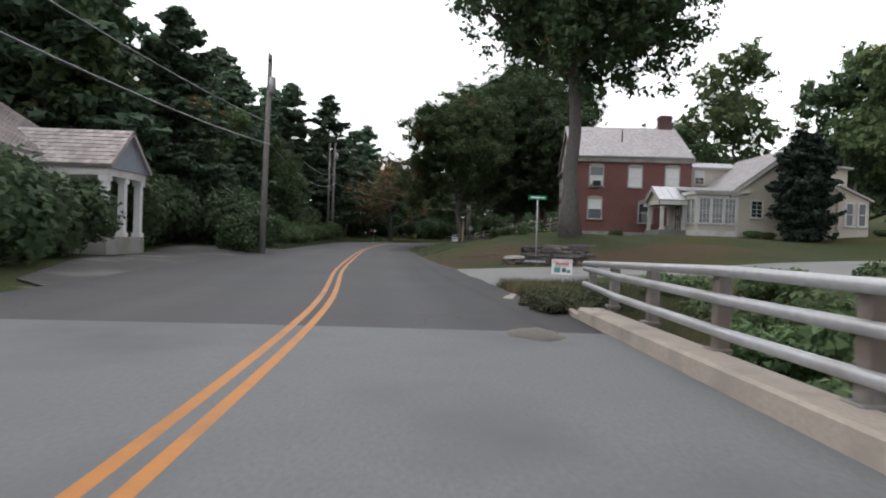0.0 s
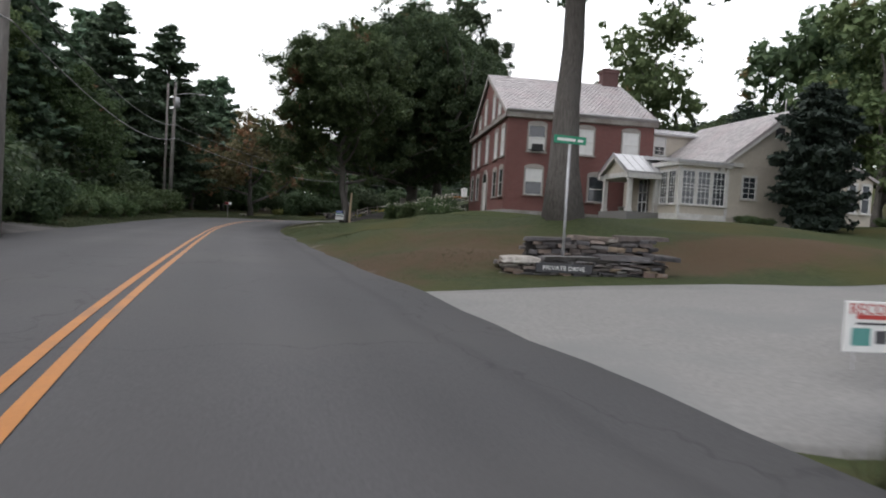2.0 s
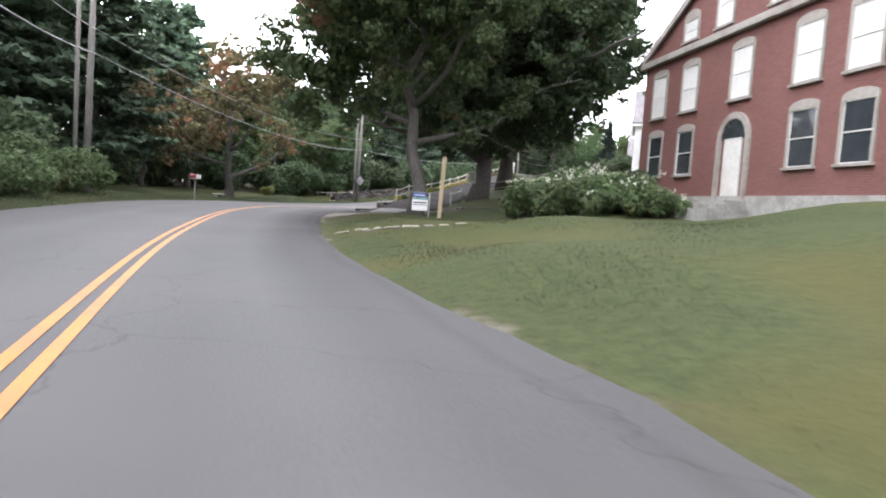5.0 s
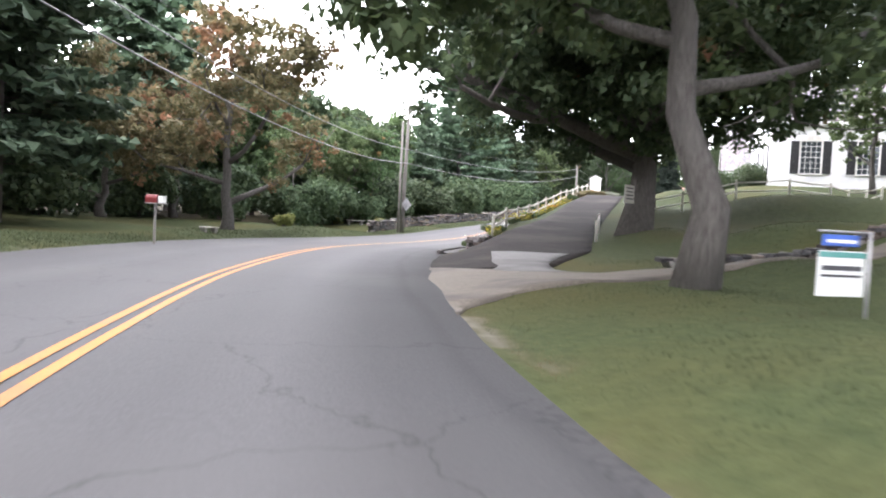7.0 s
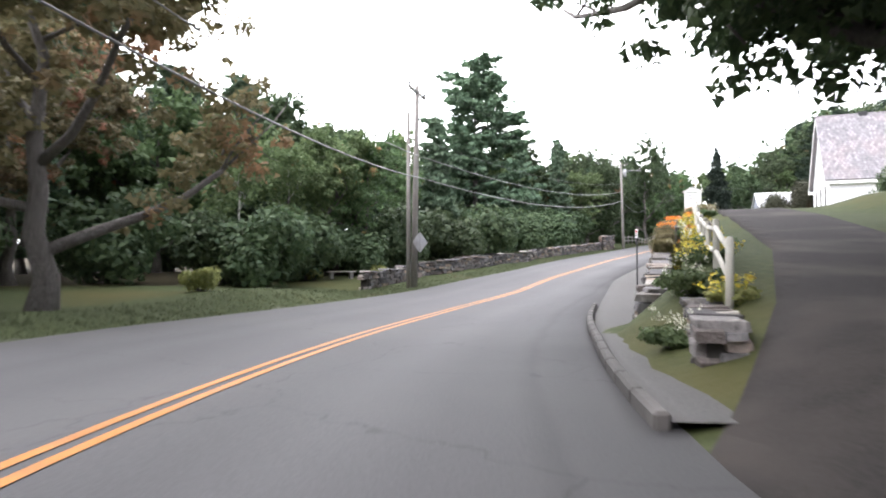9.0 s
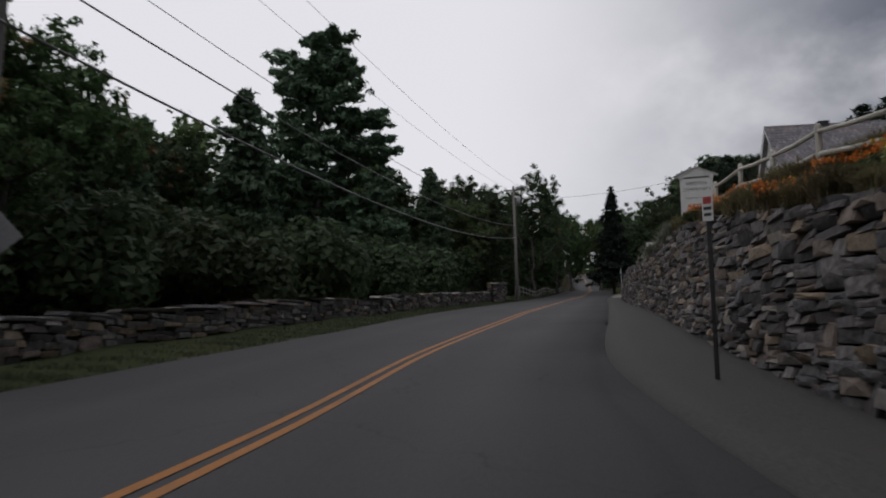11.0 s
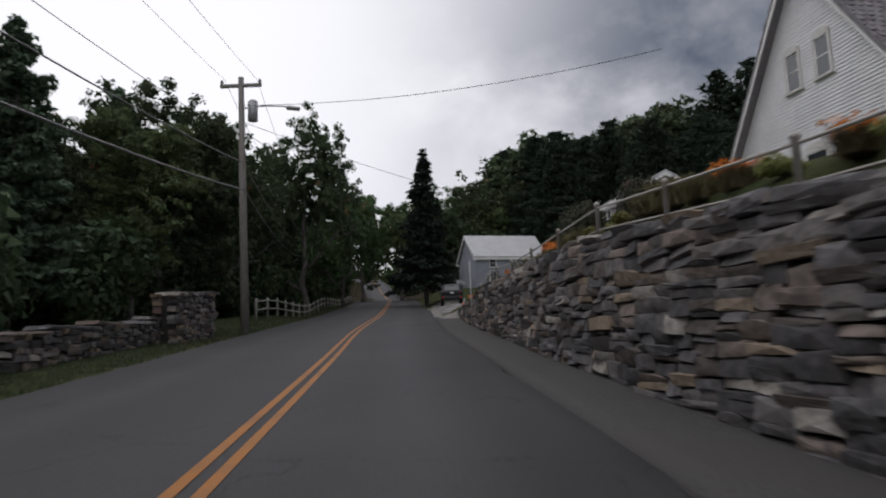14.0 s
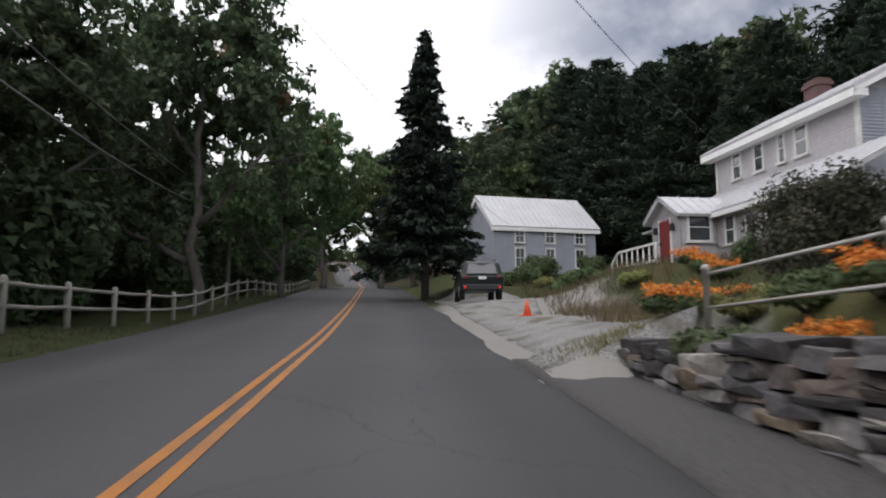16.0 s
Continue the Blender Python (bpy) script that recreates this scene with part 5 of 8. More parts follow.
def window(house, side, at, w, h, arch=0.0, cols=2, rows=4, blind=0, shutters=0.0, trim=None):
    """A sash window: at is its lower left corner seen from outside, in the house's metres."""
    fr, sash, pane, sill, bl = window_parts(w, h, arch, cols, rows, trim or M_TRIM)
    m = Matrix.Translation(at) @ Matrix.Rotation(radians(SIDE_TURN[side]), 4, "Z")
    g = part("window", fr, house, "", m)
    part("sash", sash, g)
    part("pane", pane, g)
    part("window_sill", sill, g)
    if blind:
        part("blind", bl, g, "drawn pale blind", None if blind == 1 else Matrix.Translation((0, 0, -h * 0.42)) if blind == 2 else None)
        if blind == 3:
            part("blind", bl, g, "drawn pale blind", Matrix.Translation((0, 0, -h * 0.47)))
    if shutters:
        for x in (-0.1 - shutters, w + 0.1):
            bm = boxed(x, x + shutters, -0.07, 0.0, 0, h)
            for k in range(int(h / 0.09)):
                box(bm, x + 0.05, x + shutters - 0.05, -0.085, -0.06, 0.05 + k * 0.09, 0.1 + k * 0.09)
            part("shutter", bm, g, "black louvred shutter", None, M_DARK)
    return g


def siding(x0, x1, y, z0, z1, course=0.13):
    """Lapped clapboards facing -y, as tilted boards in one mesh."""
    bm = bmesh.new()
    z = z0
    while z < z1 - 0.01:
        t = min(z + course, z1)
        vs = [bm.verts.new(p) for p in ((x0, y - 0.035, z), (x1, y - 0.035, z), (x1, y - 0.012, t), (x0, y - 0.012, t), (x0, y, z), (x1, y, z))]
        bm.faces.new(vs[:4])
        bm.faces.new((vs[4], vs[5], vs[1], vs[0]))
        z = t
    return bm


def siding_gable(xc, half, y, z0, z1, course=0.13):
    bm = bmesh.new()
    z = z0
    while z < z1 - 0.05:
        t = min(z + course, z1)
        w0, w1 = half * (z1 - z) / (z1 - z0), half * (z1 - t) / (z1 - z0)
        vs = [bm.verts.new(p) for p in ((xc - w0, y - 0.035, z), (xc + w0, y - 0.035, z), (xc + w1, y - 0.012, t), (xc - w1, y - 0.012, t), (xc - w0, y, z), (xc + w0, y, z))]
        bm.faces.new(vs[:4])
        bm.faces.new((vs[4], vs[5], vs[1], vs[0]))
        z = t
    return bm


def roof_plane(house, corners, mat, slates=True, seed=1, name="roof", course=0.24, width=0.26, ribs=0.45, label=""):
    """A roof slope; corners: eave left, eave right, ridge right, ridge left. Slates or standing seams on a thick board."""
    a, b, c, d = (Vector(p) for p in corners)
    nrm = (b - a).cross(d - a).normalized()
    bm = bmesh.new()
    top = [bm.verts.new(p) for p in (a, b, c, d)]
    low = [bm.verts.new(p - nrm * 0.14) for p in (a, b, c, d)]
    bm.faces.new(top)
    bm.faces.new(low[::-1])
    for k in range(4):
        bm.faces.new((low[k], low[(k + 1) % 4], top[(k + 1) % 4], top[k]))
    ob = part(name, bm, house, label, None, mat)
    r = random.Random(seed)
    h = ((a + b) / 2 - (c + d) / 2).length
    vs, fs = [], []
    if slates:
        rows = max(2, int(h / course))
        for i in range(rows):
            f0, f1 = i / rows, min((i + 1.25) / rows, 1)
            l0, r0, l1, r1 = a.lerp(d, f0), b.lerp(c, f0), a.lerp(d, f1), b.lerp(c, f1)
            n = max(2, int((r0 - l0).length / width))
            sh = 0.5 if i % 2 else 0.0
            for k in range(-1, n + 1):
                u0, u1 = max((k + sh) / n + 0.004, 0), min((k + 1 + sh) / n - 0.004, 1)
                if u1 - u0 < 0.15 / n:
                    continue
                j = r.uniform(-0.008, 0.02)
                p = [l0.lerp(r0, u0) + nrm * (0.028 + j), l0.lerp(r0, u1) + nrm * (0.028 + j * 0.7), l1.lerp(r1, u1) + nrm * 0.006, l1.lerp(r1, u0) + nrm * 0.006]
                q = [l0.lerp(r0, u0) + nrm * 0.002, l0.lerp(r0, u1) + nrm * 0.002]
                s = len(vs)
                vs.extend(p + q)
                fs.append((s, s + 1, s + 2, s + 3))
                fs.append((s + 4, s + 5, s + 1, s))
        sl = part("slate_roofing" if slates else "seams", mesh_of("slates", vs, fs, mat), ob)
        tagged(sl, kind="stuff")
    elif ribs:
        n = max(2, int((b - a).length / ribs))
        for k in range(n + 1):
            p, q = a.lerp(b, k / n), d.lerp(c, k / n)
            t = (b - a).normalized() * 0.018
            s = len(vs)
            vs.extend([p - t, p + t, q + t, q - t, p - t + nrm * 0.035, p + t + nrm * 0.035, q + t + nrm * 0.035, q - t + nrm * 0.035])
            fs.extend([(s + 4, s + 5, s + 6, s + 7), (s, s + 1, s + 5, s + 4), (s + 1, s + 2, s + 6, s + 5), (s + 3, s, s + 4, s + 7)])
        tagged(part("seams", mesh_of("seams", vs, fs, mat), ob), kind="stuff")
    return ob


def gable_body(house, w, d, h, rise, mat, ridge="x", name="wall"):
    """Four walls with gables; ridge along x or y."""
    bm = bmesh.new()
    box(bm, 0, w, 0, d, -1.2, h)
    if rise:
        if ridge == "x":
            tri = [[bm.verts.new((x, y, z)) for y, z in ((0, h), (d, h), (d / 2, h + rise))] for x in (0, w)]
        else:
            tri = [[bm.verts.new((x, y, z)) for x, z in ((0, h), (w, h), (w / 2, h + rise))] for y in (0, d)]
        bm.faces.new(tri[0])
        bm.faces.new(tri[1])
        for k in range(3):
            bm.faces.new((tri[0][k], tri[0][(k + 1) % 3], tri[1][(k + 1) % 3], tri[1][k]))
        bmesh.ops.recalc_face_normals(bm, faces=bm.faces)
    return part(name, bm, house, "", None, mat)


def gable_roof(house, w, d, h, rise, mat, ridge="x", over=0.35, slates=True, seed=1, **kw):
    k = rise / (d / 2 if ridge == "x" else w / 2)
    e = over * k
    if ridge == "x":
        f = [(-over, -over, h - e), (w + over, -over, h - e), (w + over, d / 2, h + rise), (-over, d / 2, h + rise)]
        b = [(w + over, d + over, h - e), (-over, d + over, h - e), (-over, d / 2, h + rise), (w + over, d / 2, h + rise)]
    else:
        f = [(-over, d + over, h - e), (-over, -over, h - e), (w / 2, -over, h + rise), (w / 2, d + over, h + rise)]
        b = [(w + over, -over, h - e), (w + over, d + over, h - e), (w / 2, d + over, h + rise), (w / 2, -over, h + rise)]
    up = Vector((0, 0, 0.16))
    roof_plane(house, [tuple(Vector(p) + up) for p in f], mat, slates, seed, **kw)
    roof_plane(house, [tuple(Vector(p) + up) for p in b], mat, slates, seed + 1, **kw)


def rake_trim(house, w, d, h, rise, mat, ridge="x", over=0.35, wide=0.28):
    """Boards under the roof's edge along eaves and gables."""
    k = rise / (d / 2 if ridge == "x" else w / 2)
    e = over * k
    span = d if ridge == "x" else w
    for end in ((-over, -over + 0.06), (w + over - 0.06, w + over)) if ridge == "x" else ((-over, -over + 0.06), (d + over - 0.06, d + over)):
        for s in (0, 1):
            bm = bmesh.new()
            p0, p1 = (-over if s == 0 else span + over), span / 2
            row = []
            for q in end:
                for u, z in ((p0, h - e), (p1, h + rise), (p1, h + rise - wide), (p0, h - e - wide * 0.6)):
                    row.append(bm.verts.new((q, u, z + 0.02) if ridge == "x" else (u, q, z + 0.02)))
            for f in ((0, 1, 2, 3), (7, 6, 5, 4), (0, 4, 5, 1), (1, 5, 6, 2), (2, 6, 7, 3), (3, 7, 4, 0)):
                bm.faces.new([row[i] for i in f])
            bmesh.ops.recalc_face_normals(bm, faces=bm.faces)
            part("rake_board", bm, house, "", None, mat)
    for s in (0, 1):
        if ridge == "x":
            y0, y1 = (-over, 0.02) if s == 0 else (d - 0.02, d + over)
            bm = boxed(-over, w + over, y0, y1, h - e - 0.22, h - e + 0.05)
        else:
            x0, x1 = (-over, 0.02) if s == 0 else (w - 0.02, w + over)
            bm = boxed(x0, x1, -over, d + over, h - e - 0.22, h - e + 0.05)
        part("eave_board", bm, house, "", None, mat)


def chimney(house, x, y, z0, z1, w=0.9, d=0.7):
    bm = boxed(x - w / 2, x + w / 2, y - d / 2, y + d / 2, z0, z1)
    box(bm, x - w / 2 - 0.06, x + w / 2 + 0.06, y - d / 2 - 0.06, y + d / 2 + 0.06, z1 - 0.3, z1 - 0.12)
    box(bm, x - w / 2 + 0.1, x + w / 2 - 0.1, y - d / 2 + 0.1, y + d / 2 - 0.1, z1, z1 + 0.06)
    return part("chimney", bm, house, "weathered brick chimney", None, M_CHIMNEY)


def brick_house():
    g = thing("brick_house", "red brick two-storey house with white sashes and slate roof", "house", (10.95, 53.4, 2.2), -6)
    w, d, h, rise = 9.4, 13.8, 6.35, 3.55
    gable_body(g, w, d, h, rise, M_BRICK)
    part("foundation", boxed(-0.06, w + 0.06, -0.06, d + 0.06, -1.0, 0.35), g, "pale stone foundation", None, M_STONE_PALE)
    gable_roof(g, w, d, h, rise, M_SLATE, over=0.2, seed=4)
    rake_trim(g, w, d, h, rise, M_SASH, over=0.2, wide=0.24)
    for k in range(9):
        part("snow_guard", boxed(-0.16 + k * 1.08, 0.9 + k * 1.08, -0.36, -0.14, h + 0.08, h + 0.15), g, "pale metal eave flashing", None, M_METAL_ROOF)
    chimney(g, 8.7, 6.9, h + 2.6, h + rise + 1.2, 1.15, 0.9)
    part("cornice", boxed(-0.22, -0.02, -0.2, d + 0.2, h - 0.36, h - 0.08), g, "dull grey cornice across the gable", None, M_SASH, 0.03)
    part("frieze", boxed(0.02, w, -0.12, -0.01, h - 0.36, h - 0.12), g, "dull grey frieze board under the eaves", None, M_SASH, 0.02)
    part("vent_pipe", tube("vent_pipe", [(4.35, 3.2, h + 1.8), (4.35, 3.2, h + 2.85)], 0.06, M_DARK), g)
    for x, z, b in ((1.33, 4.0, 2), (4.42, 3.98, 3), (7.35, 3.98, 3), (1.28, 1.35, 1), (5.32, 1.12, 0)):
        window(g, "front", (x, 0, z), 1.06, 1.6, 0.2, 1, 2, b, 0.0, M_SASH)
    bm = boxed(1.56, 2.21, -0.28, -0.05, 4.06, 4.45)
    for k in range(5):
        box(bm, 1.61, 2.16, -0.3, -0.27, 4.1 + k * 0.07, 4.13 + k * 0.07)
    part("air_conditioner", bm, g, "dark window air conditioner", None, M_DARK)
    for y in (1.65, 3.8, 7.05, 10.4, 12.85):
        window(g, "left", (0, y, 3.7), 1.08, 1.75, 0.2, 1, 2, 3, 0.0, M_SASH)
    for y in (1.65, 3.75, 10.4, 12.85):
        window(g, "left", (0, y, 1.2), 1.08, 1.7, 0.2, 1, 2, 0, 0.0, M_SASH)
    for y, z, hh in ((5.2, 6.5, 1.6), (8.3, 6.5, 1.6), (3.2, 6.5, 0.8), (10.6, 6.5, 0.8)):
        window(g, "left", (0, y, z), 0.95, hh, 0.3, 1, 2, 3, 0.0, M_SASH)
    # arched front door in the gable end
    door = bmesh.new()
    box(door, -0.05, 0.02, 6.1, 7.1, 0.25, 2.35)
    dob = part("door", door, g, "pale door under a fanlight", None, M_TRIM)
    arch = bmesh.new()
    n = 12
    ring = []
    for rad in (0.95, 0.72):
        for x in (-0.09, 0.03):
            ring.append([arch.verts.new((x, 6.6 + rad * math.cos(math.pi * k / n), 2.3 + rad * math.sin(math.pi * k / n))) for k in range(n + 1)])
    for k in range(n):
        arch.faces.new((ring[0][k], ring[0][k + 1], ring[2][k + 1], ring[2][k]))
        arch.faces.new((ring[0][k], ring[1][k], ring[1][k + 1], ring[0][k + 1]))
        arch.faces.new((ring[2][k], ring[3][k], ring[3][k + 1], ring[2][k + 1]))
    for y in (5.65, 7.32):
        box(arch, -0.09, 0.03, y, y + 0.23, 0.2, 2.32)
    part("arch", arch, dob, "pale door surround", None, M_SASH)
    fan = prism([(0.7 * math.cos(math.pi * k / n), 0.7 * math.sin(math.pi * k / n)) for k in range(n + 1)], -0.02, 0.02)
    part("fanlight", fan, dob, "dark fanlight glass", Matrix(((0, 0, -1, -0.03), (1, 0, 0, 6.6), (0, 1, 0, 2.32), (0, 0, 0, 1))), M_GLASS)
    steps = bmesh.new()
    for k in range(3):
        box(steps, -0.5 - 0.35 * (3 - k), 0.03 - 0.01 * k, 5.54 - 0.12 * (2 - k), 7.64 + 0.12 * (2 - k), -1.2 - 0.05 * k, -0.16 + 0.16 * k)
    part("steps", steps, g, "grey stone door steps", None, M_STONE_PALE)


brick_house()


def portico():
    g = thing("portico", "small gabled cream portico with a standing-seam roof", "porch", (16.4, 48.0, 2.62))
    w, d, h, rise = 1.86, 3.2, 2.3, 0.95
    part("floor", boxed(-0.1, w, -0.1, d + 0.1, -0.6, 0.1), g, "", None, M_CONCRETE)
    for x, y in ((0.14, 0.14), (0.14, d - 0.14), (w - 0.1, 0.14), (w - 0.1, d - 0.14)):
        bm = boxed(x - 0.11, x + 0.11, y - 0.11, y + 0.11, 0.1, h - 0.28)
        box(bm, x - 0.15, x + 0.15, y - 0.15, y + 0.15, 0.1, 0.26)
        box(bm, x - 0.15, x + 0.15, y - 0.15, y + 0.15, h - 0.4, h - 0.28)
        part("column", bm, g, "", None, M_TRIM)
    beam = boxed(0.0, w, 0.0, 0.26, h - 0.28, h)
    box(beam, 0.0, 0.26, 0.26, d - 0.26, h - 0.28, h)
    box(beam, 0.0, w, d - 0.26, d, h - 0.28, h)
    part("beam", beam, g, "", None, M_TRIM)
    tri = bmesh.new()
    a = [[tri.verts.new((x, y, z)) for y, z in ((0.0, h), (d, h), (d / 2, h + rise - 0.05))] for x in (0.03, 0.13)]
    tri.faces.new(a[0])
    for k in range(3):
        tri.faces.new((a[0][k], a[0][(k + 1) % 3], a[1][(k + 1) % 3], a[1][k]))
    part("pediment", tri, g, "cream clapboard pediment", None, M_CREAM)
    gable_roof(g, w + 0.35, d, h, rise, M_METAL_ROOF, over=0.22, slates=False)
    rake_trim(g, w + 0.35, d, h, rise, M_TRIM, over=0.22, wide=0.18)
    dr = part("door", boxed(w - 0.06, w, 1.1, 2.1, 0.1, 2.1), g, "dark glazed door", None, M_GLASS)
    muntins = bmesh.new()
    for y in (1.1, 1.57, 2.04):
        box(muntins, w - 0.09, w - 0.06, y, y + 0.06, 0.1, 2.1)
    for z in (0.1, 0.7, 1.25, 2.02):
        box(muntins, w - 0.085, w - 0.06, 1.16, 2.04, z, z + 0.07)
    part("door_frame", muntins, dr, "cream door frame", None, M_TRIM)
    bench = boxed(1.0, 1.4, 2.3, 3.0, 0.38, 0.44)
    for y in (2.34, 2.92):
        box(bench, 1.04, 1.36, y, y + 0.05, 0.1, 0.38)
    part("bench", bench, g, "grey bench", None, M_FENCE)


portico()


def sunroom():
    g = thing("sunroom", "cream sunroom with tall divided windows and a flat metal roof", "sunroom", (18.3, 46.1, 2.62))
    w, d, h = 2.9, 6.0, 2.7
    part("wall", boxed(0, w, 0, d, -0.8, h), g, "", None, M_CREAM)
    part("cornice", boxed(-0.2, w + 0.14, -0.2, d, h - 0.05, h + 0.2), g, "", None, M_TRIM)
    roof_plane(g, [(-0.28, -0.28, h + 0.22), (w + 0.1, -0.28, h + 0.22), (w + 0.1, d, h + 0.95), (-0.28, d, h + 0.95)], M_METAL_ROOF, False)
    for x in (0.16, 1.08, 1.99):
        window(g, "front", (x, 0, 0.6), 0.76, 1.8, 0, 3, 5)
    for y in (0.98, 1.8):
        window(g, "left", (0, y, 0.6), 0.68, 1.8, 0, 3, 5)
    part("plinth", boxed(-0.04, w + 0.02, -0.05, 2.0, -0.6, 0.1), g, "", None, M_TRIM)
    for x in (-0.05, w - 0.1):
        part("pilaster", boxed(x, x + 0.15, -0.05, 0.12, 0.1, h), g, "", None, M_TRIM)


sunroom()


def cream_wing():
    g = thing("farmhouse_wing", "cream clapboard wing with a steep pale slate gable", "house wing", (20.85, 46.2, 2.6))
    w, d, h, rise = 8.1, 8.0, 2.9, 3.1
    gable_body(g, w, d, h, rise, M_CREAM, "y")
    tagged(part("siding", siding(0.36, w, 0, 0, h), g, "", None, M_CREAM), kind="stuff")
    tagged(part("siding", siding_gable(w / 2, w / 2, 0, h, h + rise), g, "", None, M_CREAM), kind="stuff")
    gable_roof(g, w, d, h, rise, M_SLATE, "y", 0.25, seed=9)
    rake_trim(g, w, d, h, rise, M_TRIM, "y", 0.25)
    part("eave_return", boxed(0.42, 1.15, -0.3, -0.04, h - 0.12, h + 0.1), g, "", None, M_TRIM, 0.02)
    window(g, "front", (1.34, -0.03, 1.12), 0.8, 1.2, 0, 2, 4)
    part("gable_vent", boxed(3.2, 3.75, -0.06, 0.0, 4.65, 5.15), g, "dark louvred gable vent", None, M_DARK)
    part("link", boxed(-0.1, 3.7, 7.4, 11.0, 0, 5.45), g, "two-storey cream link wall", None, M_CREAM)
    tagged(part("siding", siding(-0.1, 3.7, 7.4, 2.4, 5.4), g, "", None, M_CREAM), kind="stuff")
    roof_plane(g, [(-0.13, 7.1, 5.5), (3.9, 7.1, 5.5), (3.9, 9.6, 6.15), (-0.13, 9.6, 6.15)], M_METAL_ROOF, False)
    window(g, "front", (0.18, 7.38, 4.1), 0.75, 1.12, 0, 2, 4, 1)
    part("weather_vane", tube("weather_vane", [(w / 2, 0.4, h + rise + 0.2), (w / 2, 0.4, h + rise + 0.85)], 0.03, M_TRIM), g, "pale roof finial")
    part("rear_block", boxed(w - 0.8, w + 0.5, 0.7, 5, -0.5, 4.95), g, "taller cream block behind the porch", None, M_CREAM)
    roof_plane(g, [(w - 1.0, 0.4, 5.12), (w + 0.75, 0.4, 5.0), (w + 0.75, 5.2, 5.0), (w - 1.0, 5.2, 5.12)], M_SLATE, False, ribs=0)
    porch = bmesh.new()
    a = [[porch.verts.new((x, y, z)) for x, z in ((w - 0.7, -0.5), (w + 1.5, -0.5), (w + 1.5, 2.65), (w - 0.7, 3.6))] for y in (-0.3, 4.0)]
    porch.faces.new(a[0])
    porch.faces.new(a[1][::-1])
    for k in range(4):
        porch.faces.new((a[0][k], a[0][(k + 1) % 4], a[1][(k + 1) % 4], a[1][k]))
    bmesh.ops.recalc_face_normals(porch, faces=porch.faces)
    part("porch", porch, g, "enclosed cream porch", None, M_CREAM)
    roof_plane(g, [(w + 1.75, -0.5, 2.6), (w + 1.75, 4.2, 2.6), (w - 0.7, 4.2, 3.68), (w - 0.7, -0.5, 3.68)], M_SLATE, False, ribs=0)
    for x in (w - 0.15, w + 0.75):
        window(g, "front", (x, -0.32, 0.75), 0.52, 1.6, 0, 1, 2)


cream_wing()


def left_house():
    g = thing("white_house", "white house with a tan slate roof and a columned porch", "house", (-24.3, 17.4, 0.95))
    w, d, h, rise = 8.6, 11.5, 3.3, 2.6
    gable_body(g, w, d, h, rise, M_WHITE_SIDING, "y")
    gable_roof(g, w, d, h, rise, M_SLATE_TAN, "y", 0.45, seed=14)
    rake_trim(g, w, d, h, rise, M_TRIM, "y", 0.45)
    part("porch_floor", boxed(w, w + 3.0, 7.7, 10.9, -0.6, 0.1), g, "", None, M_FENCE)
    for x, y in ((w + 2.8, 7.9), (w + 2.8, 9.3), (w + 2.8, 10.7), (w + 1.2, 7.9)):
        bm = boxed(x - 0.13, x + 0.13, y - 0.13, y + 0.13, 0.1, 2.45)
        box(bm, x - 0.18, x + 0.18, y - 0.18, y + 0.18, 2.25, 2.45)
        box(bm, x - 0.18, x + 0.18, y - 0.18, y + 0.18, 0.1, 0.28)
        part("column", bm, g, "", None, M_WHITE)
    part("porch_beam", boxed(w, w + 3.0, 7.7, 10.9, 2.45, 2.75), g, "", None, M_TRIM)
    a, b, zr, ze = 7.5, 11.1, 4.4, 2.85
    for q in ([(w - 1.6, a, ze), (w + 3.2, a, ze), (w + 3.2, 9.3, zr), (w - 1.6, 9.3, zr)], [(w + 3.2, b, ze), (w - 1.6, b, ze), (w - 1.6, 9.3, zr), (w + 3.2, 9.3, zr)]):
        roof_plane(g, q, M_SLATE_TAN, True, 15)
    tri = bmesh.new()
    t = [[tri.verts.new((x, y, z)) for y, z in ((a + 0.1, ze - 0.1), (b - 0.1, ze - 0.1), (9.3, zr - 0.1))] for x in (w + 2.9, w + 3.05)]
    tri.faces.new(t[0])
    tri.faces.new(t[1])
    for k in range(3):
        tri.faces.new((t[0][k], t[0][(k + 1) % 3], t[1][(k + 1) % 3], t[1][k]))
    part("pediment", tri, g, "", None, M_GREYBLUE)
    for y in (2.2, 5.0):
        window(g, "right", (w, y, 0.9), 0.9, 1.5, 0, 2, 4)
    window(g, "right", (w, 8.4, 0.6), 0.9, 1.6, 0, 2, 4)


left_house()


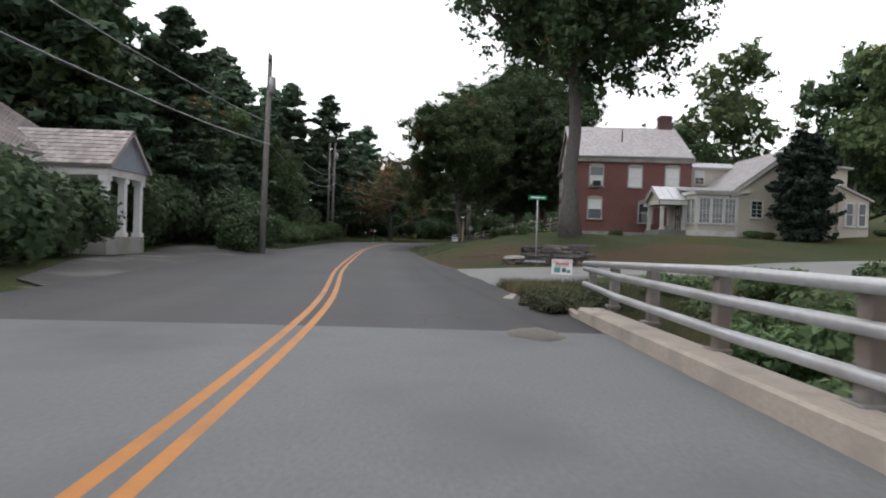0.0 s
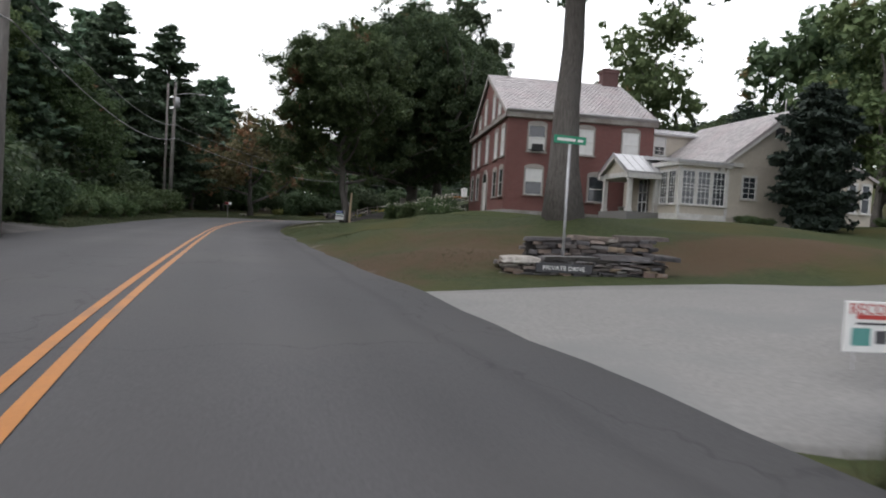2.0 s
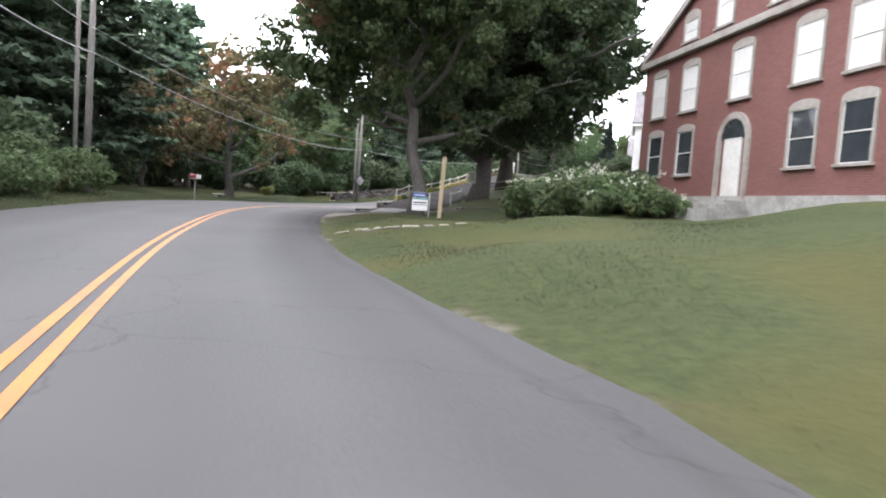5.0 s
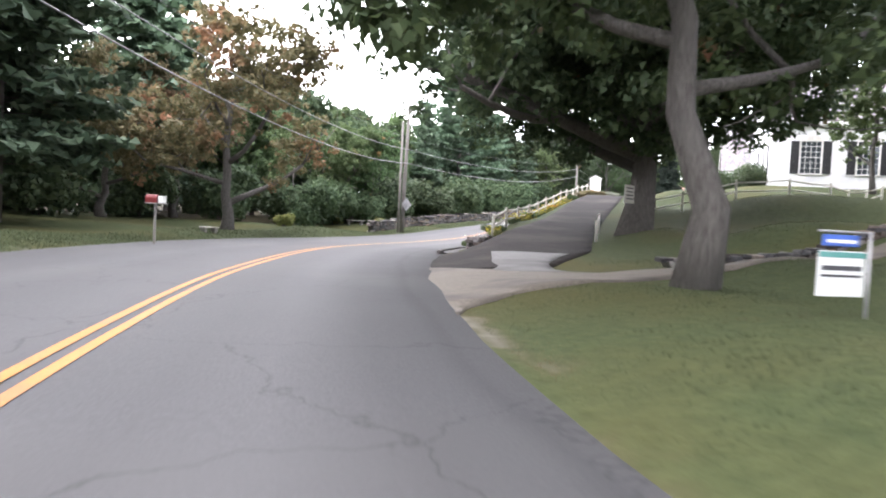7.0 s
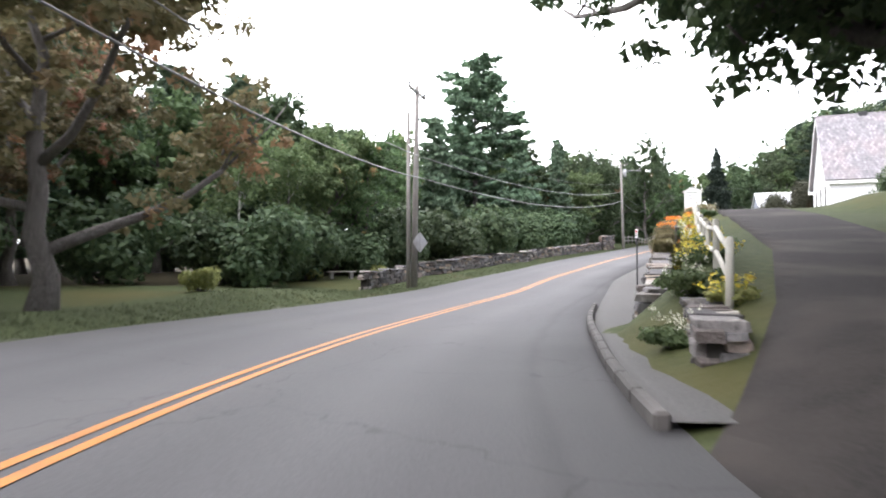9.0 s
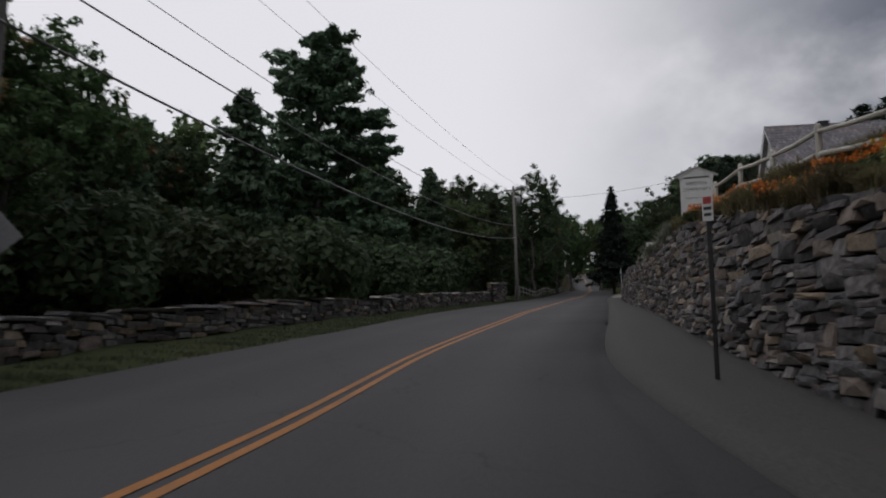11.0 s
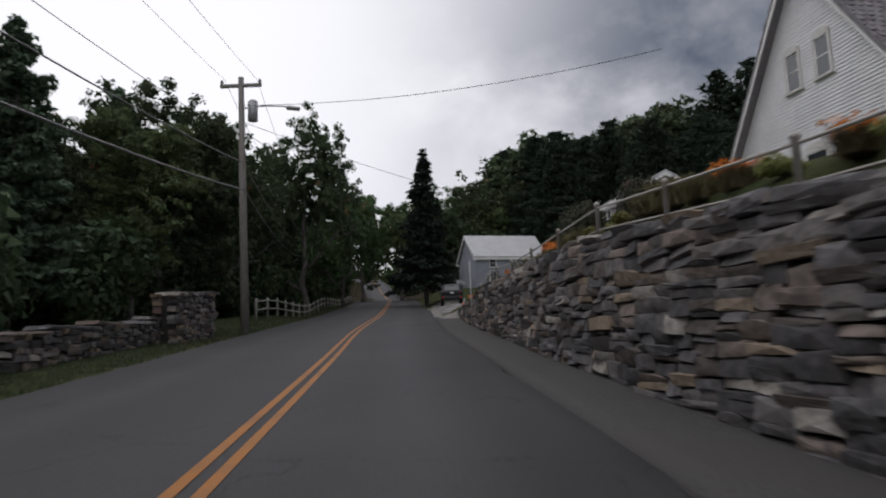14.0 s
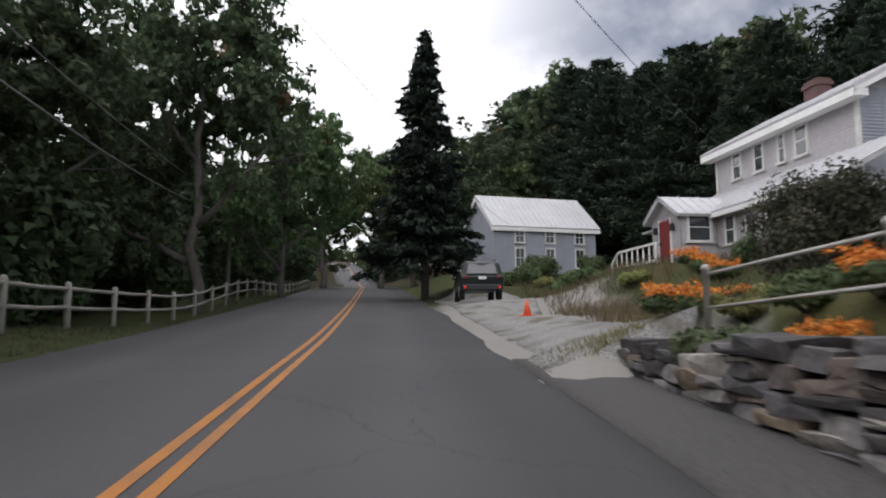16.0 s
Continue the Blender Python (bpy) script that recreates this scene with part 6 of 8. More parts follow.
def church():
    g = thing("church", "white clapboard church with black louvred shutters", "church", (34.15, 104.0, 6.35), -31)
    w, d, h, rise = 18.0, 11.0, 5.6, 4.2
    gable_body(g, w, d, h, rise, M_WHITE_SIDING)
    tagged(part("siding", siding(0, w, 0, 0.1, h), g, "", None, M_WHITE_SIDING), kind="stuff")
    tagged(part("siding", siding(0, d, 0, 0.1, h), g, "", Matrix.Translation((0, d, 0)) @ Matrix.Rotation(radians(-90), 4, "Z"), M_WHITE_SIDING), kind="stuff")
    part("foundation", boxed(-0.05, w + 0.05, -0.08, d + 0.05, -0.8, 0.12), g, "grey stone foundation", None, M_STONE_PALE)
    gable_roof(g, w, d, h, rise, M_SLATE_DARK, over=0.4, seed=19)
    rake_trim(g, w, d, h, rise, M_WHITE, over=0.4)
    for x in (2.05, 6.05, 10.05, 14.05):
        window(g, "front", (x, -0.03, 1.25), 1.5, 2.6, 0.35, 4, 6, 0, 0.6)
    for y in (3.2, 8.0):
        window(g, "left", (0, y, 1.25), 1.3, 2.4, 0.35, 4, 6, 0, 0.5)
    part("corner_board", boxed(-0.06, 0.16, -0.06, 0.1, 0.1, h), g, "", None, M_WHITE)
    part("hatch", boxed(3.6, 4.3, -0.1, 0.0, -0.15, 0.1), g, "dark foundation vent", None, M_DARK)


church()


def church_hall():
    """Gable towards the road; its ridge runs away from it."""
    g = thing("church_hall", "white clapboard hall with a steep dark slate roof and arched lintels", "house")
    u, v = Vector((0.57, 0.82, 0)), Vector((0.82, -0.57, 0))   # across the gable, along the ridge
    w, d, h, rise = 8.6, 11.5, 4.0, 6.3
    apex = Vector((50.3, 132.0, 0))
    o = apex + u * w / 2 + v * 0.35
    # local x runs against u so that local -y looks at the road
    m = Matrix(((-u.x, v.x, 0, o.x), (-u.y, v.y, 0, o.y), (0, 0, 1, 6.95), (0, 0, 0, 1)))
    g.matrix_basis = m
    gable_body(g, w, d, h, rise, M_WHITE_SIDING, "y")
    tagged(part("siding", siding(0, w, 0, 0, h), g, "", None, M_WHITE_SIDING), kind="stuff")
    tagged(part("siding", siding_gable(w / 2, w / 2, 0, h, h + rise), g, "", None, M_WHITE_SIDING), kind="stuff")
    gable_roof(g, w, d, h, rise, M_SLATE_DARK, "y", 0.45, seed=23, course=0.3, width=0.32)
    rake_trim(g, w, d, h, rise, M_WHITE, "y", 0.45, 0.3)
    for x in (w / 2 - 1.05, w / 2 + 0.4):
        window(g, "front", (x, -0.03, h + 1.6), 0.62, 1.35, 0.2, 1, 2)
    for x in (w / 2 - 2.9, w / 2 - 0.5, w / 2 + 1.9):
        window(g, "front", (x, -0.03, 1.3), 0.95, 1.9, 0.25, 1, 2)
    bm = boxed(w / 2 - 0.25, w / 2 + 0.25, 3.3, 4.0, h + rise - 0.3, h + rise + 0.3)
    box(bm, w / 2 - 0.3, w / 2 + 0.3, 3.25, 4.05, h + rise + 0.18, h + rise + 0.26)
    part("chimney", bm, g, "low dark chimney", None, M_DARK)
    part("vent_pipe", tube("vent_pipe", [(w / 2 - 0.5, 7.8, h + rise - 0.6), (w / 2 - 0.5, 7.8, h + rise + 0.35)], 0.06, M_DARK), g)


church_hall()


def mauve_house():
    """The long house above the wall's end; its side runs along the road."""
    g = thing("farmhouse", "two-storey pale mauve clapboard farmhouse with white sheet roofs", "house")
    u, n = Vector((0.611, 0.791, 0)), Vector((-0.791, 0.611, 0))
    o = Vector((69.62, 150.52, 0))
    # local x along the road, local -y towards it
    g.matrix_basis = Matrix(((u.x, -n.x, 0, o.x), (u.y, -n.y, 0, o.y), (0, 0, 1, 8.28), (0, 0, 0, 1)))
    w, d, h, rise = 9.05, 6.5, 6.05, 1.7
    gable_body(g, w, d, h, rise, M_PINKISH)
    tagged(part("siding", siding(0, w, 0, 0, h), g, "", None, M_PINKISH), kind="stuff")
    part("end_siding", siding(0, d, 0, 0, h), g, "grey-blue end wall", Matrix.Translation((0, d, 0)) @ Matrix.Rotation(radians(-90), 4, "Z"), M_GREYBLUE)
    gable_roof(g, w, d, h, rise, M_SHEET_WHITE, over=0.55, slates=False)
    rake_trim(g, w, d, h, rise, M_WHITE, over=0.55)
    for x in (-0.05, w - 0.09):
        part("corner_board", boxed(x, x + 0.14, -0.06, 0.08, 0, h - 0.3), g, "", None, M_TRIM)
    chimney(g, 5.6, 3.0, h + 1.1, h + rise + 0.75, 0.9, 0.7)
    for x, ww in ((7.05, 0.6), (5.4, 0.58), (3.95, 0.36), (2.58, 0.68)):
        window(g, "front", (x, -0.03, 4.3), ww, 1.2, 0, 1, 2)
    # lower range towards the road, its roof running on over an open porch
    x0, x1, xp = -0.1, 8.9, -3.1
    part("lower_range", boxed(x0, x1, -3.0, 0, -0.6, 2.1), g, "", None, M_PINKISH)
    tagged(part("siding", siding(x0, x1, -3.0, 0, 2.1), g, "", None, M_PINKISH), kind="stuff")
    tagged(part("siding", siding(0, 3.0, 0, 0, 2.1), g, "", Matrix.Translation((x0, 0, 0)) @ Matrix.Rotation(radians(-90), 4, "Z"), M_PINKISH), kind="stuff")
    roof_plane(g, [(xp, -3.4, 2.15), (x1 + 0.3, -3.4, 2.15), (x1 + 0.3, 0.1, 3.95), (xp, 0.1, 3.95)], M_SHEET_WHITE, False)
    part("eave_fascia", boxed(xp, x1 + 0.3, -3.42, -3.34, 1.88, 2.06), g, "", None, M_WHITE)
    part("porch_floor", boxed(xp + 0.1, x0, -3.1, 0, -0.6, 0.0), g, "", None, M_FENCE)
    for x in (xp + 0.25, xp + 1.6):
        part("porch_post", boxed(x - 0.06, x + 0.06, -3.15, -3.03, 0, 1.95), g, "", None, M_WHITE)
    part("porch_post", boxed(xp + 0.19, xp + 0.31, -0.4, -0.28, 0, 3.4), g, "", None, M_WHITE)
    beam = boxed(xp + 0.19, x0, -3.15, -3.03, 1.75, 1.92)
    box(beam, xp + 0.19, xp + 0.31, -3.03, -0.28, 1.78, 1.9)
    part("porch_beam", beam, g, "", None, M_WHITE)
    for x in (3.05, 1.7, 0.42):
        window(g, "front", (x, -3.03, 0.75), 0.6, 1.1, 0, 1, 2)
    # entry with its gable to the road
    vx, vw, yf = 4.3, 2.5, -4.6
    part("entry", boxed(vx, vx + vw, yf, -3.0, -0.6, 2.1), g, "", None, M_PINKISH)
    tagged(part("siding", siding(0, 1.6, 0, 0, 2.1), g, "", Matrix.Translation((vx, -3.0, 0)) @ Matrix.Rotation(radians(-90), 4, "Z"), M_PINKISH), kind="stuff")
    tagged(part("siding", siding(vx, vx + vw, yf, 0, 2.1), g, "", None, M_PINKISH), kind="stuff")
    tagged(part("siding", siding_gable(vx + vw / 2, vw / 2, yf, 2.1, 2.85), g, "", None, M_PINKISH), kind="stuff")
    mid, top = vx + vw / 2, 3.0
    for q in ([(vx - 0.3, -2.2, 2.05), (vx - 0.3, yf - 0.3, 2.05), (mid, yf - 0.3, top), (mid, -2.2, top)], [(vx + vw + 0.3, yf - 0.3, 2.05), (vx + vw + 0.3, -2.2, 2.05), (mid, -2.2, top), (mid, yf - 0.3, top)]):
        roof_plane(g, q, M_SHEET_WHITE, False)
    window(g, "left", (vx - 0.04, -3.35, 0.95), 0.95, 1.15, 0, 1, 1)
    dr = part("door", boxed(mid - 0.45, mid + 0.45, yf - 0.09, yf - 0.03, 0.0, 1.95), g, "dark red front door", None, M_RED_DOOR)
    part("door_handle", boxed(mid + 0.32, mid + 0.38, yf - 0.15, yf - 0.09, 0.92, 1.05), dr, "", None, M_DARK)
    part("door_casing", boxed(mid - 0.55, mid - 0.45, yf - 0.08, yf - 0.02, 0.0, 2.05), g, "", None, M_WHITE)
    part("door_casing", boxed(mid + 0.45, mid + 0.55, yf - 0.08, yf - 0.02, 0.0, 2.05), g, "", None, M_WHITE)
    for x in (mid - 0.82, mid + 0.66):
        part("lantern", boxed(x, x + 0.16, yf - 0.2, yf - 0.04, 1.45, 1.75), g, "black wall lantern", None, M_DARK, 0.02)
    hood = boxed(vx + vw + 0.3, vx + vw + 1.3, yf + 0.1, -3.2, 1.72, 1.8)
    part("side_hood", hood, g, "small flat white door hood", None, M_SHEET_WHITE)
    deck = boxed(vx + 0.1, vx + vw + 1.3, yf - 1.1, yf, -0.7, -0.06)
    for k in range(3):
        box(deck, vx + vw + 1.3 + 0.28 * k, vx + vw + 1.58 + 0.28 * k, yf - 1.1, yf, -0.9, -0.24 - 0.17 * k)
    part("entry_deck", deck, g, "white painted deck and steps", None, M_TRIM)
    rail = bmesh.new()
    xr = vx + vw + 2.1
    yy = yf - 1.06
    for k in range(9):
        x = vx + 0.15 + k * (xr - vx - 0.15) / 8
        drop = max(0.0, x - vx - vw - 1.3) * 0.62
        box(rail, x - 0.03, x + 0.03, yy - 0.03, yy + 0.03, -0.1 - drop, 0.85 - drop)
    for z in (0.82, 0.12):
        for xa, xb, za, zb in ((vx + 0.1, vx + vw + 1.3, z, z), (vx + vw + 1.3, xr + 0.05, z, z - 0.5)):
            vs = [rail.verts.new((x, y, zz + t)) for t in (0.0, 0.09) for x, y, zz in ((xa, yy - 0.05, za), (xb, yy - 0.05, zb), (xb, yy + 0.05, zb), (xa, yy + 0.05, za))]
            for f in ((3, 2, 1, 0), (4, 5, 6, 7), (0, 1, 5, 4), (1, 2, 6, 5), (2, 3, 7, 6), (3, 0, 4, 7)):
                rail.faces.new([vs[i] for i in f])
    part("stair_rail", rail, g, "white stair rail", None, M_WHITE)


mauve_house()


def grey_house():
    g = thing("grey_house", "grey-blue two-storey barn house with white window trim and a pale roof", "house")
    u = Vector((0.87, -0.49, 0)).normalized()
    n = Vector((-0.49, -0.87, 0)).normalized()
    o = Vector((81.2, 177.0, 0))
    g.matrix_basis = Matrix(((u.x, -n.x, 0, o.x), (u.y, -n.y, 0, o.y), (0, 0, 1, 9.5), (0, 0, 0, 1)))
    w, d, h, rise = 8.6, 7.2, 3.9, 2.8
    gable_body(g, w, d, h, rise, M_GREYBLUE)
    tagged(part("siding", siding(0, w, 0, 0, h), g, "", None, M_GREYBLUE), kind="stuff")
    gable_roof(g, w, d, h, rise, M_SHEET_WHITE, over=0.3, slates=False)
    rake_trim(g, w, d, h, rise, M_WHITE, over=0.3)
    for x in (1.7, 4.25, 6.8):
        window(g, "front", (x, -0.03, 2.6), 0.72, 1.05, 0, 2, 2)
        window(g, "front", (x, -0.03, 0.7), 0.72, 1.45, 0, 2, 2)


grey_house()


# ---- poles and wires ----
def utility_pole(x, y, top, lean=(0, 0), arm=None, arm_w=2.4, lamp=None, box_z=None, double=None, label="weathered wooden utility pole with a crossarm"):
    z0 = land_at(x, y)
    g = thing("utility_pole", label, "utility pole", (x, y, z0))
    h = top - z0
    part("pole", tube("pole", [(0, 0, -0.4), (lean[0] * 0.5, lean[1] * 0.5, h * 0.5), (lean[0], lean[1], h)], [0.17, 0.145, 0.11], M_POLE, 10), g)
    if double:
        dx, dy, f = double
        part("second_pole", tube("second_pole", [(dx, dy, -0.4), (dx, dy, h * f)], [0.11, 0.09], M_POLE, 8), g, "thinner grey pole strapped beside it")
    if arm is not None:
        m = Matrix.Translation((lean[0], lean[1], h - 0.35)) @ Matrix.Rotation(radians(arm), 4, "Z")
        a = part("crossarm", boxed(-arm_w / 2, arm_w / 2, -0.06, 0.06, -0.07, 0.07), g, "", m, M_POLE, 0.012)
        for k in (-0.46, 0.46):
            ins = tube("insulator", [(k * arm_w, 0, 0.06), (k * arm_w, 0, 0.14), (k * arm_w, 0, 0.16), (k * arm_w, 0, 0.26)], [0.025, 0.06, 0.07, 0.03], M_DARK, 8)
            part("insulator", ins, a)
    if lamp is not None:
        ang, lz, ln = lamp
        c, s = math.cos(radians(ang)), math.sin(radians(ang))
        zz = lz - z0
        pts = [(lean[0] * 0.8, lean[1] * 0.8, zz), (c * ln * 0.4, s * ln * 0.4, zz + 0.22), (c * ln * 0.85, s * ln * 0.85, zz + 0.3), (c * ln, s * ln, zz + 0.28)]
        p = part("lamp_arm", tube("lamp_arm", pts, 0.03, M_GALV, 6), g)
        hm = Matrix.Translation((c * (ln + 0.2), s * (ln + 0.2), zz + 0.24)) @ Matrix.Rotation(radians(ang), 4, "Z")
        part("lamp_head", boxed(-0.28, 0.28, -0.12, 0.12, -0.05, 0.08), p, "grey street lamp head", hm, M_GALV, 0.03)
    if box_z is not None:
        bx = tube("transformer", [(0.28, 0, box_z - z0 - 0.45), (0.28, 0, box_z - z0 - 0.43), (0.28, 0, box_z - z0 + 0.38), (0.28, 0, box_z - z0 + 0.45)], [0.16, 0.2, 0.2, 0.12], M_GALV, 12)
        part("transformer", bx, g, "grey pole transformer")
    return g


utility_pole(-9.3, 34.6, 10.8, (0.15, 0), 100, 1.6, box_z=9.2)
utility_pole(-12.0, 74.3, 12.1, (0.1, 0), 95, 1.8, (5, 11.0, 2.0), 10.4, (-0.45, -0.2, 0.98), "double wooden utility pole with a street lamp arm")
utility_pole(5.4, 110.8, 11.5, (0.15, -0.1), 60, 2.6, None, None, (-0.35, -0.35, 0.86), "double wooden utility pole with a long crossarm")
utility_pole(38.65, 149.15, 15.2, (-0.25, 0.0), -45, 1.7, (-20, 13.9, 1.7), 13.9, None, "grey utility pole with a transformer and street lamp")
utility_pole(66.5, 190.5, 19.0, (0.1, 0), 40, 1.8)


def wire(a, b, sag, r=0.012, label="black overhead wire strung between wooden poles"):
    a, b = Vector(a), Vector(b)
    pts = []
    for k in range(17):
        f = k / 16
        p = a.lerp(b, f)
        p.z -= sag * 4 * f * (1 - f)
        pts.append(p)
    return tagged(new("overhead_wire", tube("overhead_wire", pts, r, M_CABLE_SKYLIT if r > 0.02 else M_DARK, 4)), label, "wire", "overhead wires")


POLE_TOPS = [(-8.5, -18, 11.0), (-9.15, 34.6, 10.8), (-11.9, 74.3, 12.1), (5.5, 110.7, 11.5), (38.4, 149.15, 15.2), (66.6, 190.5, 19.0), (95, 232, 24)]
for a, b in zip(POLE_TOPS, POLE_TOPS[1:]):
    a, b = Vector(a), Vector(b)
    t = (b - a).normalized()
    nrm = Vector((t.y, -t.x, 0)).normalized()
    for off, dz, r in ((0.65, -0.1, 0.009), (-0.65, -0.1, 0.009), (0.14, -3.6, 0.022), (0.16, -4.7, 0.028), (-0.1, -2.6, 0.012)):
        wire(a + nrm * off + Vector((0, 0, dz)), b + nrm * off + Vector((0, 0, dz)), 0.7 + 0.35 * abs(dz) / 4, r)
wire((38.45, 149.05, 14.0), (47.5, 135.5, 14.2), 0.5, 0.012)
wire((38.45, 149.05, 12.9), (80.0, 174.5, 13.0), 0.9, 0.012)
wire((38.45, 149.05, 13.3), (74.8, 157.2, 14.4), 0.8, 0.012)


# ---- signs ----
def flat_text(body, size, mat, parent, m, align="CENTER"):
    cu = bpy.data.curves.new("lettering", "FONT")
    cu.body = body
    cu.size = size
    cu.align_x = align
    cu.extrude = 0.002
    cu.resolution_u = 2
    tmp = bpy.data.objects.new("lettering_curve", cu)
    scene.collection.objects.link(tmp)
    dg = bpy.context.evaluated_depsgraph_get()
    me = bpy.data.meshes.new_from_object(tmp.evaluated_get(dg))
    me.name = "lettering"
    bpy.data.objects.remove(tmp)
    bpy.data.curves.remove(cu)
    me.materials.clear()
    me.materials.append(mat)
    return part("lettering", me, parent, "", m)


UP = Matrix.Rotation(radians(90), 4, "X")   # text stands up, facing -y


def bars(parent, x0, x1, z, h, mat, y=-0.012, name="lettering_bar"):
    return part(name, boxed(x0, x1, y - 0.004, y, z, z + h), parent, "", None, mat)


def yard_sign():
    g = thing("yard_sign", "white corrugated yard sign with red heading on wire legs", "sign", (3.75, 19.8, land_at(3.75, 19.8)), -4)
    z = 0.2
    p = part("panel", boxed(-0.31, 0.31, -0.012, 0.012, z, z + 0.46), g, "", None, M_WHITE, 0.004)
    flat_text("RECORD", 0.14, M_RED, p, Matrix.Translation((0, -0.016, z + 0.345)) @ UP)
    bars(p, -0.2, 0.2, z + 0.3, 0.04, M_RED)
    bars(p, -0.24, -0.05, z + 0.06, 0.16, M_TEAL)
    bars(p, 0.0, 0.12, z + 0.08, 0.12, M_INK)
    bars(p, 0.14, 0.25, z + 0.05, 0.1, M_TEAL)
    bars(p, -0.2, 0.22, z + 0.25, 0.02, M_INK)
    for x in (-0.2, 0.2):
        part("leg", tube("leg", [(x, 0, -0.2), (x, 0, z + 0.1)], 0.006, M_GALV, 6), g)


yard_sign()


def street_sign():
    x, y = 4.2, 28.0
    g = thing("street_sign", "green street name blade on a galvanised post", "sign", (x, y, land_at(x, y)), 4)
    top = 3.25 - land_at(x, y)
    part("post", tube("post", [(0, 0, -0.3), (0, 0, top)], 0.03, M_GALV, 8), g)
    b = part("blade", boxed(-0.38, 0.38, -0.012, 0.012, top, top + 0.17), g, "", None, M_SIGN_GREEN, 0.005)
    bars(b, -0.3, 0.12, top + 0.055, 0.06, M_WHITE)
    bars(b, 0.17, 0.3, top + 0.055, 0.05, M_WHITE)


street_sign()


def private_drive_wall():
    straight_wall("low two-tier dry stone wall at the drive with a dark name board", (2.95, 28.35), (6.4, 27.75), 0.4, 31, lambda p: 0.3 + 0.06 * (p[0] - 3), 0.6, 90, lambda p: True, True, (0.05, 0.1, 0.2, 0.55))
    straight_wall("upper tier of the low dry stone wall", (3.7, 28.95), (6.5, 28.45), 0.68, 32, lambda p: 0.42 + 0.06 * (p[0] - 3), 0.5, 90, lambda p: True, True, (0.05, 0.1, 0.2, 0.55))
    g = thing("name_board", "dark board lettered in white on the stone wall", "sign", (4.15, 27.78, 0.5), -10)
    part("board", boxed(-0.6, 0.6, -0.02, 0.02, 0, 0.2), g, "", None, M_INK, 0.006)
    flat_text("PRIVATE DRIVE", 0.135, M_WHITE, g, Matrix.Translation((0, -0.024, 0.055)) @ UP)


private_drive_wall()


def realty_sign():
    x, y = 1.75, 64.7
    g = thing("estate_sign", "white and blue estate agent board hanging from a bracket", "sign", (x, y, land_at(x, y)), 0)
    g.matrix_basis = g.matrix_basis @ Matrix.Scale(0.86, 4)
    part("post", tube("post", [(0.42, 0, -0.3), (0.42, 0, 1.12)], 0.02, M_GALV, 8), g)
    part("bracket", tube("bracket", [(0.42, 0, 1.1), (-0.36, 0, 1.1)], 0.015, M_GALV, 6), g)
    p = part("panel", boxed(-0.35, 0.35, -0.012, 0.012, 0.3, 0.86), g, "", None, M_WHITE, 0.004)
    bars(p, -0.35, 0.35, 0.78, 0.07, M_TEAL)
    bars(p, -0.3, 0.3, 0.62, 0.06, M_INK)
    bars(p, -0.3, 0.3, 0.54, 0.03, M_INK)
    r = part("rider", boxed(-0.3, 0.24, -0.012, 0.012, 0.92, 1.06), g, "blue rider board", None, M_BLUE, 0.004)
    bars(r, -0.25, 0.2, 0.96, 0.04, M_WHITE)


realty_sign()


def yellow_post():
    x, y = 2.47, 64.45
    g = thing("post", "tall square yellow pine post standing in the lawn", "post", (x, y, land_at(x, y)), 12)
    bm = boxed(-0.06, 0.06, -0.06, 0.06, -0.3, 2.32)
    part("shaft", bm, g, "", Matrix.Rotation(radians(2), 4, "Y"), M_POST_NEW, 0.012)
    part("bracket", boxed(0.05, 0.11, -0.04, 0.04, 1.5, 1.62), g, "small white bracket", None, M_WHITE)


yellow_post()


def tree_notice():
    g = thing("notice_board", "grey notice board nailed to the maple trunk", "sign", (9.28, 82.35, 3.15), 30)
    p = part("board", boxed(-0.36, 0.36, -0.02, 0.02, 0, 0.72), g, "", None, M_FENCE_WHITE, 0.006)
    for k in range(4):
        bars(p, -0.27 + 0.03 * (k % 2), 0.27, 0.57 - k * 0.14, 0.05, M_INK, -0.02)


def red_box():
    x, y = -8.0, 81.9
    g = thing("mailbox", "dull red mailbox beside a white box on a wooden post", "mailbox", (x, y, land_at(x, y) + 0.46), -10)
    g.matrix_basis = g.matrix_basis @ Matrix.Diagonal((0.72, 0.72, 0.82, 1))
    part("post", boxed(-0.05, 0.05, -0.05, 0.05, -0.9, 1.1), g, "dark weathered post", None, M_POLE, 0.008)
    part("shelf", boxed(-0.45, 0.45, -0.2, 0.2, 1.1, 1.14), g, "", None, M_FENCE)
    bm = boxed(-0.4, 0.1, -0.16, 0.16, 1.14, 1.3)
    n = 8
    a = [[bm.verts.new((xx, 0.16 * math.cos(math.pi * k / n), 1.3 + 0.16 * math.sin(math.pi * k / n))) for k in range(n + 1)] for xx in (-0.4, 0.1)]
    for k in range(n):
        bm.faces.new((a[0][k], a[1][k], a[1][k + 1], a[0][k + 1]))
    bm.faces.new(a[0][::-1])
    bm.faces.new(a[1])
    part("box", bm, g, "dull red rounded mailbox", None, M_RED_DOOR)
    part("paper_tube", boxed(0.16, 0.42, -0.18, 0.18, 1.14, 1.42), g, "white box", None, M_WHITE, 0.02)


red_box()


